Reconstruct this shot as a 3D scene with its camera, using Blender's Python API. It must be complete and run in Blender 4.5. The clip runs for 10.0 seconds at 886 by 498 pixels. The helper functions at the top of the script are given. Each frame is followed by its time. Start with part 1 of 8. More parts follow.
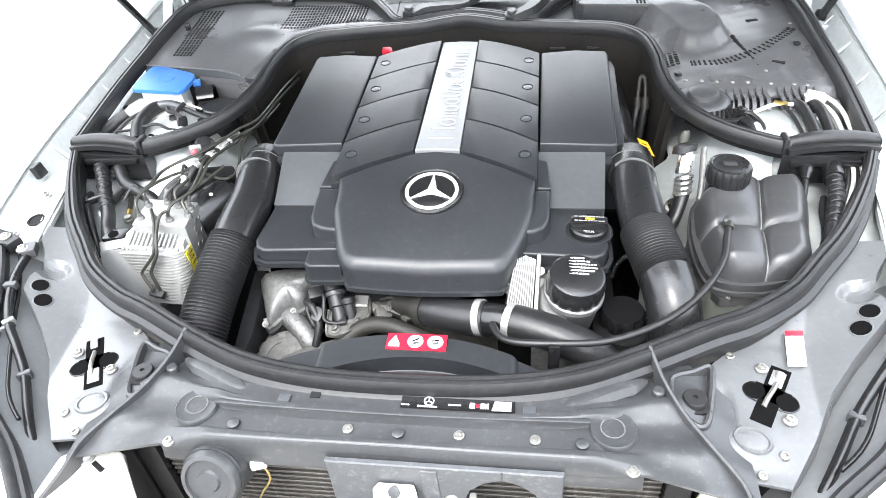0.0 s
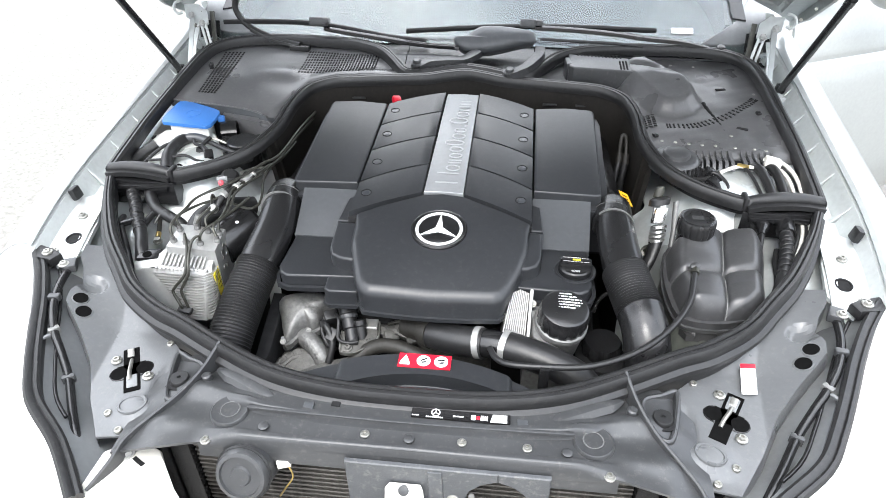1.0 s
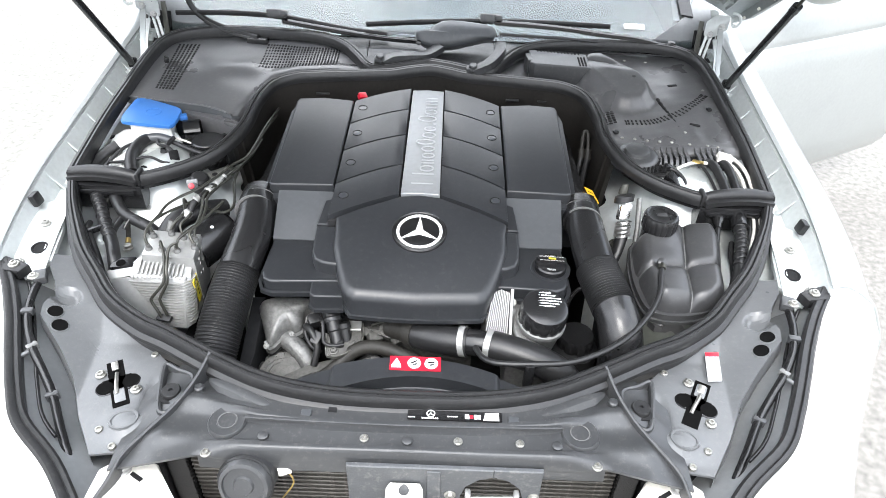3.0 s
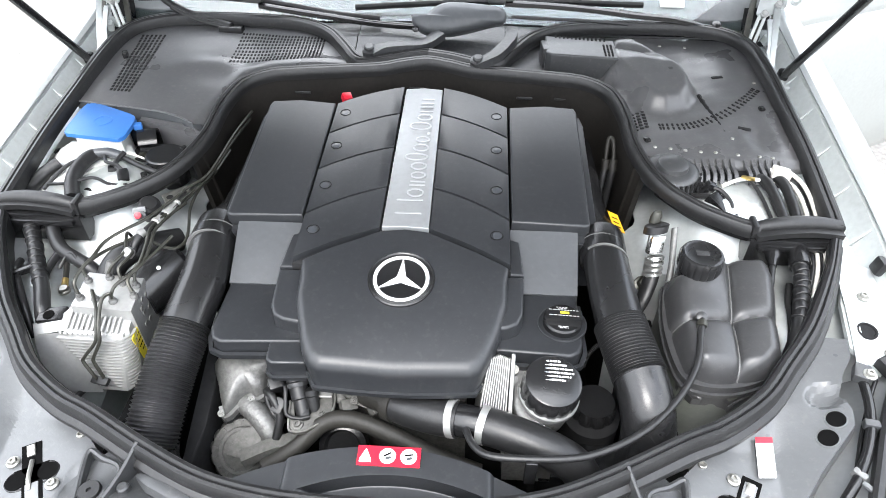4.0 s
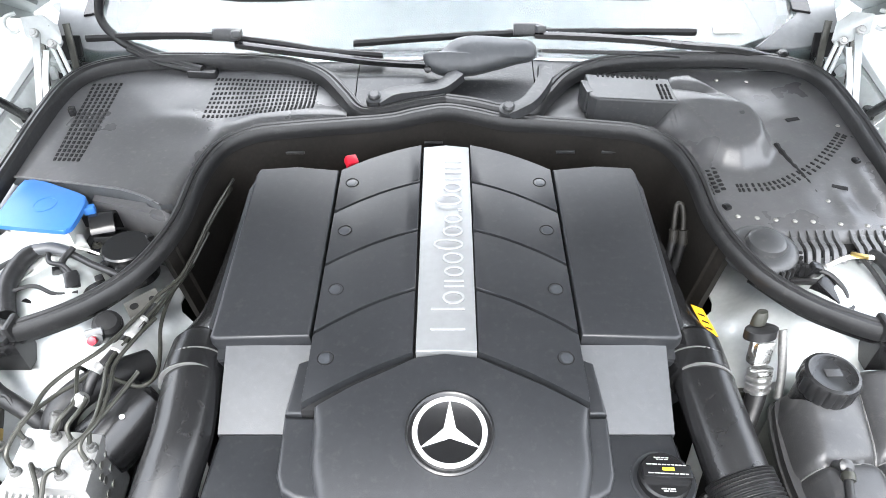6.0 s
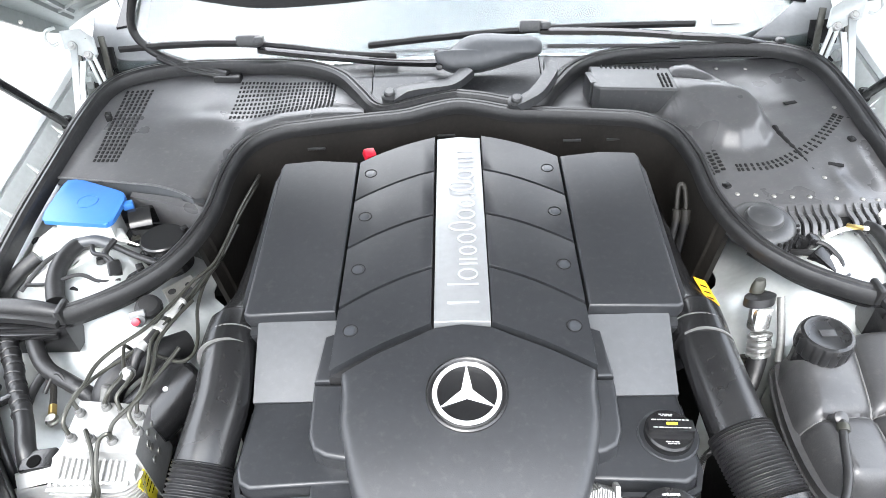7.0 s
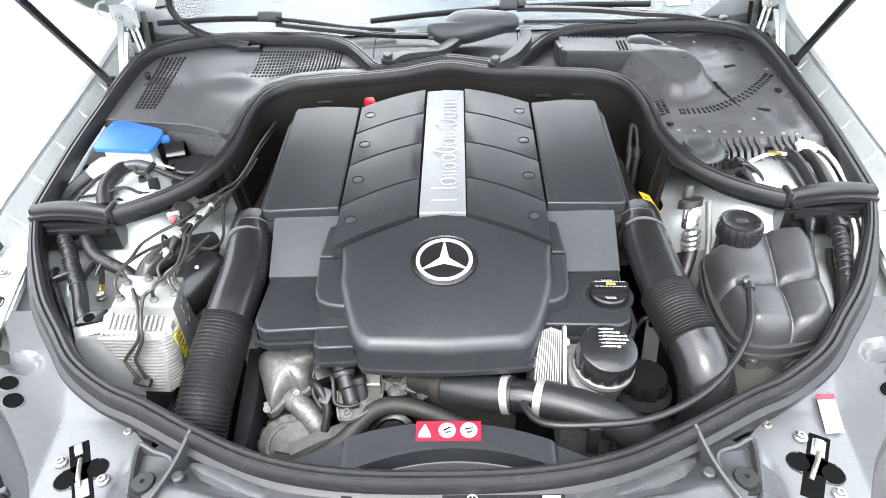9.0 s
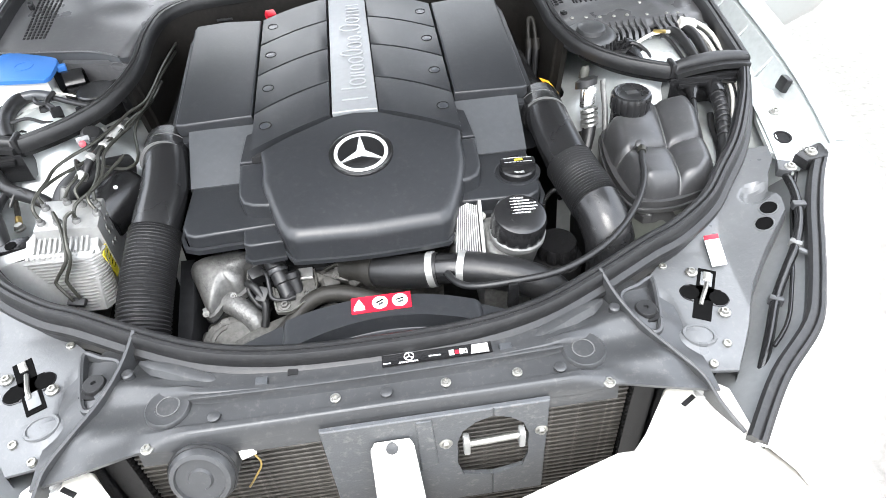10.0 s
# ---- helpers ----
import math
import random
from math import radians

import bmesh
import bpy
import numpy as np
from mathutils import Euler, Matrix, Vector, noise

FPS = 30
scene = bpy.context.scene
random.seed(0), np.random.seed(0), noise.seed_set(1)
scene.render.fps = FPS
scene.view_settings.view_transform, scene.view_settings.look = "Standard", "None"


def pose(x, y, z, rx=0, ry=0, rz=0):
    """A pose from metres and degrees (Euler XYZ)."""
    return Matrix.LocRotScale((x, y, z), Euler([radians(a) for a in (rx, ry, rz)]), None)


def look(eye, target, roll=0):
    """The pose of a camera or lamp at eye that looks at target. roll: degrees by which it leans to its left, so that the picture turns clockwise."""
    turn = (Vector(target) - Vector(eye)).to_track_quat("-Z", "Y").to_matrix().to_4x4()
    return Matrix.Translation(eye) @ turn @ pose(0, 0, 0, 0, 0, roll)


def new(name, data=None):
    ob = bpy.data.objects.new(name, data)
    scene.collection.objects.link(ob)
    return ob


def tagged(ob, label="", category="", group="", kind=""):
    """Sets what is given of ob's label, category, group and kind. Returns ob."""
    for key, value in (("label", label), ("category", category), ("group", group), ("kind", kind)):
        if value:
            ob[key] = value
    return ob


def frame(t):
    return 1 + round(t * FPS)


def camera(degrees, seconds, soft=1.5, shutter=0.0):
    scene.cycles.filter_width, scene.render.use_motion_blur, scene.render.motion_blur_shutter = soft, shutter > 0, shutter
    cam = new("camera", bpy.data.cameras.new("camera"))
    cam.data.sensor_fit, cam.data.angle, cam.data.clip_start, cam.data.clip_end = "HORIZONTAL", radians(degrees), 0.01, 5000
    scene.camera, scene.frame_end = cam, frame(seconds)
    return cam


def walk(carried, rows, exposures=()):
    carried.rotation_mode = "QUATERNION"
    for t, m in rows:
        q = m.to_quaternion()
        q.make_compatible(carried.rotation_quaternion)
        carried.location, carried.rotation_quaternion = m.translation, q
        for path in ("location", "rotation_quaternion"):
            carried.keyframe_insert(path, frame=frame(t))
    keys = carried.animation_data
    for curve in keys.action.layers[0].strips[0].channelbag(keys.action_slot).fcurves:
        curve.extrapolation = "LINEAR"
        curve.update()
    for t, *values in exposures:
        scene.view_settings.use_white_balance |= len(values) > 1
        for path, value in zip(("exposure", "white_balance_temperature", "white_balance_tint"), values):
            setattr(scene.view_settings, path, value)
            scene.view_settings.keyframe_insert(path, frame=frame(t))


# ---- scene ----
cam = camera(68.0, 10.0, soft=0.65)

PATH = [
    (0, (0.152, -0.579, 1.423), (-0.124, 0.96, 0.176), -5.2),
    (0.5, (0.156, -0.658, 1.473), (-0.158, 0.949, 0.325), -4.6),
    (1, (0.119, -0.68, 1.505), (-0.08, 0.924, 0.328), -0.8),
    (1.5, (0.091, -0.689, 1.539), (0.003, 0.927, 0.363), 1.5),
    (2, (0.065, -0.69, 1.557), (0.042, 0.926, 0.379), 2.4),
    (2.5, (0.045, -0.707, 1.568), (0.031, 0.876, 0.346), 2.1),
    (2.7, (0.04, -0.706, 1.566), (0.044, 0.876, 0.342), 2.2),
    (3.8, (0.082, -0.493, 1.536), (0.044, 1.008, 0.214), 0.9),
    (4, (0.098, -0.442, 1.529), (0.013, 1.048, 0.198), -0.1),
    (4.5, (0.11, -0.37, 1.525), (-0.065, 1.095, 0.175), -1.1),
    (5, (0.065, -0.296, 1.514), (-0.166, 1.161, 0.163), -1.8),
    (5.5, (0.023, -0.203, 1.493), (-0.051, 1.279, 0.152), 1.1),
    (5.7, (0.014, -0.175, 1.491), (-0.021, 1.306, 0.146), 0.4),
    (6.8, (-0.014, -0.219, 1.503), (-0.036, 1.265, 0.163), -1.8),
    (7, (0.007, -0.244, 1.503), (-0.061, 1.255, 0.182), -3.3),
    (7.5, (0.028, -0.338, 1.491), (-0.012, 1.208, 0.223), -2.1),
    (8, (0.053, -0.435, 1.477), (0.022, 1.13, 0.232), -1.2),
    (8.5, (0.066, -0.492, 1.473), (-0.031, 1.08, 0.241), -2.8),
    (9, (0.037, -0.502, 1.459), (-0.039, 1.08, 0.238), -2.9),
    (9.4, (0.030, -0.526, 1.446), (0.060, 1.035, 0.196), -1.6),
    (9.5, (0.026, -0.534, 1.446), (0.078, 1.01, 0.176), -1.3),
    (9.7, (0.019, -0.544, 1.443), (0.121, 0.961, 0.13), -2.2),
    (10, (0.042, -0.591, 1.436), (0.171, 0.861, 0.067), -3.9),
]
walk(cam, [(t, look(eye, target, roll)) for t, eye, target, roll in PATH], [(0, 1.47), (0.5, 1.13), (1.0, 0.86), (2.0, 0.80), (2.5, 0.84), (4.0, 1.11), (4.5, 1.28), (5.0, 1.37), (5.5, 1.43), (7.0, 1.54), (8.5, 1.39), (9.0, 1.36), (9.5, 1.32), (10, 1.13)])

# ---- light: bright overcast day, sun behind thin cloud ----
world = bpy.data.worlds.new("sky")
scene.world = world
world.use_nodes = True
wn, wl = world.node_tree.nodes, world.node_tree.links
sky = wn.new("ShaderNodeTexSky")
sky.sky_type, sky.sun_disc = "NISHITA", False
sky.sun_elevation, sky.sun_rotation = radians(53), radians(195)
sky.air_density, sky.dust_density = 1.0, 3.0
coord = wn.new("ShaderNodeTexCoord")
cloud = wn.new("ShaderNodeTexNoise")
cloud.inputs["Scale"].default_value, cloud.inputs["Detail"].default_value = 2.2, 5
ramp = wn.new("ShaderNodeValToRGB")
ramp.color_ramp.elements[0].position, ramp.color_ramp.elements[0].color = 0.38, (7.5, 8.2, 9.4, 1)
ramp.color_ramp.elements[1].position, ramp.color_ramp.elements[1].color = 0.62, (18.0, 18.4, 19.0, 1)
rise = wn.new("ShaderNodeSeparateXYZ")
glow = wn.new("ShaderNodeMapRange")
glow.inputs["From Min"].default_value, glow.inputs["From Max"].default_value = 0.0, 1.0
glow.inputs["To Min"].default_value, glow.inputs["To Max"].default_value = 0.38, 1.98
gain = wn.new("ShaderNodeVectorMath")
gain.operation = "SCALE"
wl.new(coord.outputs["Generated"], rise.inputs[0])
wl.new(rise.outputs["Z"], glow.inputs["Value"])
wl.new(glow.outputs[0], gain.inputs["Scale"])
mixsky = wn.new("ShaderNodeMixRGB")
mixsky.inputs[0].default_value = 0.75
wl.new(coord.outputs["Generated"], cloud.inputs["Vector"])
wl.new(cloud.outputs["Fac"], ramp.inputs["Fac"])
wl.new(sky.outputs["Color"], mixsky.inputs[1])
wl.new(ramp.outputs["Color"], gain.inputs[0])
wl.new(gain.outputs[0], mixsky.inputs[2])
wl.new(mixsky.outputs[0], wn["Background"].inputs["Color"])
wn["Background"].inputs["Strength"].default_value = 0.19
sun_data = bpy.data.lights.new("sun", "SUN")
sun_data.energy, sun_data.angle, sun_data.color = 1.35, radians(24), (1.0, 0.985, 0.96)
sun = new("sun", sun_data)
sun.matrix_world = look((-0.9, -2.7, 5.0), (0, 0.3, 0.9))


# ---- materials ----
def mat(name, color, rough=0.5, metal=0.0, vary=0.25, scale=40.0, bump=0.15, bscale=300.0, rvar=0.12, coat=0.0, dust=0.0, spec=0.5, piece=False):
    m = bpy.data.materials.new(name)
    m.use_nodes = True
    n, l = m.node_tree.nodes, m.node_tree.links
    b = n["Principled BSDF"]
    tc = n.new("ShaderNodeTexCoord")
    big = n.new("ShaderNodeTexNoise")
    big.inputs["Scale"].default_value, big.inputs["Detail"].default_value = scale * 0.22, 5
    fine = n.new("ShaderNodeTexNoise")
    fine.inputs["Scale"].default_value, fine.inputs["Detail"].default_value = scale * 2.5, 4
    l.new(tc.outputs["Object"], big.inputs["Vector"])
    l.new(tc.outputs["Object"], fine.inputs["Vector"])
    add = n.new("ShaderNodeMath")
    add.operation = "ADD"
    l.new(big.outputs["Fac"], add.inputs[0])
    l.new(fine.outputs["Fac"], add.inputs[1])
    half = n.new("ShaderNodeMath")
    half.operation, half.inputs[1].default_value = "MULTIPLY", 0.5
    l.new(add.outputs[0], half.inputs[0])
    cr = n.new("ShaderNodeValToRGB")
    lo, hi = 1 - vary, 1 + vary
    cr.color_ramp.elements[0].position, cr.color_ramp.elements[1].position = 0.32, 0.68
    cr.color_ramp.elements[0].color = (color[0] * lo, color[1] * lo, color[2] * lo, 1)
    cr.color_ramp.elements[1].color = (min(1, color[0] * hi), min(1, color[1] * hi), min(1, color[2] * hi), 1)
    l.new(half.outputs[0], cr.inputs["Fac"])
    out = cr.outputs["Color"]
    if dust:
        spots = n.new("ShaderNodeTexNoise")
        spots.inputs["Scale"].default_value, spots.inputs["Detail"].default_value, spots.inputs["Roughness"].default_value = 110, 7, 0.7
        l.new(tc.outputs["Object"], spots.inputs["Vector"])
        dr = n.new("ShaderNodeValToRGB")
        dr.color_ramp.elements[0].position, dr.color_ramp.elements[1].position = 0.54, 0.74
        dr.color_ramp.elements[1].color = (dust, dust, dust, 1)
        l.new(spots.outputs["Fac"], dr.inputs["Fac"])
        mx = n.new("ShaderNodeMixRGB")
        l.new(dr.outputs["Color"], mx.inputs[0])
        l.new(out, mx.inputs[1])
        mx.inputs[2].default_value = (0.33, 0.31, 0.28, 1)
        out = mx.outputs[0]
    l.new(out, b.inputs["Base Color"])
    rr = n.new("ShaderNodeMapRange")
    rr.inputs["To Min"].default_value, rr.inputs["To Max"].default_value = max(0.03, rough - rvar), min(1, rough + rvar)
    l.new(big.outputs["Fac"], rr.inputs["Value"])
    l.new(rr.outputs[0], b.inputs["Roughness"])
    b.inputs["Metallic"].default_value = metal
    b.inputs["Coat Weight"].default_value, b.inputs["Coat Roughness"].default_value = coat, 0.08
    b.inputs["Specular IOR Level"].default_value = spec
    if bump:
        bn = n.new("ShaderNodeTexNoise")
        bn.inputs["Scale"].default_value, bn.inputs["Detail"].default_value = bscale, 3
        l.new(tc.outputs["Object"], bn.inputs["Vector"])
        bp = n.new("ShaderNodeBump")
        bp.inputs["Strength"].default_value, bp.inputs["Distance"].default_value = bump, 0.002
        l.new(bn.outputs["Fac"], bp.inputs["Height"])
        l.new(bp.outputs["Normal"], b.inputs["Normal"])
    return m


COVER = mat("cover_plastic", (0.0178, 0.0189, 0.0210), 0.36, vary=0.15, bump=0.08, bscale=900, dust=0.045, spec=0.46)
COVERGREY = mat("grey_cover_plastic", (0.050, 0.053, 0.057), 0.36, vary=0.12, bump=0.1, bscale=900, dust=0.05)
BLACK = mat("black_plastic", (0.009, 0.009, 0.0095), 0.25, vary=0.2, bump=0.06, bscale=500, dust=0.018, rvar=0.06)
TRAY = mat("tray_plastic", (0.068, 0.068, 0.070), 0.30, vary=0.10, bump=0.08, bscale=350, dust=0.13)
GREYPL = mat("dusty_grey_plastic", (0.035, 0.036, 0.0375), 0.34, vary=0.12, bump=0.06, bscale=500, dust=0.12)
PLATE = mat("apron_plastic", (0.094, 0.097, 0.100), 0.30, vary=0.08, bump=0.12, bscale=300, dust=0.12)
SCUTTLE = mat("scuttle_plastic", (0.025, 0.026, 0.028), 0.38, vary=0.08, bump=0.15, bscale=300, dust=0.15)
COWL = mat("cowl_plastic", (0.15, 0.155, 0.158), 0.40, vary=0.10, bump=0.08, bscale=300, dust=0.12)
SCUFF = mat("scuffed_bracket_plastic", (0.058, 0.061, 0.065), 0.42, vary=0.22, scale=220, bump=0.12, bscale=260, dust=0.28)
PARTN = mat("sooty_partition_plastic", (0.0120, 0.0105, 0.0090), 0.66, vary=0.4, scale=50, bump=0.12, bscale=200, dust=0.03, spec=0.25)
TANKLOW = mat("aged_tank_plastic", (0.105, 0.112, 0.098), 0.4, vary=0.12, bump=0.08, dust=0.1)
DUSTRUB = mat("dusty_rubber", (0.017, 0.0158, 0.0135), 0.58, vary=0.35, scale=70, bump=0.25, bscale=220, dust=0.03, spec=0.35)
PIPEPL = mat("satin_pipe_plastic", (0.0110, 0.0110, 0.0115), 0.26, vary=0.2, bump=0.06, bscale=500, dust=0.03)
SEAM = mat("pale_seam_plastic", (0.10, 0.10, 0.098), 0.45, vary=0.3, scale=120, bump=0.1)
TANKPL = mat("tank_plastic", (0.034, 0.034, 0.035), 0.33, vary=0.12, bump=0.12, bscale=500, dust=0.08)
BELLOWS = mat("bellows_rubber", (0.011, 0.011, 0.0115), 0.40, vary=0.15, bump=0.05, spec=0.45)
FITTING = mat("bright_fitting", (0.45, 0.45, 0.44), 0.28, 0.85, vary=0.2, scale=90, bump=0.1)
COOLER = mat("bright_aluminium_plate", (0.30, 0.30, 0.29), 0.40, 0.65, vary=0.15, scale=90, bump=0.15, bscale=260)
PRINT = mat("grey_print", (0.36, 0.36, 0.355), 0.5, vary=0.05, bump=0.0)
RUBBER = mat("rubber", (0.0125, 0.0125, 0.013), 0.40, vary=0.25, bump=0.12, bscale=250, dust=0.05, spec=0.40)
# near-black, hardly any specular: colours in the shade of gaps, slots and bay depths
DARK = mat("near_black_shade_plastic", (0.014, 0.014, 0.0145), 0.80, vary=0.4, bump=0.0, spec=0.12)
# black for flat pieces on unbroken skin, painting the shade inside an opening
HOLE = mat("opening_shade_black", (0.004, 0.004, 0.004), 0.95, vary=0.2, bump=0.0, spec=0.03)
BUTTON = mat("button_plastic", (0.040, 0.043, 0.048), 0.26, vary=0.08, bump=0.0)
SILVER = mat("silver_paint", (0.37, 0.39, 0.385), 0.36, 0.45, vary=0.06, bump=0.02, bscale=600, coat=0.5, dust=0.05)
RAIL = mat("silver_paint_dusty", (0.48, 0.505, 0.50), 0.42, 0.25, vary=0.10, bump=0.06, bscale=200, coat=0.25, dust=0.25)
CAST = mat("cast_aluminium", (0.165, 0.165, 0.160), 0.52, 0.6, vary=0.35, scale=60, bump=0.4, bscale=260, dust=0.12)
DIRTY = mat("dirty_cast_metal", (0.082, 0.080, 0.074), 0.6, 0.3, vary=0.5, scale=60, bump=0.5, bscale=180, dust=0.2)
INNER = mat("inner_wing_paint", (0.44, 0.462, 0.457), 0.36, 0.40, vary=0.10, bump=0.05, bscale=200, coat=0.3, dust=0.15)
ALU = mat("machined_aluminium", (0.36, 0.36, 0.35), 0.40, 0.55, vary=0.10, scale=60, bump=0.12, bscale=300)
BRUSHED = mat("brushed_aluminium", (0.275, 0.283, 0.29), 0.42, 0.5, vary=0.08, bump=0.06, bscale=700)
RAISED = mat("raised_bright_aluminium", (0.37, 0.38, 0.39), 0.36, 0.4, vary=0.04, bump=0.0)
STEEL = mat("zinc_steel", (0.33, 0.325, 0.30), 0.38, 0.85, vary=0.2, bump=0.1)
CHROME = mat("white_chrome", (0.88, 0.88, 0.87), 0.25, 0.35, vary=0.03, bump=0.0)
PIPE = mat("brake_line", (0.045, 0.045, 0.038), 0.35, 0.5, vary=0.3, bump=0.1)
BLUE = mat("blue_plastic", (0.028, 0.128, 0.38), 0.4, vary=0.06, bump=0.06, bscale=500)
WHITEPL = mat("cream_plastic", (0.62, 0.60, 0.55), 0.45, vary=0.06, bump=0.05, dust=0.08)
TRANSL = mat("milky_plastic", (0.52, 0.53, 0.51), 0.4, vary=0.08, bump=0.08)
RED = mat("red_label", (0.46, 0.010, 0.026), 0.35, vary=0.06, bump=0.0)
YELLOW = mat("yellow_label", (0.72, 0.60, 0.03), 0.4, vary=0.06, bump=0.0)
ORANGE = mat("amber_label", (0.85, 0.42, 0.02), 0.4, vary=0.05, bump=0.0)
WHITE = mat("white_print", (0.85, 0.85, 0.84), 0.45, vary=0.03, bump=0.0)
BRASS = mat("brass", (0.45, 0.33, 0.12), 0.35, 0.9, vary=0.2, bump=0.1)
INSUL = mat("hood_felt", (0.045, 0.046, 0.048), 0.95, vary=0.3, bump=0.6, bscale=150)
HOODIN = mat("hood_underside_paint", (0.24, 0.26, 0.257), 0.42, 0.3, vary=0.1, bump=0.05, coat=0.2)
DASH = mat("dashboard_plastic", (0.034, 0.034, 0.037), 0.6, vary=0.2, bump=0.2)
FIN = mat("condenser_fin", (0.062, 0.058, 0.052), 0.5, 0.4, vary=0.3, bump=0.2, dust=0.4)
LENS = mat("headlamp_lens", (0.80, 0.80, 0.78), 0.16, 0.0, vary=0.04, bump=0.0, coat=0.8)
ASPHALT = mat("pale_asphalt", (0.166, 0.158, 0.145), 0.95, vary=0.55, scale=200, bump=0.3, bscale=200)
GLASS = bpy.data.materials.new("windscreen_glass")
GLASS.use_nodes = True
gb = GLASS.node_tree.nodes["Principled BSDF"]
gb.inputs["Base Color"].default_value = (0.82, 0.90, 0.89, 1)
gb.inputs["Roughness"].default_value, gb.inputs["IOR"].default_value = 0.02, 1.45
gb.inputs["Transmission Weight"].default_value = 1.0

# ---- builders ----
V3 = Vector


def seal_z(y):
    return 0.842 + 0.14 * y


def cover_z(y):
    return 0.890 + 0.065 * y


def thing(name, base, label, category, group="", kind=""):
    ob = new(name)
    ob.empty_display_size = 0.02
    ob.location = base
    return tagged(ob, label, category, group, kind)


def part(name, bm, material, parent=None, label="", sharp=38):
    if len(bm.faces) and not any(len(e.link_faces) == 1 for e in bm.edges):
        bmesh.ops.recalc_face_normals(bm, faces=bm.faces)
    me = bpy.data.meshes.new(name)
    bm.to_mesh(me)
    bm.free()
    me.materials.append(material)
    me.shade_smooth()
    me.set_sharp_from_angle(angle=radians(sharp))
    ob = new(name, me)
    if parent is not None:
        ob.parent = parent
        place = parent.location if parent.data is None else Vector((0, 0, 0))
        ob.matrix_parent_inverse = Matrix.Translation(-place)
    if label:
        tagged(ob, label)
    return ob


def spline(pts, n=8, closed=False):
    """Catmull-Rom through the points."""
    p = [V3(q) for q in pts]
    k = len(p)
    out = []
    for i in range(k if closed else k - 1):
        if closed:
            a, b, c, d = p[i - 1], p[i], p[(i + 1) % k], p[(i + 2) % k]
        else:
            a, b, c, d = p[max(i - 1, 0)], p[i], p[i + 1], p[min(i + 2, k - 1)]
        for j in range(n):
            t = j / n
            out.append(0.5 * ((2 * b) + (c - a) * t + (2 * a - 5 * b + 4 * c - d) * t * t + (3 * b - a - 3 * c + d) * t ** 3))
    if not closed:
        out.append(p[-1])
    return out


def sweep(path, profile, bm=None, closed=False, up=(0, 0, 1), cap=True, scales=None):
    """Carries a closed outline (side, up) along a path."""
    bm = bm or bmesh.new()
    path = [V3(p) for p in path]
    rings = []
    k = len(path)
    for i, p in enumerate(path):
        if closed:
            d = path[(i + 1) % k] - path[i - 1]
        else:
            d = path[min(i + 1, k - 1)] - path[max(i - 1, 0)]
        d.normalize()
        u = V3(up)
        if abs(d.dot(u)) > 0.93:
            u = V3((0, 1, 0)) if abs(d.y) < 0.9 else V3((1, 0, 0))
        side = d.cross(u).normalized()
        upv = side.cross(d).normalized()
        s = scales[i] if scales else 1.0
        rings.append([bm.verts.new(p + side * a * s + upv * b * s) for a, b in profile])
    m = len(profile)
    for i in range(k if closed else k - 1):
        r, q = rings[i], rings[(i + 1) % k]
        for j in range(m):
            bm.faces.new((r[j], r[(j + 1) % m], q[(j + 1) % m], q[j]))
    if cap and not closed:
        bm.faces.new(rings[0][::-1])
        bm.faces.new(rings[-1])
    return bm


def disc(r, n=12, rz=None):
    rz = rz or r
    return [(r * math.cos(2 * math.pi * i / n), rz * math.sin(2 * math.pi * i / n)) for i in range(n)]


def tube(pts, r, n=12, smooth=6, bm=None, scales=None):
    """Parallel-transport tube, so that it never twists."""
    bm = bm or bmesh.new()
    path = spline(pts, smooth) if smooth else [V3(p) for p in pts]
    k = len(path)
    ref = None
    rings = []
    for i, p in enumerate(path):
        d = (path[min(i + 1, k - 1)] - path[max(i - 1, 0)]).normalized()
        if ref is None:
            ref = d.orthogonal().normalized()
        ref = (ref - d * ref.dot(d)).normalized()
        w = d.cross(ref)
        s = r * (scales(i / (k - 1)) if scales else 1.0)
        rings.append([bm.verts.new(p + (ref * math.cos(2 * math.pi * j / n) + w * math.sin(2 * math.pi * j / n)) * s) for j in range(n)])
    for i in range(k - 1):
        for j in range(n):
            bm.faces.new((rings[i][j], rings[i][(j + 1) % n], rings[i + 1][(j + 1) % n], rings[i + 1][j]))
    bm.faces.new(rings[0][::-1])
    bm.faces.new(rings[-1])
    return bm


def lathe(profile, at=(0, 0, 0), axis=(0, 0, 1), n=28, bm=None, ribs=0, depth=0.0, ring=False):
    """Turns (radius, height) rows round an axis; ribs: grip flutes."""
    bm = bm or bmesh.new()
    q = V3(axis).to_track_quat("Z", "Y")
    at = V3(at)
    rings = []
    most = max(r for r, h in profile)
    for r, h in profile:
        row = []
        for j in range(n):
            a = 2 * math.pi * j / n
            rr = r
            if ribs and r > most * 0.93:
                rr = r - depth * (0.5 + 0.5 * math.cos(a * ribs)) ** 6
            row.append(bm.verts.new(at + q @ V3((rr * math.cos(a), rr * math.sin(a), h))))
        rings.append(row)
    for i in range(len(rings) - 1):
        for j in range(n):
            bm.faces.new((rings[i][j], rings[i][(j + 1) % n], rings[i + 1][(j + 1) % n], rings[i + 1][j]))
    if ring:
        for j in range(n):
            bm.faces.new((rings[-1][j], rings[-1][(j + 1) % n], rings[0][(j + 1) % n], rings[0][j]))
        return bm
    bm.faces.new(rings[0][::-1])
    bm.faces.new(rings[-1])
    return bm


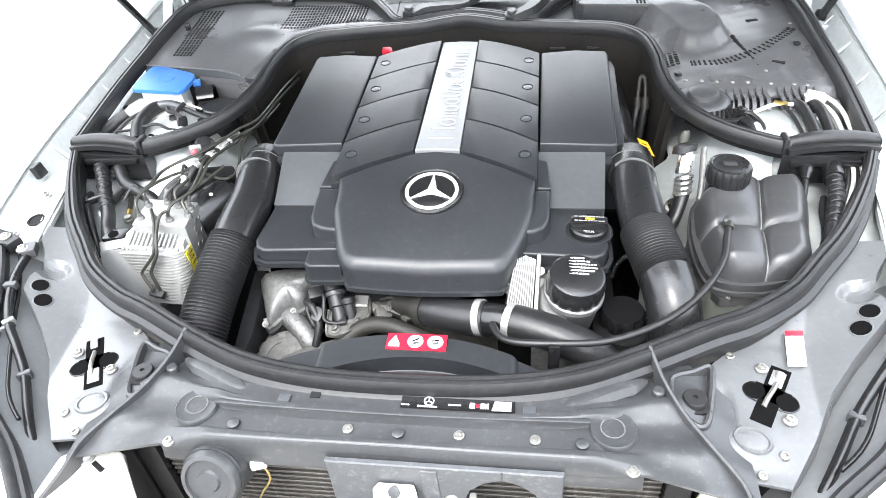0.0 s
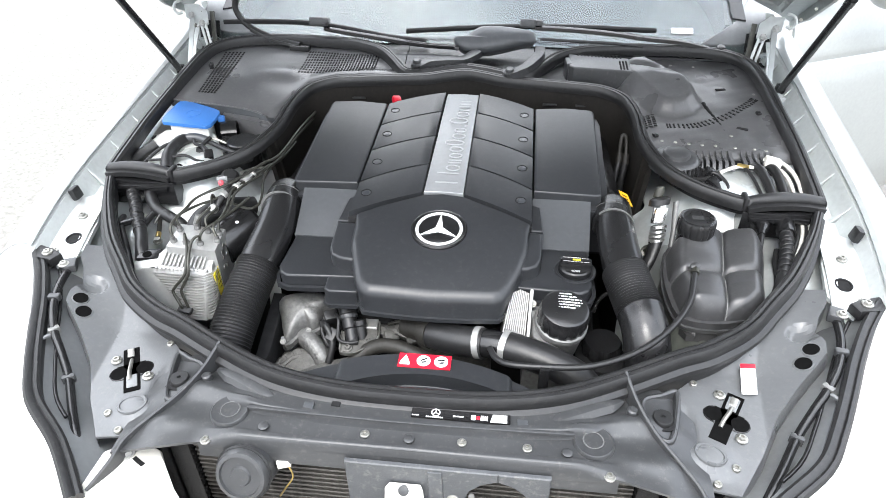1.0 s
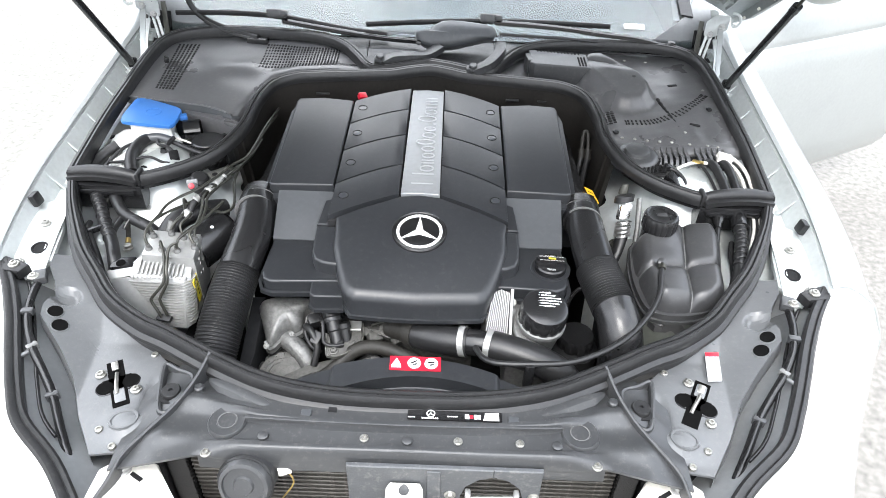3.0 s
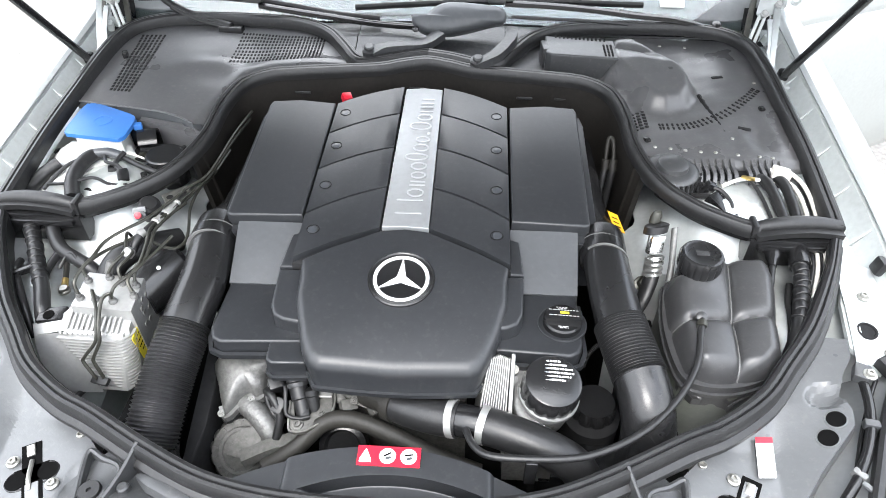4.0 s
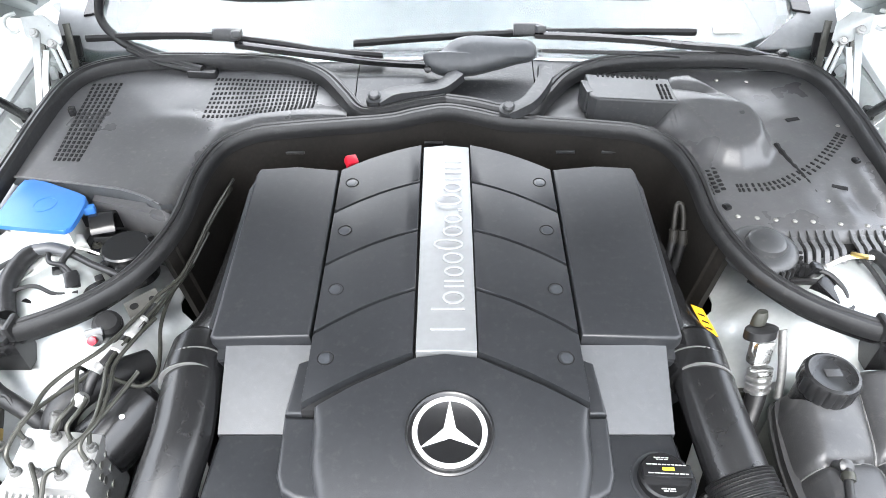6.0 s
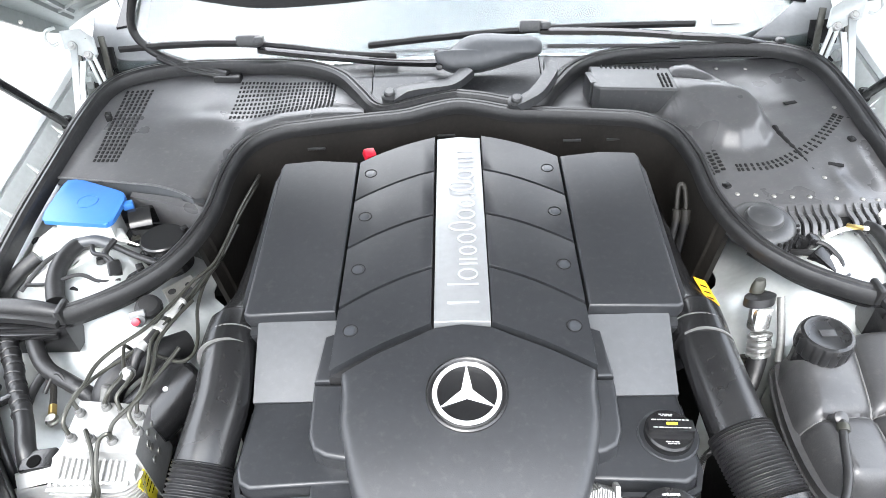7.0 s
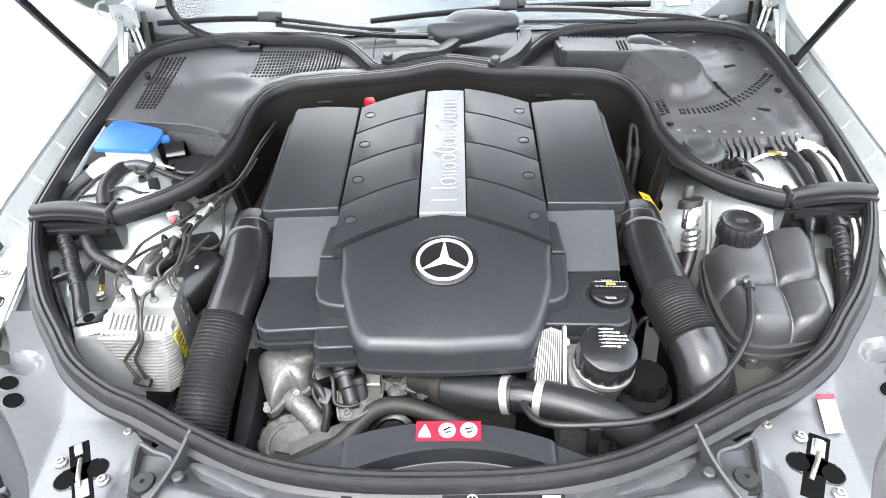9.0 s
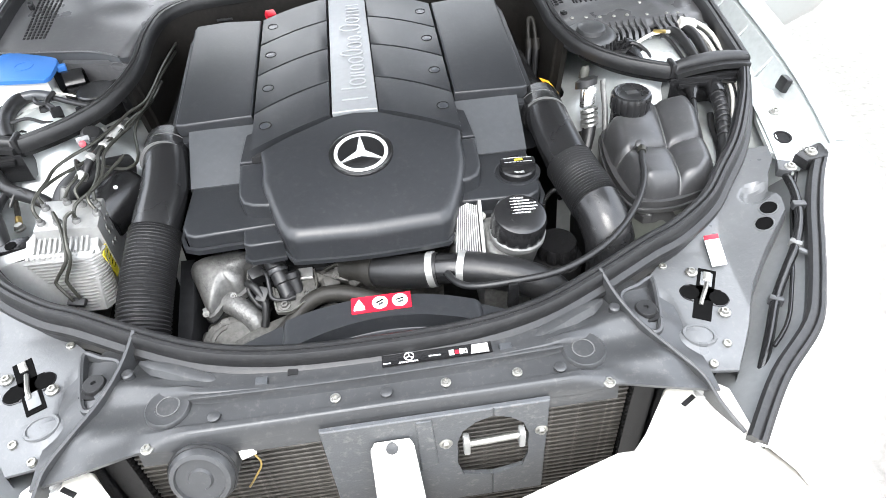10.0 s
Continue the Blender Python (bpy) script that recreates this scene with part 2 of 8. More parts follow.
def slab(outline, top, bottom, bevel=0.003, seg=2, bm=None, taper=None, all_edges=False):
    """A solid on an outline of (x, y); top and bottom are numbers or functions of (x, y). taper: the bottom outline."""
    bm = bm or bmesh.new()
    ft = top if callable(top) else (lambda x, y: top)
    fb = bottom if callable(bottom) else (lambda x, y: bottom)
    low = taper or outline
    t = [bm.verts.new((x, y, ft(x, y))) for x, y in outline]
    b = [bm.verts.new((x, y, fb(x, y))) for x, y in low]
    k = len(t)
    bm.faces.new(t)
    bm.faces.new(b[::-1])
    for i in range(k):
        bm.faces.new((t[i - 1], b[i - 1], b[i], t[i]))
    if bevel:
        edges = [e for e in bm.edges if (e.verts[0] in t and e.verts[1] in t)]
        if all_edges:
            edges = list({e for v in t + b for e in v.link_edges})
        bmesh.ops.bevel(bm, geom=edges, offset=bevel, segments=seg, profile=0.6, affect="EDGES", clamp_overlap=True)
    return bm


def box(size, m=None, bevel=0.002, seg=2, bm=None):
    """A rounded block of size (x, y, z), centred at the pose m."""
    own = bmesh.new()
    bmesh.ops.create_cube(own, size=1.0, matrix=Matrix.Diagonal((*size, 1)))
    if bevel:
        bmesh.ops.bevel(own, geom=own.edges[:], offset=min(bevel, min(size) * 0.45), segments=seg, profile=0.6, affect="EDGES")
    if m is not None:
        bmesh.ops.transform(own, matrix=m, verts=own.verts)
    if bm is None:
        return own
    me = bpy.data.meshes.new("join")
    own.to_mesh(me)
    own.free()
    bm.from_mesh(me)
    bpy.data.meshes.remove(me)
    return bm


def sheet(f, nu, nv, thick=0.003, bm=None):
    """A sheet f(u, v), u and v from 0 to 1, with thickness below it."""
    bm = bm or bmesh.new()
    t = [[bm.verts.new(f(i / nu, j / nv)) for j in range(nv + 1)] for i in range(nu + 1)]
    b = [[bm.verts.new(v.co - V3((0, 0, thick))) for v in row] for row in t]
    for i in range(nu):
        for j in range(nv):
            bm.faces.new((t[i][j], t[i + 1][j], t[i + 1][j + 1], t[i][j + 1]))
            bm.faces.new((b[i][j], b[i][j + 1], b[i + 1][j + 1], b[i + 1][j]))
    for i in range(nu):
        bm.faces.new((t[i][0], b[i][0], b[i + 1][0], t[i + 1][0]))
        bm.faces.new((t[i][nv], t[i + 1][nv], b[i + 1][nv], b[i][nv]))
    for j in range(nv):
        bm.faces.new((t[0][j], t[0][j + 1], b[0][j + 1], b[0][j]))
        bm.faces.new((t[nu][j], b[nu][j], b[nu][j + 1], t[nu][j + 1]))
    return bm


def bump2(x, y, cx, cy, rx, ry, p=2.0):
    d = ((x - cx) / rx) ** 2 + ((y - cy) / ry) ** 2
    return math.exp(-d ** (p / 2))


def poly_depth(x, y, poly):
    """Distance from a polygon's outline, positive inside."""
    inside, best = False, 9.0
    k = len(poly)
    for i in range(k):
        (ax_, ay_), (bx_, by_) = poly[i - 1], poly[i]
        if (ay_ > y) != (by_ > y) and x < (bx_ - ax_) * (y - ay_) / (by_ - ay_) + ax_:
            inside = not inside
        dx, dy = bx_ - ax_, by_ - ay_
        f = max(0.0, min(1.0, ((x - ax_) * dx + (y - ay_) * dy) / (dx * dx + dy * dy)))
        best = min(best, math.hypot(x - ax_ - f * dx, y - ay_ - f * dy))
    return best if inside else -best


def ease(a, b, v):
    f = max(0.0, min(1.0, (v - a) / (b - a)))
    return f * f * (3 - 2 * f)


def lerp_rows(rows, u):
    """Linear interpolation in rows (u, a, b ...)."""
    for r, q in zip(rows, rows[1:]):
        if u <= q[0]:
            f = (u - r[0]) / (q[0] - r[0])
            f = min(1, max(0, f))
            return tuple(a + (b - a) * f for a, b in zip(r[1:], q[1:]))
    return rows[-1][1:]


def bolt(name, at, r, parent, material=STEEL, axis=(0, 0, 1), washer=True):
    bm = bmesh.new()
    if washer:
        lathe([(r * 1.45, -0.001), (r * 1.45, 0.0012), (r * 1.3, 0.0018)], at, axis, 20, bm)
    lathe([(r, 0.0), (r, r * 0.75), (r * 0.82, r * 0.95), (r * 0.45, r * 0.95), (r * 0.4, r * 0.5)], at, axis, 6 if washer else 18, bm)
    return part(name, bm, material, parent)


def mirror(pts, s):
    return [(p[0] * s, *p[1:]) for p in pts]

# ---- ground ----
bm = bmesh.new()
bmesh.ops.create_grid(bm, x_segments=8, y_segments=8, size=200)
ground = tagged(part("ground", bm, ASPHALT), "pale weathered asphalt car park under the silver car", "ground", kind="structure")

# ---- the car's body ----
car = thing("car", (0, 0.6, 0), "silver saloon car with its bonnet raised and one front door open", "car")

FENDER = [(0.712, 0.000), (0.722, 0.004), (0.742, 0.001), (0.770, -0.014), (0.803, -0.047), (0.836, -0.10), (0.862, -0.17), (0.88, -0.28), (0.885, -0.42), (0.872, -0.60)]
RAILP = [(0.640, -0.020), (0.655, -0.022), (0.664, -0.040), (0.690, -0.042), (0.698, -0.028), (0.710, -0.004), (0.717, -0.001)]
for s in (-1, 1):
    def fender_at(u, v, s=s):
        k = u * (len(FENDER) - 1)
        i = min(int(k), len(FENDER) - 2)
        f = k - i
        x = FENDER[i][0] * (1 - f) + FENDER[i + 1][0] * f
        dz = FENDER[i][1] * (1 - f) + FENDER[i + 1][1] * f
        y = 0.135 + v * 1.2
        pinch = max(0.0, 0.42 - y)
        x -= pinch * pinch * (0.35 + 0.7 * max(0, x - 0.72))
        return (s * x, y, seal_z(y) + 0.004 + dz)
    part("fender", sheet(fender_at, 27, 24, 0.002), SILVER, car, "glossy silver front wing")

    def rail_at(u, v, s=s):
        k = u * (len(RAILP) - 1)
        i = min(int(k), len(RAILP) - 2)
        f = k - i
        x = RAILP[i][0] * (1 - f) + RAILP[i + 1][0] * f
        dz = RAILP[i][1] * (1 - f) + RAILP[i + 1][1] * f
        y = 0.125 + v * 0.935
        x -= max(0.0, 0.42 - y) ** 2 * 0.35
        return (s * x, y, seal_z(y) + dz)
    rail = part("fender_rail", sheet(rail_at, 24, 20, 0.002), RAIL, car, "dusty silver rain gutter of the wing")
    for i, y in enumerate((0.36, 0.455, 0.55, 0.65, 0.75, 0.86)):
        z = seal_z(y)
        w = bmesh.new()
        a = [w.verts.new(p) for p in ((s * 0.676, y - 0.006, z - 0.041), (s * 0.707, y - 0.003, z - 0.006), (s * 0.707, y + 0.003, z - 0.006), (s * 0.676, y + 0.006, z - 0.041), (s * 0.692, y, z - 0.044))]
        for f in ((0, 1, 2, 3), (0, 4, 1), (1, 4, 2), (2, 4, 3), (3, 4, 0)):
            w.faces.new([a[j] for j in f])
        bmesh.ops.bevel(w, geom=w.edges[:], offset=0.0015, segments=1, affect="EDGES")
        part("gusset", w, RAIL, rail)
    # bright bracket at the front of the gutter
    out = mirror([(0.655, 0.315), (0.690, 0.30), (0.690, 0.215), (0.676, 0.150), (0.640, 0.120), (0.612, 0.160), (0.625, 0.235)], s)
    part("wing_bracket", slab(out, lambda x, y: 0.846 + 0.12 * (y - 0.2), lambda x, y: 0.838 + 0.12 * (y - 0.2), 0.002), RAIL, car, "silver bracket with a drain hole")
    part("drain_hole", lathe([(0.014, 0), (0.014, 0.0015), (0.011, 0.0018), (0.010, 0.0002)], (s * 0.644, 0.186, 0.8452), (0, -0.12, 1), n=24), DARK, car)
    bolt("bracket_bolt", (s * 0.660, 0.245, 0.853), 0.006, car)
    bolt("bracket_bolt", (s * 0.662, 0.150, 0.842), 0.006, car)
    bm = box((0.012, 0.022, 0.024), pose(s * 0.690, 0.286, 0.876, 0, s * 14, 0), 0.004)
    part("bonnet_stop", bm, RUBBER, car, "black rubber bonnet stop")
    # inner wing and suspension tower
    def inner_at(u, v, s=s):
        y = 0.03 + 0.66 * v
        x0 = 0.335 + 0.050 * ease(0.42, 0.47, y)
        x = x0 + (0.657 - x0) * u
        z = 0.775 + 0.09 * bump2(x, y, 0.545, 0.45, 0.105, 0.12, 4) + 0.03 * v
        z += 0.05 * max(0.0, (x - 0.6) / 0.057)
        z -= 0.10 * max(0, 1 - (x - 0.335) / 0.064) ** 1.5 * (1 - 0.85 * ease(0.24, 0.33, y))
        z += 0.026 * bump2(x, y, 0.575, 0.215, 0.045, 0.075, 4)
        z += 0.030 * bump2(x, y, 0.44, 0.385, 0.075, 0.085, 4)
        z += 0.018 * bump2(x, y, 0.575, 0.26, 0.07, 0.06, 4)
        z -= 0.10 * bump2(x, y, 0.43, 0.10, 0.09, 0.11, 4)
        z -= 0.22 * ease(0.33, 0.27, y) * ease(0.460, 0.410, x)
        return (s * x, y, z)
    part("inner_wing", sheet(inner_at, 26, 40, 0.003), INNER, car, "silver painted inner wing with suspension tower")
    # chassis side member closing the bay below, near-black for the shade there
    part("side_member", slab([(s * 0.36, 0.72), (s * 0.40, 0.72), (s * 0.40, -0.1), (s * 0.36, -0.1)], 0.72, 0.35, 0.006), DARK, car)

# bay floor and bulkhead, the deep bay's shade put into their near-black
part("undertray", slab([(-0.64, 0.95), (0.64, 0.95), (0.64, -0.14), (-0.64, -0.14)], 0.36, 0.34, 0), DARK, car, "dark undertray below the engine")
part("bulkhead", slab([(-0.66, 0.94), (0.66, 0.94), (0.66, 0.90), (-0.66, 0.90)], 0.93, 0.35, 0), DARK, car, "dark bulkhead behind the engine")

# near-black colour keeps the gap beside the bellows in shade
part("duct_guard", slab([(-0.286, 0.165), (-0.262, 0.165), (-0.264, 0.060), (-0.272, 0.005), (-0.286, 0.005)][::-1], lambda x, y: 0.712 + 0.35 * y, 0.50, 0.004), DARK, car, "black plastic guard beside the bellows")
for s in (-1, 1):
    part("bay_liner", slab(mirror([(0.19, 0.34), (0.285, 0.34), (0.285, 0.02), (0.235, -0.02), (0.19, 0.04)], s), lambda x, y: 0.630 + 0.12 * y, 0.50, 0.006), BLACK, car, "black plastic liner beside the engine")

# seal lines
HALF_FRONT = [(0.0, -0.094), (0.11, -0.090), (0.20, -0.073), (0.28, -0.040), (0.36, 0.000), (0.41, 0.022), (0.468, 0.062), (0.510, 0.110), (0.560, 0.172), (0.612, 0.262), (0.640, 0.325)]
HALF_REAR = [(0.0, 0.752), (0.045, 0.742), (0.09, 0.727), (0.16, 0.719), (0.245, 0.709), (0.300, 0.698), (0.343, 0.664), (0.362, 0.600), (0.369, 0.510), (0.398, 0.432), (0.445, 0.382), (0.50, 0.350), (0.53, 0.340)]
HALF_OUTER = [(0.0, 0.776), (0.045, 0.766), (0.085, 0.752), (0.118, 0.744), (0.140, 0.752), (0.165, 0.790), (0.20, 0.838), (0.245, 0.868), (0.31, 0.886), (0.42, 0.893), (0.53, 0.890), (0.60, 0.868), (0.635, 0.825), (0.647, 0.745), (0.650, 0.640), (0.652, 0.520), (0.648, 0.400), (0.645, 0.345)]


def loop3(half, dz=0.0):
    left = [(-x, y, seal_z(y) + dz) for x, y in reversed(half) if x > 0]
    return left + [(x, y, seal_z(y) + dz) for x, y in half]


LIP = [(-0.013, -0.012), (-0.013, 0.000), (-0.0105, 0.006), (-0.005, 0.009), (-0.001, 0.0085), (0.0005, 0.006), (0.003, 0.0085), (0.008, 0.008), (0.012, 0.003), (0.013, -0.004), (0.0125, -0.012)]
seal = thing("engine_bay_seal", (0, -0.09, 0.81), "black rubber weatherstrip round the engine bay rim", "weatherstrip")
front_run = spline(loop3(HALF_FRONT), 6)
slim = [1 - 0.30 * ease(0.20, 0.30, p.y) for p in front_run]
part("front_seal", sweep(front_run, [(a * 0.88, b * 1.0) for a, b in LIP], scales=slim), RUBBER, seal)
part("rear_seal", sweep(spline(loop3(HALF_REAR, 0.004), 6), [(a * 0.92, b * 1.05) for a, b in LIP]), RUBBER, seal)
for s in (-1, 1):
    line = [(s * x, y, seal_z(y) + 0.004) for x, y in HALF_OUTER]
    part("outer_seal", sweep(spline(line, 6), [(a * 0.98, b * 1.1) for a, b in LIP]), RUBBER, seal)

# walls that hang below the seals
walls = thing("bay_partition", (0, 0.70, 0.62), "black plastic partition wall behind the engine", "partition")
band = [(-0.004, -0.30), (-0.004, -0.008), (0.008, -0.006), (0.008, -0.30)]
part("partition_wall", sweep(spline(loop3(HALF_REAR[:9] + [(0.377, 0.485), (0.383, 0.470)]), 6), band), PARTN, walls)
for s in (-1, 1):
    tail = spline([(s * x, y, seal_z(y)) for x, y in HALF_REAR[9:]], 6)
    part("short_flange", sweep(tail, [(-0.008, -0.017), (-0.010, -0.008), (0.010, -0.008), (0.008, -0.017)]), BLACK, walls)
for x in (-0.24, -0.02, 0.19, 0.262):
    part("partition_clip", box((0.030, 0.004, 0.004), pose(x, 0.700 if abs(x) > 0.1 else 0.728, 0.905, 20, 0, 0), 0.001), GREYPL, walls)
front_band = [(-0.006, -0.06), (-0.013, -0.010), (-0.013, -0.004), (0.013, -0.010), (0.018, -0.014), (0.019, -0.020), (0.010, -0.022), (0.006, -0.06)]
part("front_lip", sweep(front_run, front_band, scales=slim), RUBBER, seal)

# ---- front crossmember cover ----
cross = thing("crossmember_cover", (0, -0.13, 0.76), "dusty dark grey plastic cover over the radiator crossmember", "panel")
PROF = [(0.0, 0.812), (0.08, 0.8165), (0.33, 0.8165), (0.37, 0.8235), (0.46, 0.8235), (0.51, 0.8105), (0.80, 0.8095), (0.84, 0.8165), (0.92, 0.8165), (0.96, 0.812), (1.0, 0.796)]
def cross_at(u, v):
    x = -0.385 + 0.77 * u
    a = abs(x)
    back = lerp_rows([(0, -0.100), (0.11, -0.098), (0.20, -0.082), (0.28, -0.046), (0.34, -0.025), (0.385, -0.07)], a)[0]
    front = lerp_rows([(0, -0.176), (0.20, -0.178), (0.27, -0.180), (0.33, -0.196), (0.385, -0.196)], a)[0]
    z = lerp_rows(PROF, v)[0]
    away = max(0.0, min(1.0, (a - 0.22) / 0.05))
    flat = 0.806 + 0.010 * bump2(a, v, 0.29, 0.35, 0.06, 0.12) - 0.018 * max(0, (a - 0.33) / 0.055)
    flat += 0.006 * bump2(a, v, 0.33, 0.75, 0.05, 0.10)
    return (x, back + (front - back) * v, z * (1 - away) + flat * away)
part("cover_panel", sheet(cross_at, 66, 56, 0.004), GREYPL, cross)
part("front_skirt", sheet(lambda u, v: (-0.27 + 0.54 * u, -0.176 - 0.004 * v, 0.802 - 0.022 * v), 20, 3, 0.003), GREYPL, cross)
for s in (-1, 1):
    pad = lathe([(0.0265, -0.006), (0.0255, 0.0008), (0.0240, 0.0026), (0.0225, 0.0022), (0.014, 0.0022), (0.0138, 0.0030), (0.0128, 0.0030), (0.0122, 0.0023), (0.001, 0.0022)], (s * 0.241, -0.131, 0.8124), n=40)
    part("round_pad", pad, GREYPL, cross)
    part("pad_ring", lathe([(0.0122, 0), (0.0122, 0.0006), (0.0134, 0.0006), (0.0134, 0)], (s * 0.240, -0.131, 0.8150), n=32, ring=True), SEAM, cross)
    run_r = spline([(s * 0.186, -0.105, 0.815), (s * 0.215, -0.093, 0.8175), (s * 0.252, -0.076, 0.8190), (s * 0.284, -0.063, 0.817)], 6)
    ridge = sweep(run_r, scales=[0.25 + 0.75 * min(1.0, 4.5 * i / (len(run_r) - 1), 4.5 * (1 - i / (len(run_r) - 1))) for i in range(len(run_r))], profile=[(-0.012, -0.006), (-0.007, 0.001), (0.0, 0.003), (0.006, 0.002), (0.012, -0.006)])
    part("rib", ridge, GREYPL, cross)
    bolt("crossmember_bolt", (s * 0.258, -0.176, 0.805), 0.005, cross, STEEL)
def beam_line(y, z, bow):
    return [V3((-0.215 + 0.43 * i / 24, y + bow * (1 - math.cos(math.pi * (i - 12) / 24)), z)) for i in range(25)]


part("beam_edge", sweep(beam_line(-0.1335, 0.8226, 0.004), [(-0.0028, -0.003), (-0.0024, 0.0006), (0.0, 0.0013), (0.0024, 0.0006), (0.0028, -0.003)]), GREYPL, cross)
part("beam_edge", sweep(beam_line(-0.1690, 0.8150, 0.0), [(-0.0030, -0.003), (-0.0026, 0.0006), (0.0, 0.0013), (0.0028, 0.0002), (0.0034, -0.005)]), GREYPL, cross)
for x in (-0.052, 0.074, 0.157):
    bolt("crossmember_bolt", (x, -0.150, 0.812), 0.0042, cross, STEEL)
for x in (-0.187, 0.006, 0.207):
    part("push_clip", lathe([(0.007, 0), (0.007, 0.002), (0.005, 0.003), (0.001, 0.003)], (x, -0.152, 0.812), n=18), GREYPL, cross)
for x in (-0.135, 0.150):
    part("locating_tab", box((0.014, 0.012, 0.006), pose(x, -0.118, 0.8180), 0.001), COVERGREY, cross)
part("square_hole", box((0.012, 0.010, 0.002), pose(-0.10, -0.108, 0.8172), 0.0005), DARK, cross)
deco = part("sticker", slab([(0.004, -0.106), (0.134, -0.106), (0.134, -0.121), (0.004, -0.121)], 0.8196, 0.8175, 0), BLACK, cross, "black sticker with white printed marks")
part("print_mark", lathe([(0.0060, 0), (0.0060, 0.0006), (0.0049, 0.0006), (0.0049, 0)], (0.036, -0.1115, 0.8195), n=24, ring=True), WHITE, deco)
for k in range(3):
    part("print_mark", box((0.0010, 0.0054, 0.0006), pose(0.036, -0.1115, 0.8198) @ pose(0, 0, 0, 0, 0, 120 * k) @ pose(0, 0.0027, 0), 0), WHITE, deco)
for x0, n, w, y, h in ((0.0245, 9, 0.0018, -0.1192, 0.0016), (0.006, 4, 0.0016, -0.1180, 0.0012), (0.060, 6, 0.0016, -0.1155, 0.0014)):
    for k in range(n):
        part("print_bar", box((w, h * (1.3 if k == 0 else 1), 0.0008), pose(x0 + (w + 0.0008) * k, y, 0.8200), 0), WHITE, deco)
for k, (w, h) in enumerate(((0.0060, 0.0075), (0.0042, 0.0055), (0.0042, 0.0075), (0.0016, 0.0070), (0.0016, 0.0075))):
    part("print_bar", box((w, h, 0.0008), pose(0.0860 + (0, 0.0062, 0.0115, 0.0152, 0.0178)[k], -0.1150, 0.8201), 0.0003, 1), RED if k == 1 else WHITE, deco)
part("print_bar", slab([(0.1080, -0.1205), (0.1110, -0.1075), (0.1300, -0.1075), (0.1300, -0.1205)], 0.8203, 0.8196, 0), PRINT, deco)
part("print_bar", slab([(0.1150, -0.1195), (0.1270, -0.1085), (0.1285, -0.1085), (0.1165, -0.1195)], 0.8208, 0.8200, 0), WHITE, deco)

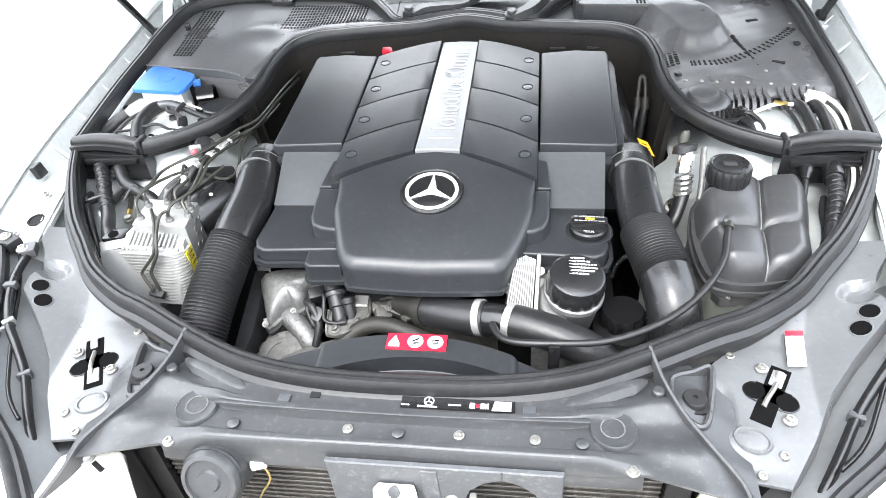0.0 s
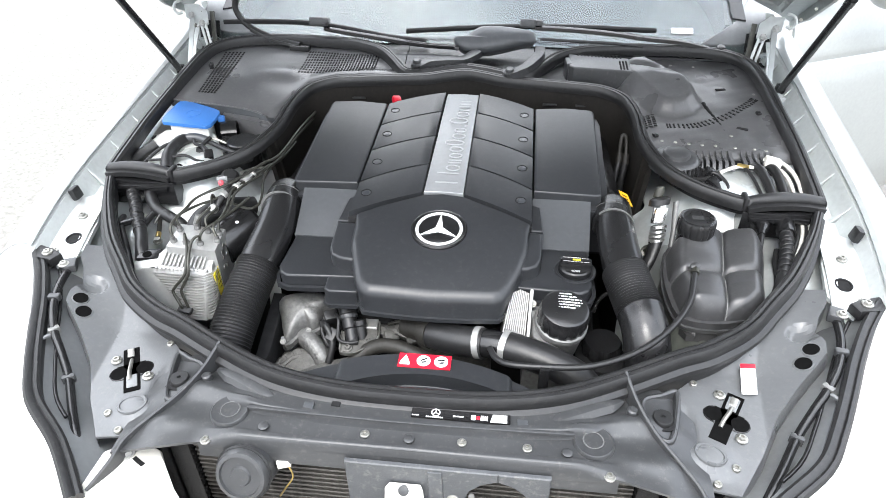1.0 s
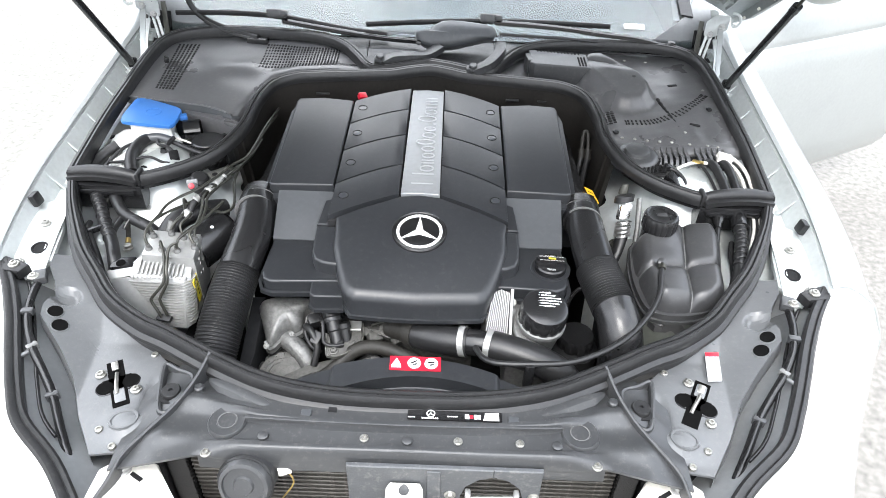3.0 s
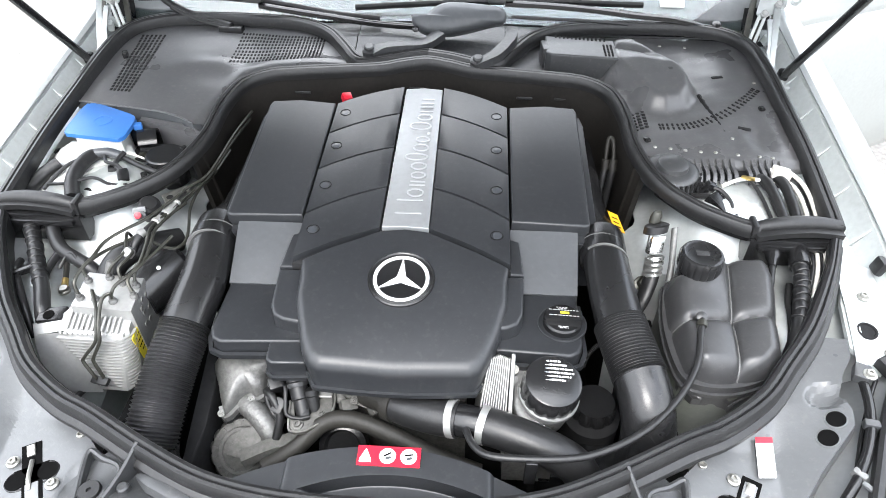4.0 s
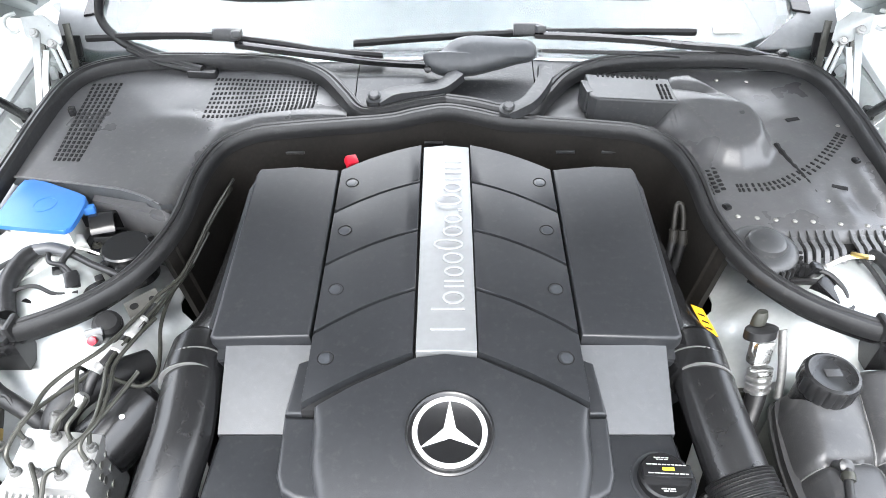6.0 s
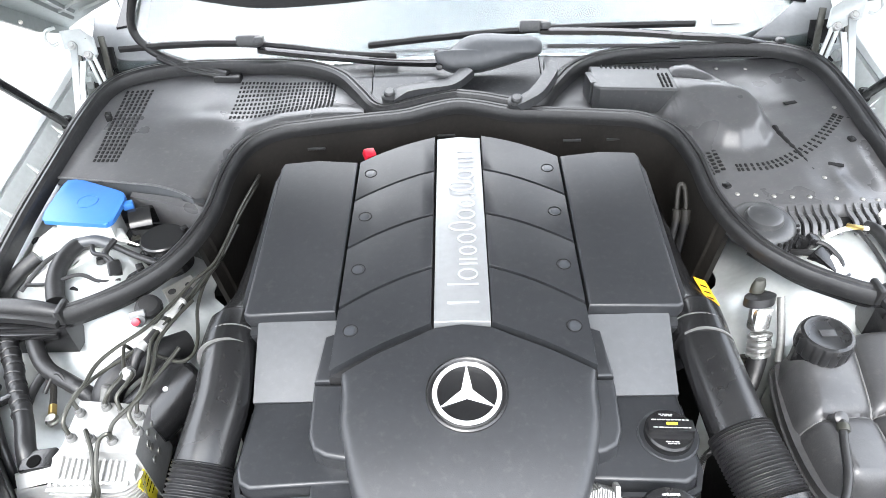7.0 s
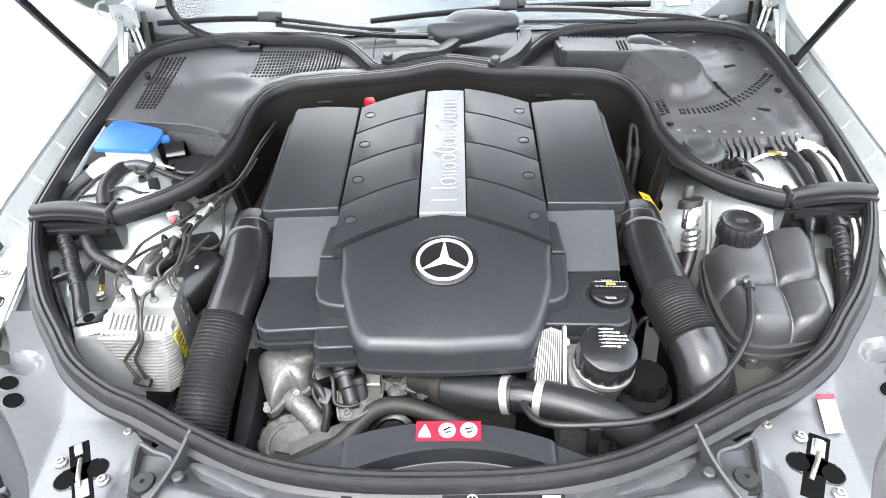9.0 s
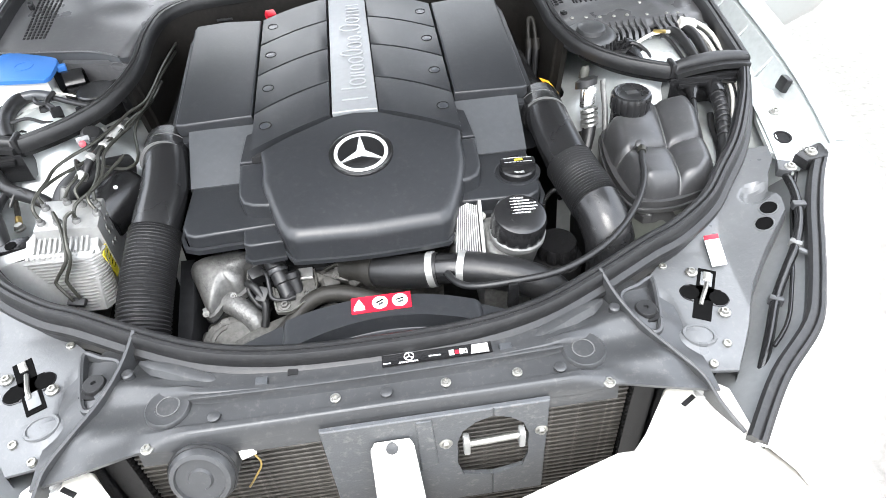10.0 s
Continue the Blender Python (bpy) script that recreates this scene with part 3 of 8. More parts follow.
# ---- side apron plates with bonnet latches ----
def apron(s):
    ob = thing("apron_panel", (s * 0.45, 0, 0.76), "grey plastic apron panel beside the radiator with latch opening", "panel", "apron panels")
    rows = [(0.0, 0.572, 0.182, 0.612, 0.168), (0.12, 0.548, 0.150, 0.606, 0.138), (0.20, 0.524, 0.120, 0.588, 0.112), (0.28, 0.500, 0.092, 0.579, 0.088), (0.36, 0.474, 0.066, 0.584, 0.062), (0.42, 0.452, 0.042, 0.580, 0.040), (0.55, 0.395, 0.012, 0.533, -0.010), (0.70, 0.352, -0.028, 0.497, -0.055), (0.85, 0.350, -0.090, 0.463, -0.116), (1.0, 0.375, -0.165, 0.422, -0.172)]
    def slope(x, y):
        """The flat plate folds up to the outer side along a slanting crease."""
        return max(0.0, min(1.0, (x - 0.472 - 0.14 * (y + 0.091)) / 0.105))
    def at(u, v):
        x0, y0, x1, y1 = lerp_rows(rows, v)
        x, y = x0 + (x1 - x0) * u, y0 + (y1 - y0) * u
        rise = slope(x, y)
        z = 0.792 + 0.052 * rise + 0.03 * max(0, y) - 0.008 * max(0, min(1, (-0.11 - y) / 0.05))
        z += 0.02 * max(0.0, min(1.0, (y - 0.02) / 0.06)) * (1 - u) * (1 - rise)
        z -= 0.012 * bump2(x, y, 0.558, 0.088, 0.019, 0.016, 6)
        z += 0.007 * bump2(x, y, 0.388, -0.126, 0.030, 0.020, 4)
        z -= 0.007 * bump2(x, y, 0.372, -0.075, 0.010, 0.030, 4)
        z -= 0.03 * max(0, (u - 0.96) / 0.04)
        return (s * x, y, z)
    part("apron_skin", sheet(at, 64, 64, 0.004), PLATE, ob, sharp=14)
    def seat(x, y):
        """The skin's point and normal over (x, y)."""
        u, v = min(((i / 80, j / 80) for i in range(81) for j in range(81)), key=lambda q: (at(*q)[0] - s * x) ** 2 + (at(*q)[1] - y) ** 2)
        u, v = min(u, 0.98), min(v, 0.98)
        p, a, b = V3(at(u, v)), V3(at(u + 0.02, v)), V3(at(u, v + 0.02))
        n = (a - p).cross(b - p).normalized()
        return p, n if n.z > 0 else -n

    for x, y, r in ((0.559, 0.052, 0.0112), (0.543, 0.031, 0.0115)):
        p, n = seat(x, y)
        # flat black disc on the skin, the hole's darkness is only colour
        part("round_hole", lathe([(r, -0.002), (r, 0.0007), (r * 0.4, 0.0008)], p, n, n=28), HOLE, ob)
        part("hole_rim", lathe([(r * 0.99, 0.0), (r * 1.02, 0.0016), (r * 1.12, 0.0014), (r * 1.16, 0.0)], p, n, 28, ring=True), PLATE, ob)
    for x, y, z in ((0.392, 0.001, 0.7925), (0.420, -0.136, 0.790), (0.393, -0.160, 0.787)):
        part("fastener", lathe([(0.0054, -0.002), (0.0054, 0.0022), (0.0044, 0.003), (0.0026, 0.003), (0.0022, 0.0012)], (s * x, y, z), n=18), STEEL, ob)
    # rubber buffer in a recess
    part("buffer_recess", box((0.034, 0.032, 0.004), pose(s * 0.331, -0.086, 0.807, 0, 0, s * 12), 0.001), DARK, ob)
    part("rubber_buffer", lathe([(0.0135, 0), (0.0135, 0.006), (0.012, 0.008), (0.003, 0.008), (0.0024, 0.005)], (s * 0.3335, -0.084, 0.8085), n=28), RUBBER, ob)
    p, n = seat(0.390, -0.123)
    oval = [p + V3((s * (0.017 * math.cos(a) - 0.005 * math.sin(a)), 0.015 * math.sin(a) + 0.002 * math.cos(a), 0.0002)) for a in [2 * math.pi * j / 32 for j in range(32)]]
    part("oval_boss", sweep(oval, [(-0.0024, -0.002), (-0.0014, 0.0004), (0.0014, 0.0004), (0.0024, -0.002)], closed=True), PLATE, ob)
    frame_ = spline([(s * x, y, 0.806) for x, y in ((0.362, -0.030), (0.340, -0.038), (0.314, -0.050), (0.314, -0.082), (0.328, -0.112), (0.342, -0.112), (0.354, -0.075))], 5, True)
    part("pocket_rim", sweep(frame_, [(-0.005, -0.008), (-0.003, 0.002), (0.0, 0.0035), (0.003, 0.002), (0.005, -0.008)], closed=True), GREYPL, ob)
    # flat edge strip running to the front
    path = [(s * 0.286, -0.036, 0.844), (s * 0.300, -0.072, 0.826), (s * 0.319, -0.110, 0.815), (s * 0.345, -0.150, 0.808), (s * 0.367, -0.182, 0.800), (s * 0.377, -0.212, 0.788), (s * 0.393, -0.245, 0.774)]
    part("edge_strip", sweep(spline(path, 6), [(-0.0018, -0.026), (-0.0022, 0.003), (0.0, 0.005), (0.0022, 0.003), (0.0018, -0.026)]), GREYPL, ob)
    part("strip_clip", lathe([(0.007, -0.004), (0.007, 0.006), (0.005, 0.008), (0.001, 0.008)], (s * 0.294, -0.080, 0.814), n=16), GREYPL, ob)
    return ob


def latch(s):
    ob = thing("bonnet_latch", (s * 0.418, -0.065, 0.785), "metal bonnet latch in a black cross-shaped opening", "latch", "bonnet latches")
    turn = s * -28
    m = pose(s * 0.426, -0.056, 0.7916, 0, 0, turn)
    cut = bmesh.new()
    box((0.023, 0.092, 0.003), m, 0.0005, 1, cut)
    for a in (-1, 1):
        lathe([(0.0120, -0.0015), (0.0120, 0.0015), (0.011, 0.0016)], m @ V3((a * 0.018, -0.003, 0)), n=20, bm=cut)
    box((0.040, 0.024, 0.003), m, 0.0005, 1, cut)
    # no recess below: the opening's depth is painted black
    part("opening", cut, HOLE, ob)
    part("catch_plate", box((0.010, 0.016, 0.004), m @ pose(0, 0.030 if s > 0 else 0.034, 0.0025, 6, 0, 0), 0.0015), STEEL, ob)
    part("catch_hook", sweep(spline([m @ V3(p) for p in ((0.001, 0.018, 0.003), (0.000, 0.004, 0.006), (-0.002, -0.010, 0.006), (-0.003, -0.022, 0.002))], 5), disc(0.0030, 8)), STEEL, ob)
    lip = spline([m @ V3(p) for p in ((-0.012, 0.011, 0), (-0.024, 0.008, 0), (-0.030, -0.003, 0), (-0.024, -0.014, 0), (-0.012, -0.017, 0))], 5)
    part("opening_lip", tube(lip, 0.0015, 8, 0), BLACK, ob)
    lip = spline([m @ V3((-p[0], p[1], 0)) for p in ((-0.012, 0.011), (-0.024, 0.008), (-0.030, -0.003), (-0.024, -0.014), (-0.012, -0.017))], 5)
    part("opening_lip", tube(lip, 0.0015, 8, 0), BLACK, ob)
    part("inner_plate", box((0.0150, 0.024, 0.003), m @ pose(0, -0.026 if s < 0 else 0.026, 0.0014, 3, 0, 0), 0.001), COWL, ob)
    for p in (((-0.456, -0.043), (-0.394, -0.068)) if s < 0 else ((0.424, -0.018), (0.436, -0.092))):
        bolt("latch_bolt", (p[0], p[1], 0.7945), 0.0055, ob, STEEL)
    return ob


for s in (-1, 1):
    apron(s)
    latch(s)
lab = thing("warning_sticker", (0.480, 0.03, 0.798), "white sticker with red header on the apron panel", "sticker")
part("sticker_base", slab([(0.462, 0.036), (0.483, 0.037), (0.475, -0.014), (0.454, -0.015)], lambda x, y: 0.8000 + 0.13 * y, lambda x, y: 0.7980 + 0.13 * y, 0), WHITE, lab)
part("sticker_header", slab([(0.462, 0.036), (0.483, 0.037), (0.4818, 0.0295), (0.4608, 0.0285)], lambda x, y: 0.8008 + 0.13 * y, lambda x, y: 0.7995 + 0.13 * y, 0), RED, lab)
for i in range(6):
    part("print_bar", box((0.015 - 0.004 * (i % 2), 0.0012, 0.0006), pose(0.4700 - 0.0010 * i, 0.0220 - 0.0056 * i, 0.8034 - 0.00075 * i, 7, 0, 2), 0), PRINT, lab)

# ---- headlamps ----
def headlamp(s):
    ob = thing("headlamp", (s * 0.60, -0.05, 0.62), "large clear headlamp behind a black rubber edge seal", "headlamp", "headlamps")
    inner = spline([(s * x, y, z) for x, y, z in ((0.680, 0.138, 0.850), (0.645, 0.090, 0.845), (0.610, 0.030, 0.838), (0.580, -0.030, 0.832), (0.548, -0.092, 0.824), (0.515, -0.144, 0.815), (0.450, -0.199, 0.802), (0.396, -0.262, 0.785))], 5)
    k = len(inner) - 1
    drop = [(0.0, 0.0, 0.0), (0.2, 0.014, 0.004), (0.4, 0.045, -0.012), (0.6, 0.085, -0.05), (0.8, 0.115, -0.11), (1.0, 0.130, -0.24)]
    joint = [(0.0, 0.0, 0.0), (0.2, 0.013, 0.014), (0.4, 0.045, 0.012), (0.6, 0.087, -0.018), (0.8, 0.132, -0.095), (1.0, 0.168, -0.262)]
    def at(u, v):
        p = inner[round(v * k)]
        q = inner[min(round(v * k) + 1, k)] - inner[max(round(v * k) - 1, 0)]
        nrm = V3((q.y, -q.x, 0)).normalized() * (-1 if s > 0 else 1)
        if nrm.x * s < 0:
            nrm = -nrm
        d, dz = lerp_rows(drop, u)
        f = ease(0.0, 0.40, v)
        e_, ez = lerp_rows(joint, u)
        d, dz = e_ * (1 - f) + d * f, ez * (1 - f) + dz * f
        nrm = (V3((s, 0, 0)) * (1 - f) + nrm * f).normalized()
        return p + nrm * d + V3((0, 0, dz - 0.004))
    part("lens", sheet(at, 20, k, 0.004), LENS, ob, "bright clear lens")
    part("lens_seal", sweep(inner, [(-0.010, -0.014), (-0.011, 0.001), (-0.008, 0.005), (-0.004, 0.0055), (-0.002, 0.003), (0.001, 0.0055), (0.007, 0.0065), (0.011, 0.002), (0.010, -0.014)]), RUBBER, ob)
    def floor_at(u, v):
        p = inner[round(v * k)]
        q = inner[min(round(v * k) + 1, k)] - inner[max(round(v * k) - 1, 0)]
        nrm = V3((q.y, -q.x, 0)).normalized()
        if nrm.x * s > 0:
            nrm = -nrm
        return p + nrm * (0.003 + 0.062 * u) + V3((0, 0, -0.010 - 0.055 * u))
    part("lamp_housing", sheet(floor_at, 6, k, 0.004), COWL, ob, "grey housing shelf behind the lens")
    part("joint_trim", tube([at(i / 16, 0) + V3((0, 0.001, 0.001)) for i in range(17)], 0.0036, 10, 0), SILVER, ob)
    thin = [p + V3((-s * 0.022, 0.012, -0.014)) for p in inner[4:-8]]
    part("lamp_cable", tube(thin, 0.0028, 10, 0), BLACK, ob)
    cab = [(s * x, y, z) for x, y, z in ((0.607, 0.112, 0.842), (0.600, 0.065, 0.838), (0.583, 0.018, 0.832), (0.555, -0.025, 0.828), (0.530, -0.055, 0.813), (0.505, -0.087, 0.797), (0.478, -0.130, 0.786), (0.455, -0.165, 0.775), (0.440, -0.190, 0.755))]
    part("lamp_cable", tube(cab, 0.0062, 12), BLACK, ob)
    part("cable_clip", box((0.018, 0.008, 0.013), pose(s * 0.505, -0.087, 0.797, 0, 0, s * -28), 0.002), GREYPL, ob)
    part("cable_clip", box((0.016, 0.009, 0.011), pose(s * 0.555, -0.024, 0.829, 0, 0, s * -50), 0.002), CAST, ob)
    part("clip_tail", box((0.006, 0.034, 0.004), pose(s * 0.562, -0.040, 0.828, 0, 0, s * 40), 0.001), PLATE, ob)
    part("cable_clip", box((0.018, 0.010, 0.011), pose(s * 0.592, 0.040, 0.837, 0, 0, s * -10), 0.002), GREYPL, ob)
    part("cable_plug", box((0.020, 0.026, 0.014), pose(s * 0.606, 0.112, 0.845, 0, 0, s * -25), 0.003), GREYPL, ob)
    bolt("lamp_bolt", (s * 0.655, 0.130, 0.855), 0.006, ob)
    bolt("lamp_bolt", (s * 0.612, 0.106, 0.851), 0.006, ob)
    bolt("lamp_bolt", (s * 0.598, 0.040, 0.826), 0.005, ob, PIPE)
    part("wing_gasket", slab(mirror([(0.632, 0.132), (0.655, 0.143), (0.680, 0.152), (0.704, 0.130), (0.694, 0.114), (0.664, 0.120), (0.640, 0.110)], s), 0.854, 0.838, 0.003), RUBBER, ob)
    return ob


for s in (-1, 1):
    headlamp(s)

# ---- bumper and radiator front ----
bumper = thing("bumper", (0, -0.30, 0.3), "cream-white painted front bumper seen from above", "bumper")
def bumper_at(u, v):
    x = -0.62 + 1.24 * u
    a = abs(x)
    y0, z0 = lerp_rows([(0, -0.250, 0.685), (0.10, -0.258, 0.700), (0.26, -0.228, 0.738), (0.40, -0.248, 0.772), (0.50, -0.290, 0.70), (0.62, -0.20, 0.60)], a)
    return (x, y0 - 0.14 * math.sin(v * 1.45), z0 + 0.012 * math.sin(min(1, v * 4) * 1.57) - 0.20 * (1 - math.cos(v * 1.5)))
part("bumper_skin", sheet(bumper_at, 62, 18, 0.003), WHITEPL, bumper)
for s in (-1, 1):
    out = mirror([(0.318, -0.190), (0.330, -0.173), (0.346, -0.167), (0.384, -0.171), (0.402, -0.188), (0.405, -0.262), (0.262, -0.248), (0.290, -0.224)], s)
    tri = part("bumper_flange", slab(out, lambda x, y: 0.776 - 0.10 * (0.40 - abs(x)), lambda x, y: 0.770 - 0.10 * (0.40 - abs(x)), 0.003), WHITEPL, bumper)
    bolt("flange_bolt", (s * 0.371, -0.185, 0.7735), 0.0075, bumper, ALU)
    part("flange_slot", box((0.020, 0.006, 0.0014), pose(s * 0.351, -0.194, 0.7715, 0, 0, s * 30), 0.0005), DARK, bumper)

bracket = thing("radiator_bracket", (0.05, -0.18, 0.60), "scuffed grey centre bracket in front of the radiator", "bracket")
half = [(-0.073, 0.80), (0.1225, 0.80), (0.1225, 0.784), (0.101, 0.778), (0.085, 0.762), (0.078, 0.738), (0.081, 0.716), (0.077, 0.692), (0.084, 0.662), (0.1225, 0.652), (0.1225, 0.60), (-0.073, 0.60)]
other = [(0.188 if x < 0 else 0.245 - x, z) for x, z in half]
upright = Matrix.Translation((0, -0.182, 0)) @ Matrix.Rotation(radians(90), 4, "X")
for o in (half[::-1], other):
    bb = slab(o, 0.003, -0.003, 0.0015, 1)
    bmesh.ops.transform(bb, matrix=upright, verts=bb.verts)
    part("bracket_plate", bb, SCUFF, bracket)
step = slab([(0.034, 0.795), (0.052, 0.795), (0.055, 0.700), (0.034, 0.690)][::-1], 0.0055, 0.0, 0.002, 2)
bmesh.ops.transform(step, matrix=upright, verts=step.verts)
part("bracket_rib", step, SCUFF, bracket)
part("white_catch", slab([(-0.015, -0.187), (0.025, -0.187), (0.029, -0.195), (-0.020, -0.195)], 0.770, 0.60, 0.003, taper=[(-0.022, -0.20), (0.034, -0.20), (0.038, -0.222), (-0.027, -0.222)]), WHITEPL, bracket, "white plastic catch tongue")
part("catch_stud", lathe([(0.007, 0), (0.007, 0.004), (0.001, 0.005)], (0.004, -0.1935, 0.764), (0, -0.8, 0.6), 18), GREYPL, bracket)
bolt("bracket_bolt", (0.066, -0.1855, 0.742), 0.0055, bracket, STEEL, (0, -1, 0.1))
bolt("bracket_bolt", (0.180, -0.1855, 0.742), 0.0055, bracket, STEEL, (0, -1, 0.1))
part("striker_bar", tube([(0.088, -0.188, 0.738), (0.157, -0.188, 0.742)], 0.0045, 10, 2), STEEL, bracket)
for x in (0.090, 0.156):
    part("striker_ear", box((0.008, 0.014, 0.030), pose(x, -0.188, 0.738), 0.003), ALU, bracket)

radiator = thing("radiator", (0, -0.13, 0.36), "black finned radiator and condenser behind the front bracket", "radiator")
part("core", slab([(-0.32, -0.118), (0.32, -0.118), (0.32, -0.140), (-0.32, -0.140)], 0.785, 0.36, 0.002), DARK, radiator)
fin_bm = box((0.60, 0.008, 0.0040), None, 0.0008, 1)
fin_me = bpy.data.meshes.new("fin")
fin_bm.to_mesh(fin_me)
fin_bm.free()
fin_me.materials.append(FIN)
for i in range(34):
    f = new("fin", fin_me)
    f.parent = radiator
    f.matrix_parent_inverse = Matrix.Translation(-radiator.location)
    f.location = (0, -0.144, 0.782 - 0.0100 * i)
for x in (-0.316, 0.316):
    part("end_tank", slab([(x - 0.014, -0.112), (x + 0.014, -0.112), (x + 0.014, -0.156), (x - 0.014, -0.156)], 0.79, 0.36, 0.004), BLACK, radiator)
for s in (-1, 1):
    part("air_duct", slab(mirror([(0.334, -0.11), (0.372, -0.12), (0.372, -0.24), (0.334, -0.17)], s), 0.765, 0.40, 0.003), BLACK, radiator)
horn = thing("horn", (-0.197, -0.19, 0.76), "round black horn with a cream connector", "horn")
part("horn_shell", lathe([(0.034, -0.040), (0.0355, -0.020), (0.036, -0.004), (0.036, 0.004), (0.033, 0.010), (0.028, 0.011), (0.027, 0.007), (0.014, 0.007), (0.012, 0.010), (0.001, 0.010)], (-0.204, -0.200, 0.776), (-0.05, -0.90, 0.42), 36), GREYPL, horn)
part("horn_flange", lathe([(0.037, -0.003), (0.0385, 0), (0.037, 0.003)], (-0.204, -0.199, 0.7755), (-0.05, -0.90, 0.42), 36), RUBBER, horn)
part("horn_bracket", box((0.016, 0.05, 0.004), pose(-0.200, -0.165, 0.790, 20, 0, 0), 0.001), BLACK, horn)
part("connector", box((0.018, 0.014, 0.012), pose(-0.158, -0.176, 0.775, 0, 0, 20), 0.002), WHITEPL, horn, "cream plastic connector")
part("horn_wire", tube([(-0.152, -0.178, 0.770), (-0.146, -0.184, 0.755), (-0.158, -0.190, 0.735), (-0.17, -0.185, 0.71)], 0.0013, 8), BRASS, horn)

# ---- engine and its plastic cover ----
engine = thing("engine", (0, 0.35, 0.38), "engine block below its plastic cover, coloured near-black for the shade there", "engine")
# block coloured as shade, not as metal
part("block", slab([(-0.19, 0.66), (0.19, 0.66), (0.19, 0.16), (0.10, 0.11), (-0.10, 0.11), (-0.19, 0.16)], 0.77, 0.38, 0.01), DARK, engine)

cover = thing("engine_cover", (0, 0.06, 0.80), "matte black engine cover with aluminium strip and round emblem", "engine cover")
SIDE_Y = [0.619, 0.525, 0.427, 0.320, 0.226]
MID_Y = [0.676, 0.587, 0.488, 0.385, 0.290]
base = [(-0.155, 0.617), (-0.034, 0.672), (0.0, 0.682), (0.034, 0.670), (0.155, 0.617), (0.155, 0.226), (-0.155, 0.226)]
# base in the shade colour, so the grooves between panels read dark
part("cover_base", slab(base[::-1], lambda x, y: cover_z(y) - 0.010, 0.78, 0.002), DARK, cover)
for s in (-1, 1):
    for i in range(4):
        def edge(k, inset):
            pts = []
            for j in range(7):
                f = j / 6
                x = 0.0370 + (0.1535 - 0.0370) * f
                y = MID_Y[k] + (SIDE_Y[k] - MID_Y[k]) * f + 0.006 * math.sin(math.pi * f) * (1 if k < 4 else 0.7)
                pts.append((s * x, y + inset))
            return pts
        outline = edge(i, -0.0024) + edge(i + 1, 0.0024)[::-1]
        if s > 0:
            outline = outline[::-1]
        part("vee_panel", slab(outline, lambda x, y: cover_z(y) + 0.0035 - 0.02 * abs(x), lambda x, y: cover_z(y) - 0.016, 0.0013), COVER, cover)
        by = (0.587, 0.489, 0.386, 0.285)[i]
        at = (s * 0.1345, by, cover_z(by) - 0.0004)
        part("button_ring", lathe([(0.0084, 0.0005), (0.0096, 0.0005), (0.0096, 0.0016), (0.0092, 0.0022), (0.0084, 0.0018)], at, (0, -0.065, 1), 28, ring=True), DARK, cover)
        b = part("cover_button", lathe([(0.0086, -0.002), (0.0086, 0.0010), (0.0060, 0.0013), (0.001, 0.0014)], at, (0, -0.065, 1), 24), BUTTON, cover)
# strip
strip_pts = [(-0.0335, 0.290), (-0.0335, 0.672), (0.0, 0.682), (0.0350, 0.671), (0.0355, 0.289), (0.0, 0.2925)]
strip = part("metal_strip", slab(strip_pts[::-1], lambda x, y: cover_z(y) + 0.0055 - 0.35 * max(0, y - 0.655), lambda x, y: cover_z(y) - 0.012, 0.0015), BRUSHED, cover, "brushed aluminium centre strip")
ly = 0.318
MARKS = ((0.036, 0.040, 0), (0.021, 0.026, 1), (0.015, 0.024, 0), (0.018, 0.024, 1), (0.020, 0.026, 1), (0.020, 0.038, 1), (0.021, 0.026, 1), (0.017, 0.024, 1), (0.010, 0.006, 0), (0.024, 0.038, 1), (0.021, 0.026, 1), (0.021, 0.024, 0), (0.020, 0.024, 0))
THIN = [(-0.0012, -0.0006), (-0.0012, 0.0010), (0.0012, 0.0010), (0.0012, -0.0006)]
for w, h, oval in MARKS:
    yc, xc = ly + w / 2, 0.0225 - h / 2
    if oval:
        loop = [V3((xc + (h / 2 - 0.001) * math.cos(a), yc + (w / 2 - 0.002) * math.sin(a), cover_z(yc + (w / 2) * math.sin(a)) + 0.0058)) for a in [2 * math.pi * k / 24 for k in range(24)]]
        part("raised_mark", sweep(loop, THIN, closed=True), RAISED, strip)
    else:
        for side in (-1, 1):
            yb = yc + side * (w * 0.5 - 0.0032)
            part("raised_mark", box((h, 0.0030, 0.0016), pose(xc, yb, cover_z(yb) + 0.0060, 3.7, 0, 0), 0.0007, 2), RAISED, strip)
    ly += w + 0.004
# front panel
arch = [(-0.1420, 0.2235), (-0.10, 0.250), (-0.060, 0.270), (-0.034, 0.2845), (0.0, 0.2895), (0.036, 0.2845), (0.060, 0.272), (0.105, 0.250), (0.1520, 0.2235)]
FRONT_EDGE = [(-0.1390, 0.170), (-0.1275, 0.128), (-0.117, 0.094), (-0.106, 0.074), (-0.092, 0.066), (0.005, 0.061), (0.104, 0.066), (0.117, 0.074), (0.128, 0.094), (0.141, 0.128), (0.1510, 0.170)]
FRONT_FOOT = [(-0.1390, 0.165), (-0.124, 0.118), (-0.110, 0.084), (-0.101, 0.068), (-0.088, 0.062), (0.005, 0.057), (0.099, 0.062), (0.112, 0.068), (0.122, 0.084), (0.138, 0.118), (0.1510, 0.165)]


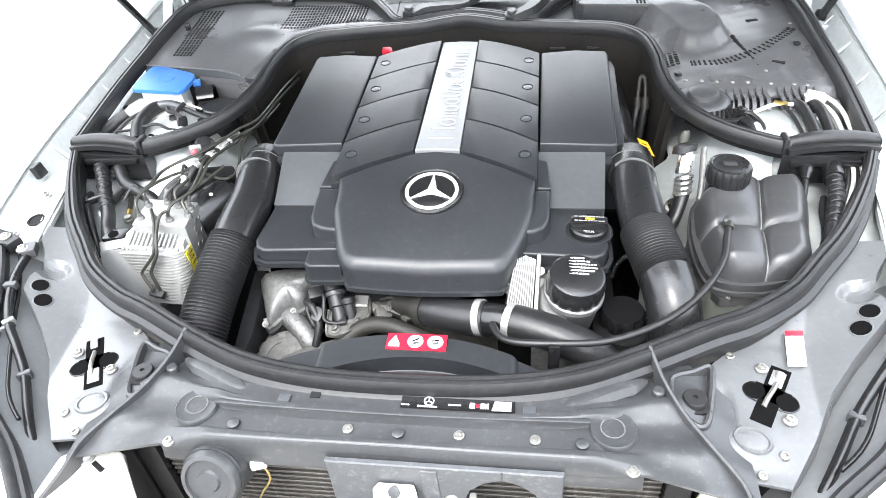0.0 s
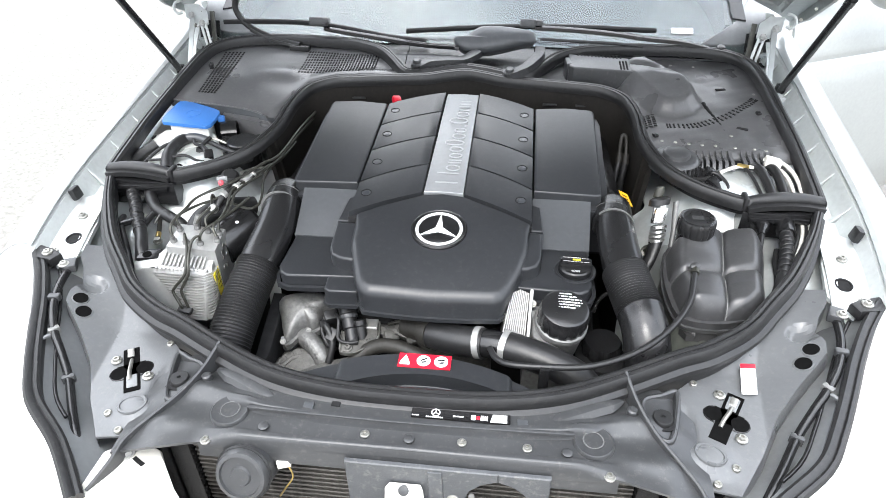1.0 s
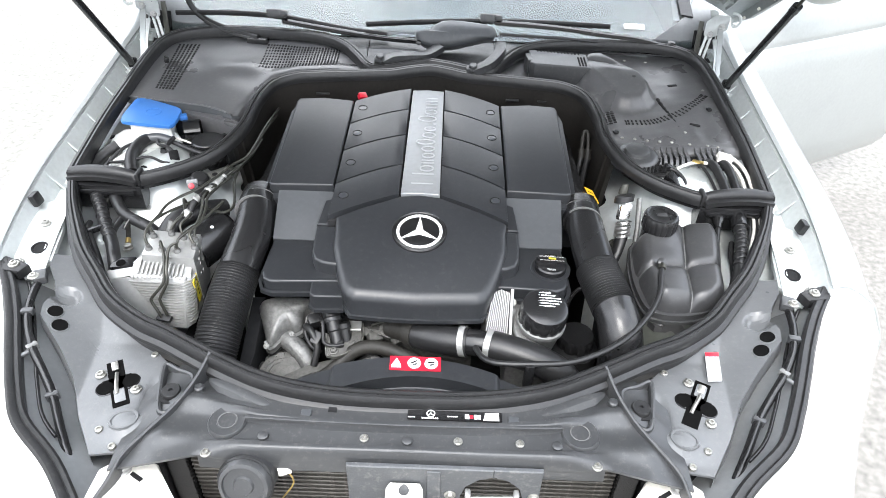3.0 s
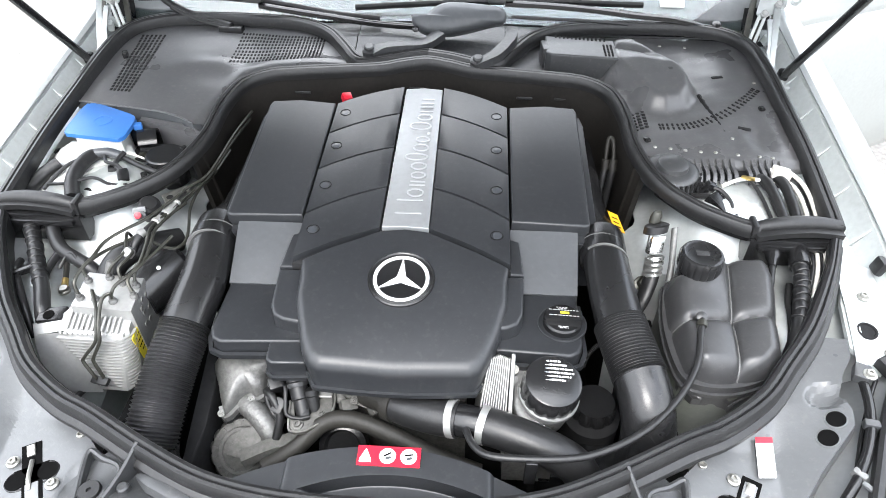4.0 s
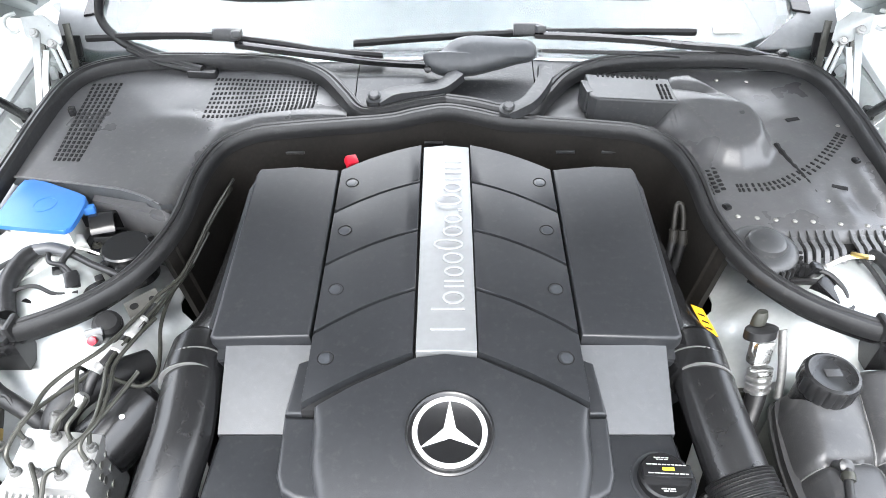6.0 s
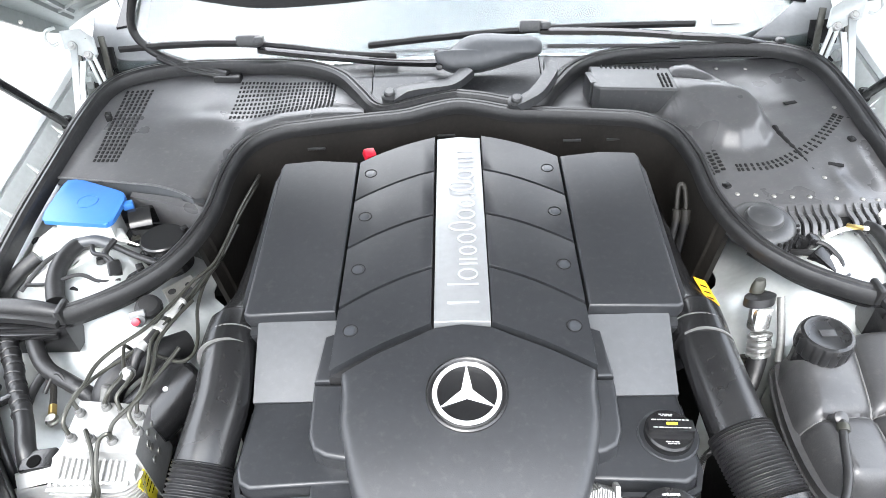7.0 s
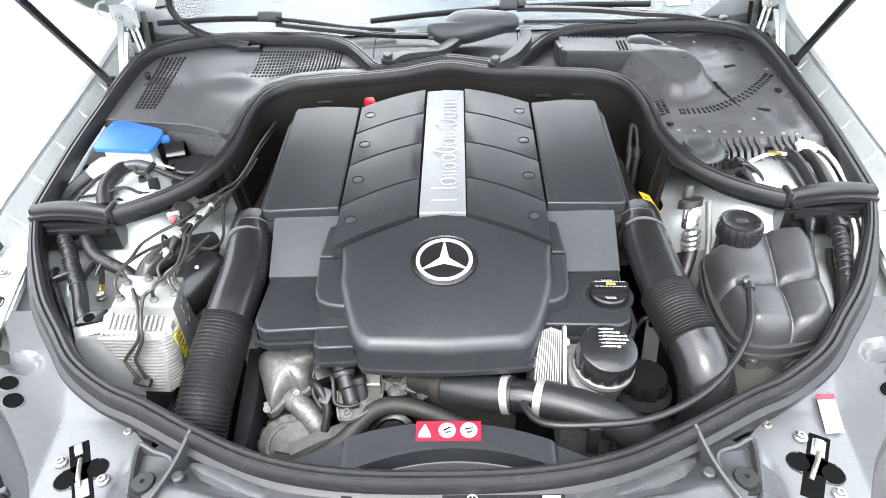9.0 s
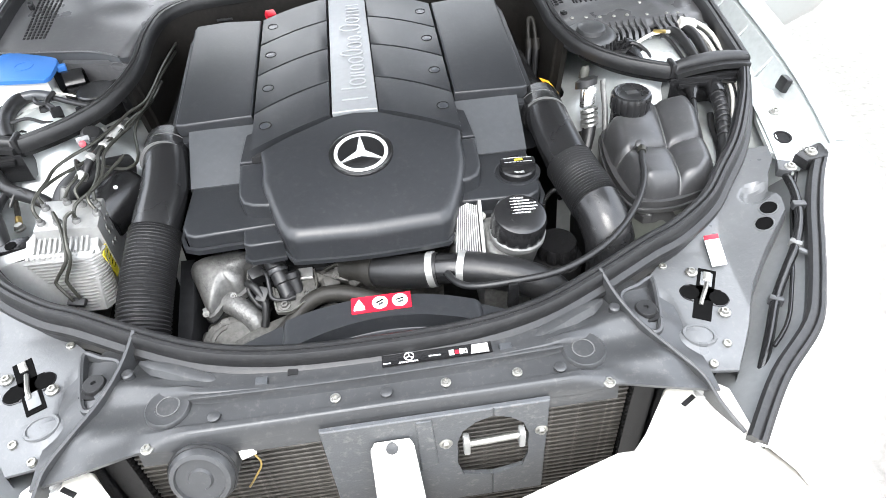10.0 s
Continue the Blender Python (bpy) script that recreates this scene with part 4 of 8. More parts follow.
def front_z(x, y):
    d = 0.2885 - y
    return 0.9090 - 0.0646 * d - 0.514 * d * d + 0.002 * max(0, 1 - (x / 0.14) ** 2)


FOOT_STEP = [(e[0], f[0] - e[0], f[1] - e[1]) for e, f in zip(FRONT_EDGE, FRONT_FOOT)]


def front_at(u, v):
    """The crowned panel, rolled over along its front edge and falling to its foot."""
    x = -0.1389 + 0.2898 * u
    yb, yf = lerp_rows(arch, x)[0], lerp_rows(FRONT_EDGE, x)[0]
    y = yb + (yf - yb) * (1 - (1 - min(1.0, v / 0.8)) ** 1.5)
    d = max(0.0, poly_depth(x, y, FRONT_EDGE + [(0.1511, 0.40), (-0.1391, 0.40)]))
    r = 0.015
    roll = r - math.sqrt(max(0.0, r * r - (r - min(d, r)) ** 2))
    z = front_z(x, y) - roll * ease(0.235, 0.19, y)
    w = max(0.0, (v - 0.8) / 0.2)
    dx, dy = lerp_rows(FOOT_STEP, x)
    return (x + dx * w, y + dy * w, z + (0.8305 - z) * w)


part("front_panel", sheet(front_at, 84, 60, 0.004), COVER, cover, sharp=75)
edge_foot = spline([(x, y, 0.8305) for x, y in FRONT_FOOT], 6)
rim = sweep([p - V3((0, 0.0012, -0.0010)) for p in edge_foot], [(-0.002, -0.004), (-0.002, 0.0025), (0.0022, 0.0025), (0.0022, -0.004)])
part("lower_rim", rim, COVER, cover)
tilt = pose(0.0045, 0.196, front_z(0, 0.196) + 0.0012, 9.1, 0, 0)
dish = bmesh.new()
lathe([(0.0460, -0.004), (0.0460, 0.0010), (0.0440, 0.0018), (0.0420, 0.0004), (0.001, 0.0004)], n=56, bm=dish)
bmesh.ops.transform(dish, matrix=tilt, verts=dish.verts)
emb = part("emblem", dish, BLACK, cover, "round emblem: bright ring and three spokes on black")
ring = bmesh.new()
lathe([(0.0335, 0.0006), (0.0338, 0.0022), (0.0350, 0.0032), (0.0372, 0.0032), (0.0384, 0.0022), (0.0386, 0.0006)], n=56, bm=ring, ring=True)
bmesh.ops.transform(ring, matrix=tilt, verts=ring.verts)
part("emblem_ring", ring, CHROME, emb)
for k in range(3):
    sp = bmesh.new()
    a = [sp.verts.new(p) for p in ((-0.0062, 0.0036, 0.0006), (0, 0.0344, 0.0006), (0.0062, 0.0036, 0.0006), (0, -0.0005, 0.0006), (0, 0.0345, 0.0022), (0, 0.0015, 0.0042))]
    for f in ((0, 1, 4), (0, 4, 5), (1, 2, 4), (2, 5, 4), (2, 3, 5), (3, 0, 5), (0, 3, 2, 1)):
        sp.faces.new([a[j] for j in f])
    bmesh.ops.transform(sp, matrix=tilt @ pose(0, 0, 0, 0, 0, 120 * k), verts=sp.verts)
    part("emblem_spoke", sp, CHROME, emb, sharp=10)
for s in (-1, 1):
    # raised side panels and flange below
    o = mirror([(0.157, 0.617), (0.157, 0.316), (0.266, 0.313), (0.273, 0.317), (0.278, 0.610), (0.274, 0.622), (0.220, 0.6245)], s)
    o = o if s < 0 else o[::-1]
    part("side_panel", slab(o, lambda x, y: cover_z(y) + 0.003 - 0.05 * abs(abs(x) - 0.2), lambda x, y: cover_z(y) - 0.020, 0.0045, 3), COVER, cover)
    o = mirror([(0.157, 0.625), (0.157, 0.303), (0.278, 0.299), (0.287, 0.306), (0.291, 0.600), (0.286, 0.625)], s)
    lw = mirror([(0.157, 0.625), (0.157, 0.303), (0.282, 0.299), (0.294, 0.306), (0.300, 0.600), (0.294, 0.625)], s)
    part("side_flange", slab(o if s < 0 else o[::-1], lambda x, y: cover_z(y) - 0.021, lambda x, y: 0.80, 0.003, taper=lw if s < 0 else lw[::-1]), COVER, cover)
    part("flange_lip", sweep([V3((s * x, y, z)) for x, y, z in ((0.160, 0.304, 0.884), (0.280, 0.301, 0.884), (0.288, 0.306, 0.884), (0.290, 0.32, 0.884))], [(-0.003, -0.006), (-0.003, 0.002), (0.004, 0.002), (0.004, -0.006)]), COVER, cover)
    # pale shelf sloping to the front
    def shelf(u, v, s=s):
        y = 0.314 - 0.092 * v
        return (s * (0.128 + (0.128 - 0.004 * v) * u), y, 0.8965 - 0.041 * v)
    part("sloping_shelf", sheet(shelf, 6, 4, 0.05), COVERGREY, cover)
    # ear beside the front panel
    xi = 0.120
    o = mirror([(xi, 0.2235), (xi, 0.129), (0.150, 0.135), (0.164, 0.143), (0.171, 0.160), (0.1735, 0.2235)], s)
    part("shoulder", slab(o if s < 0 else o[::-1], lambda x, y: 0.879 + 0.10 * max(0, y - 0.14), 0.82, 0.006, 4), COVER, cover)
    o = mirror([(xi, 0.296), (xi, 0.2262), (0.1735, 0.2262), (0.168, 0.290), (0.150, 0.298)], s)
    part("shoulder_rear", slab(o if s < 0 else o[::-1], lambda x, y: 0.8795 + 0.10 * max(0, y - 0.14), 0.82, 0.004, 3), COVER, cover)
    o = mirror([(0.118, 0.223), (0.112, 0.118), (0.232, 0.111), (0.245, 0.118), (0.252, 0.134), (0.250, 0.223)], s)
    o = o if s < 0 else o[::-1]
    part("lower_ledge", slab(o, lambda x, y: 0.8555, 0.829, 0.005, 3), COVER, cover)
    lo_rim = sweep([V3((s * x, y, 0.832)) for x, y in ((0.115, 0.112), (0.232, 0.1065), (0.249, 0.114), (0.2565, 0.134), (0.255, 0.22))], [(-0.003, -0.004), (-0.003, 0.004), (0.003, 0.004), (0.003, -0.004)])
    part("lower_rim", lo_rim, COVER, cover)
part("step_block", slab([(-0.167, 0.120), (-0.117, 0.120), (-0.112, 0.084), (-0.156, 0.082), (-0.165, 0.088)][::-1], 0.8525, 0.822, 0.004, 3), COVER, cover)
part("step_rim", sweep([V3(p) for p in ((-0.169, 0.119, 0.823), (-0.167, 0.087, 0.823), (-0.158, 0.080, 0.823), (-0.112, 0.082, 0.823))], [(-0.002, -0.003), (-0.002, 0.003), (0.002, 0.003), (0.002, -0.003)]), COVER, cover)
# side tunnel with the amber label
for s in (-1, 1):
    part("side_tunnel", tube([(s * 0.280, 0.61, 0.848), (s * 0.284, 0.50, 0.842), (s * 0.288, 0.40, 0.841), (s * 0.295, 0.335, 0.860)], 0.0350, 24), BLACK, cover)


def label_at(u, v, lift=0.0):
    return (0.3150 + 0.0175 * u + 0.0040 * v, 0.402 - 0.050 * v, 0.8712 - 0.0085 * u + 0.004 * v + lift)


part("amber_label", sheet(label_at, 2, 2, 0.0012), ORANGE, cover, "amber warning label")
for k in (0.30, 0.55, 0.78):
    part("print_bar", sheet(lambda u, v, k=k: label_at(0.2 + 0.55 * u, k + 0.05 * v, 0.0007), 1, 1, 0.0006), BLACK, cover)
part("red_tab", box((0.018, 0.016, 0.014), pose(-0.142, 0.642, 0.928, 25, 10, 30), 0.003), RED, cover, "small red plastic tab")

# oil filler cap on the ledge
oil = thing("oil_filler_cap", (0.226, 0.168, 0.855), "black oil filler cap with pale printed marks", "cap")
part("collar", lathe([(0.0335, -0.002), (0.0335, 0.0008), (0.0315, 0.0014), (0.0300, 0.0008), (0.029, 0.0002)], (0.226, 0.168, 0.8557), n=36), COVER, oil)
cap = part("cap_body", lathe([(0.0265, 0), (0.0265, 0.009), (0.0245, 0.0115), (0.001, 0.0115)], (0.226, 0.168, 0.8557), n=36), BLACK, oil)
part("grip_bar", box((0.050, 0.016, 0.010), pose(0.226, 0.168, 0.8710, 0, 0, -3), 0.003), BLACK, oil)
rnd = random.Random(4)


def print_row(parent, at, w, h, turn, tilt=0.0, ink=None):
    """A row of short dashes in place of small print."""
    x = -w / 2
    while x < w / 2 - 0.001:
        d = min(rnd.uniform(0.0022, 0.0055), w / 2 - x)
        p = pose(*at, tilt, 0, turn) @ pose(x + d / 2, 0, 0)
        part("print_bar", box((d, h, 0.0006), p, 0), ink or PRINT, parent)
        x += d + 0.0011


for y, w, h in ((0.1868, 0.016, 0.0009), (0.1848, 0.012, 0.0008), (0.1738, 0.040, 0.0009), (0.1640, 0.040, 0.0009), (0.1520, 0.016, 0.0012), (0.1496, 0.012, 0.0010)):
    print_row(oil, (0.226, y, 0.8764 if abs(y - 0.168) < 0.008 else 0.8676), w, h, -3)
part("print_mark", box((0.012, 0.0035, 0.0008), pose(0.227, 0.1690, 0.8764, 0, 0, -3), 0.0003), YELLOW, oil)

# ---- air intake pipes ----
def corrugated(pts, r, n_rib, n=28):
    path = spline(pts, 10 * n_rib // (len(pts) - 1) + 1)
    return tube(path, r, n, 0, scales=lambda f: 1.0 + 0.045 * math.cos(2 * math.pi * n_rib * f))


left_pipe = thing("air_intake_pipe", (-0.29, 0.05, 0.60), "black plastic intake pipe with a long ribbed bellows", "intake pipe", "intake pipes")
part("upper_pipe", tube([(-0.297, 0.335, 0.866), (-0.292, 0.285, 0.871), (-0.289, 0.22, 0.859), (-0.293, 0.175, 0.848), (-0.296, 0.145, 0.838)], 0.0325, 36, scales=lambda f: 1.0 + 0.03 * f), PIPEPL, left_pipe)
part("bellows", corrugated([(-0.295, 0.150, 0.840), (-0.302, 0.100, 0.819), (-0.307, 0.050, 0.796), (-0.311, 0.002, 0.768)], 0.0345, 34), BELLOWS, left_pipe)
part("lower_duct", tube([(-0.310, 0.006, 0.771), (-0.313, -0.006, 0.74), (-0.314, -0.012, 0.66), (-0.314, -0.012, 0.58)], 0.036, 24), BLACK, left_pipe)
part("moulding_mark", lathe([(0.0055, -0.001), (0.0055, 0.0008), (0.0042, 0.001)], (-0.2875, 0.212, 0.8892), (0.03, -0.22, 1), 16), BLACK, left_pipe)
for i in range(3):
    part("raised_mark", box((0.010 - 0.002 * i, 0.0014, 0.0006), pose(-0.290 + 0.001 * i, 0.186 - 0.0035 * i, 0.8832 - 0.0008 * i, 14, 0, 0), 0.0002, 1), PIPEPL, left_pipe)
right_pipe = thing("air_intake_pipe", (0.34, 0.05, 0.60), "black plastic intake pipe with a short ribbed bellows and elbow", "intake pipe", "intake pipes")
part("upper_pipe", tube([(0.297, 0.335, 0.866), (0.296, 0.285, 0.871), (0.299, 0.22, 0.866), (0.304, 0.165, 0.858)], 0.0325, 36), PIPEPL, right_pipe)
part("bellows", corrugated([(0.3035, 0.168, 0.8585), (0.312, 0.130, 0.851), (0.3215, 0.094, 0.8415)], 0.0345, 20), BELLOWS, right_pipe)
part("elbow", tube([(0.3205, 0.098, 0.8425), (0.328, 0.065, 0.827), (0.333, 0.043, 0.795), (0.334, 0.034, 0.74), (0.334, 0.030, 0.60)], 0.0345, 36), PIPEPL, right_pipe)
for pipe, s in ((left_pipe, -1), (right_pipe, 1)):
    part("pipe_collar", tube([(s * 0.2965, 0.330, 0.867), (s * 0.295, 0.305, 0.8700), (s * 0.2935, 0.282, 0.8708)], 0.0345, 36, 3), BLACK, pipe)
    for y, z, r in ((0.3060, 0.8696, 0.0350), (0.2815, 0.8707, 0.0352)):
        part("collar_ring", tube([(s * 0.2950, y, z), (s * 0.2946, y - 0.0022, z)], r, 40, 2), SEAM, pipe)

# ---- coolant tank ----
tank = thing("coolant_tank", (0.45, 0.19, 0.70), "black quilted coolant expansion tank with a ribbed screw cap", "coolant tank")
TANK = [(0.372, 0.190), (0.384, 0.262), (0.402, 0.290), (0.470, 0.302), (0.535, 0.322), (0.552, 0.312), (0.548, 0.268), (0.514, 0.136), (0.496, 0.110), (0.445, 0.090), (0.396, 0.093), (0.376, 0.118)]
ring_t = [V3((x, y, 0)) for x, y in TANK]
ring_t = spline(ring_t, 5, True)
cx, cy = 0.452, 0.196
XL = [(0.090, 0.396), (0.112, 0.380), (0.19, 0.374), (0.255, 0.382), (0.285, 0.398), (0.300, 0.43), (0.322, 0.52)]
XR = [(0.090, 0.452), (0.108, 0.498), (0.134, 0.521), (0.268, 0.553), (0.310, 0.553), (0.322, 0.545)]
def tank_at(u, v):
    y = 0.090 + 0.232 * v
    a, b = lerp_rows(XL, y)[0], lerp_rows(XR, y)[0]
    x = a + (b - a) * u
    e = min(u, 1 - u) * (b - a)
    f = min(v, 1 - v) * 0.232
    drop = 0.055 * (max(0, 1 - e / 0.030) ** 2.2 + max(0, 1 - f / 0.030) ** 2.2)
    gx = x - (0.462 + 0.16 * (y - 0.19) + 0.25 * (y - 0.19) ** 2)
    gy = y - (0.190 + 0.12 * (x - 0.46))
    puff = 0.008 * math.exp(-abs(gx) / 0.004) + 0.009 * math.exp(-abs(gx) / 0.022) + 0.008 * math.exp(-abs(gy) / 0.004) + 0.009 * math.exp(-abs(gy) / 0.022)
    neck = 0.008 * bump2(x, y, 0.427, 0.268, 0.038, 0.038, 4)
    return (x, y, 0.872 - min(drop, 0.06) - puff + neck - 0.10 * max(0, 0.15 - y))
part("tank_top", sheet(tank_at, 96, 96, 0.012), TANKPL, tank, sharp=70)
part("tank_body", slab([(cx + (p.x - cx) * 0.985, cy + (p.y - cy) * 0.985) for p in ring_t], 0.830, 0.812, 0.002), TANKPL, tank)
part("weld_flange", slab([(cx + (p.x - cx) * 1.022, cy + (p.y - cy) * 1.022) for p in ring_t], 0.819, 0.813, 0.002, all_edges=False), TANKPL, tank)


def seam_x(y):
    return 0.462 + 0.16 * (y - 0.19) + 0.25 * (y - 0.19) ** 2


def tank_point(x, y):
    v = (y - 0.090) / 0.232
    a, b = lerp_rows(XL, y)[0], lerp_rows(XR, y)[0]
    p = V3(tank_at((x - a) / (b - a), v))
    return p + V3((0, 0, 0.0012))


# pale beads put the thin highlights along the tank's seams into the colour
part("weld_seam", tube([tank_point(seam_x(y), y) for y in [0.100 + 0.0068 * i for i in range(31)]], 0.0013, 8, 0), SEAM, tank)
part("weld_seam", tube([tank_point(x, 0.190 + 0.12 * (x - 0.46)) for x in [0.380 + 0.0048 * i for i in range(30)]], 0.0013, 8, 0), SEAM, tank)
part("tank_bottom", slab([(cx + (p.x - cx) * 0.97, cy + (p.y - cy) * 0.97) for p in ring_t], 0.813, 0.70, 0.002), TANKLOW, tank, "milky translucent lower half")
part("filler_neck", lathe([(0.028, -0.03), (0.028, 0.012)], (0.427, 0.268, 0.866), n=28), BLACK, tank)
cap = part("screw_cap", lathe([(0.0300, 0.000), (0.0312, 0.004), (0.0312, 0.021), (0.0290, 0.0262), (0.0255, 0.0275), (0.0235, 0.0262), (0.010, 0.0262), (0.001, 0.0262)], (0.427, 0.269, 0.877), n=144, ribs=18, depth=0.0014), PIPEPL, tank, "black ribbed screw cap")
part("cap_mark", box((0.018, 0.010, 0.0012), pose(0.427, 0.269, 0.9037), 0.0005), TANKPL, cap)
part("nipple", lathe([(0.006, -0.012), (0.006, 0.004), (0.0075, 0.006), (0.0075, 0.010), (0.004, 0.012)], (0.411, 0.178, 0.866), (0, -0.5, 0.9), 16), TANKPL, tank)
hose = thing("vent_hose", (0.3, 0.0, 0.82), "thin black vent hose running along the front of the bay", "hose")
part("hose", tube([(0.411, 0.171, 0.872), (0.404, 0.145, 0.868), (0.394, 0.108, 0.860), (0.370, 0.068, 0.850), (0.330, 0.026, 0.842), (0.285, -0.004, 0.838), (0.235, -0.022, 0.834), (0.176, -0.026, 0.832), (0.130, -0.022, 0.828), (0.110, -0.006, 0.822), (0.100, 0.020, 0.815)], 0.0046, 12), RUBBER, hose)
part("hose_clamp", lathe([(0.0065, -0.004), (0.0072, 0), (0.0065, 0.004)], (0.409, 0.163, 0.8715), (0.2, 0.9, 0.2), 14), PIPE, hose)
part("hose_clip", box((0.014, 0.010, 0.045), pose(0.178, -0.030, 0.812), 0.002), BLACK, hose)

# ---- oil filter and cooler ----
filt = thing("oil_filter_housing", (0.195, 0.05, 0.75), "aluminium oil filter housing with a black screw cap", "oil filter")
ax = (0.08, -0.16, 1)
FC = V3((0.207, 0.064, 0.866))
part("housing", lathe([(0.032, -0.085), (0.036, -0.040), (0.0392, -0.036), (0.0392, -0.029), (0.037, -0.027)], FC - V3((0, 0, 0.004)), ax, 40), CAST, filt)
part("housing_neck", slab([(0.160, 0.118), (0.200, 0.122), (0.222, 0.100), (0.212, 0.040), (0.172, 0.030), (0.160, 0.060)][::-1], lambda x, y: 0.812 + 0.20 * (y - 0.03), 0.72, 0.006, 3), CAST, filt, "cast arm of the housing")
fc = part("filter_cap", lathe([(0.0362, -0.036), (0.0378, -0.032), (0.0378, -0.010), (0.0350, -0.002), (0.0315, 0.0), (0.001, 0.0)], FC, ax, 96, ribs=14, depth=0.0018), PIPEPL, filt, "fluted black filter cap with white print")
for i, w in enumerate((0.018, 0.034, 0.044, 0.050, 0.040, 0.026)):
    print_row(fc, (FC.x + 0.001 * (i % 3), FC.y + 0.0262 - 0.0052 * i, FC.z + 0.0046 - 0.00085 * i), w, 0.0026, -4, -9, WHITE)
cool = thing("oil_cooler", (0.145, 0.08, 0.76), "stacked-plate aluminium oil cooler beside the filter", "oil cooler")
for i in range(11):
    w_ = box((0.0021, 0.058, 0.086 - 0.002 * abs(i - 5)), pose(0.1190 + 0.0033 * i, 0.092, 0.812, -47, 10 - 0.9 * i, -3), 0.0006, 1)
    part("cooler_plate", w_, COOLER, cool)
part("cooler_core", box((0.034, 0.050, 0.080), pose(0.1355, 0.095, 0.809, -47, 5, -3), 0.003), CAST, cool)
part("end_plate", box((0.0055, 0.060, 0.090), pose(0.1575, 0.091, 0.812, -47, 0, -3), 0.003), COOLER, cool)
part("end_flange", box((0.010, 0.012, 0.088), pose(0.1600, 0.068, 0.796, -47, 0, -3), 0.004), CAST, cool)
for k in (0, 1):
    bolt("flange_bolt", (0.1605, 0.048 + 0.052 * k, 0.790 + 0.048 * k), 0.0042, cool, STEEL, (0.1, -0.6, 0.7))
bolt("cooler_nut", (0.121, 0.078, 0.826), 0.0075, cool, STEEL, (-0.6, -0.6, 0.5))
part("mount", slab([(0.150, 0.130), (0.215, 0.130), (0.215, 0.02), (0.150, 0.02)], 0.775, 0.70, 0.006), CAST, cool)
part("blue_mark", box((0.014, 0.001, 0.012), pose(0.1695, 0.0310, 0.806, -20, 0, -12), 0), BLUE, cool)
part("white_mark", box((0.018, 0.001, 0.014), pose(0.190, 0.0290, 0.808, -20, 0, 8), 0), WHITE, cool)

coil = thing("spring_cable", (0.27, 0.16, 0.78), "thin coiled black cable beside the intake pipe", "cable")
part("coil", tube([(0.262, 0.150, 0.786), (0.268, 0.160, 0.800), (0.280, 0.172, 0.806), (0.292, 0.182, 0.800), (0.300, 0.190, 0.786)], 0.0030, 10, 28, scales=lambda f: 1.0 + 0.28 * math.sin(190 * f)), RUBBER, coil)
part("cable_end", tube([(0.300, 0.190, 0.788), (0.304, 0.198, 0.770)], 0.0045, 12, 2), BLACK, coil)

# ---- hoses, fan shroud ----
rad = thing("radiator_hose", (0.1, 0.04, 0.74), "thick black radiator hose with steel clamps", "hose")
part("hose_inner", tube([(0.006, 0.074, 0.786), (0.030, 0.062, 0.791), (0.058, 0.051, 0.796), (0.090, 0.043, 0.801)], 0.0240, 22), RUBBER, rad)
part("hose_collar", tube([(-0.004, 0.080, 0.784), (0.008, 0.073, 0.787)], 0.0262, 22, 2), DUSTRUB, rad)
part("outlet", tube([(-0.040, 0.100, 0.772), (-0.002, 0.079, 0.784)], 0.0190, 20, 2), DUSTRUB, rad)
part("tee_joint", tube([(0.080, 0.046, 0.800), (0.102, 0.040, 0.804), (0.125, 0.034, 0.806)], 0.0215, 20), BLACK, rad)
part("hose_outer", tube([(0.118, 0.036, 0.8055), (0.15, 0.026, 0.806), (0.195, 0.012, 0.800), (0.232, 0.000, 0.785), (0.252, -0.006, 0.755), (0.258, -0.008, 0.70)], 0.0240, 22), RUBBER, rad)
for p, q in (((0.078, 0.046, 0.800), (0.087, 0.044, 0.802)), ((0.118, 0.036, 0.8055), (0.127, 0.033, 0.806))):
    part("hose_clamp", tube([p, q], 0.0250, 28, 2), ALU, rad, "bright steel band clamp")
shroud = thing("fan_shroud", (0, -0.04, 0.60), "black plastic fan shroud arching behind the radiator", "fan shroud")
def shroud_at(u, v):
    """Top of the shroud, stepping down into a hollow in front of its arched edge."""
    x = -0.245 + 0.49 * u
    y1 = -0.014 - 0.055 * (abs(x) / 0.2) ** 2.1
    y0 = min(-0.086, y1 - 0.02)
    ya = min(y1 - 0.012, max(y0 + 0.004, -0.052 - 1.75 * (x - 0.018) ** 2))
    if v < 0.6:
        y = y1 + (ya - y1) * v / 0.6
    else:
        w = (v - 0.6) / 0.4
        y = ya + (y0 - ya) * w * w
    z = 0.829 - 0.35 * abs(x) ** 2 + 0.055 * (y - y1) - 0.018 * max(0, 0.06 - v) / 0.06
    z -= 0.007 * ease(0.119, 0.124, abs(x - 0.010))
    z -= 0.022 * ease(0.60, 0.72, v) * ease(0.112, 0.088, abs(x - 0.018))
    return (x, y, z)


part("shroud_top", sheet(shroud_at, 120, 48, 0.02), COVER, shroud)


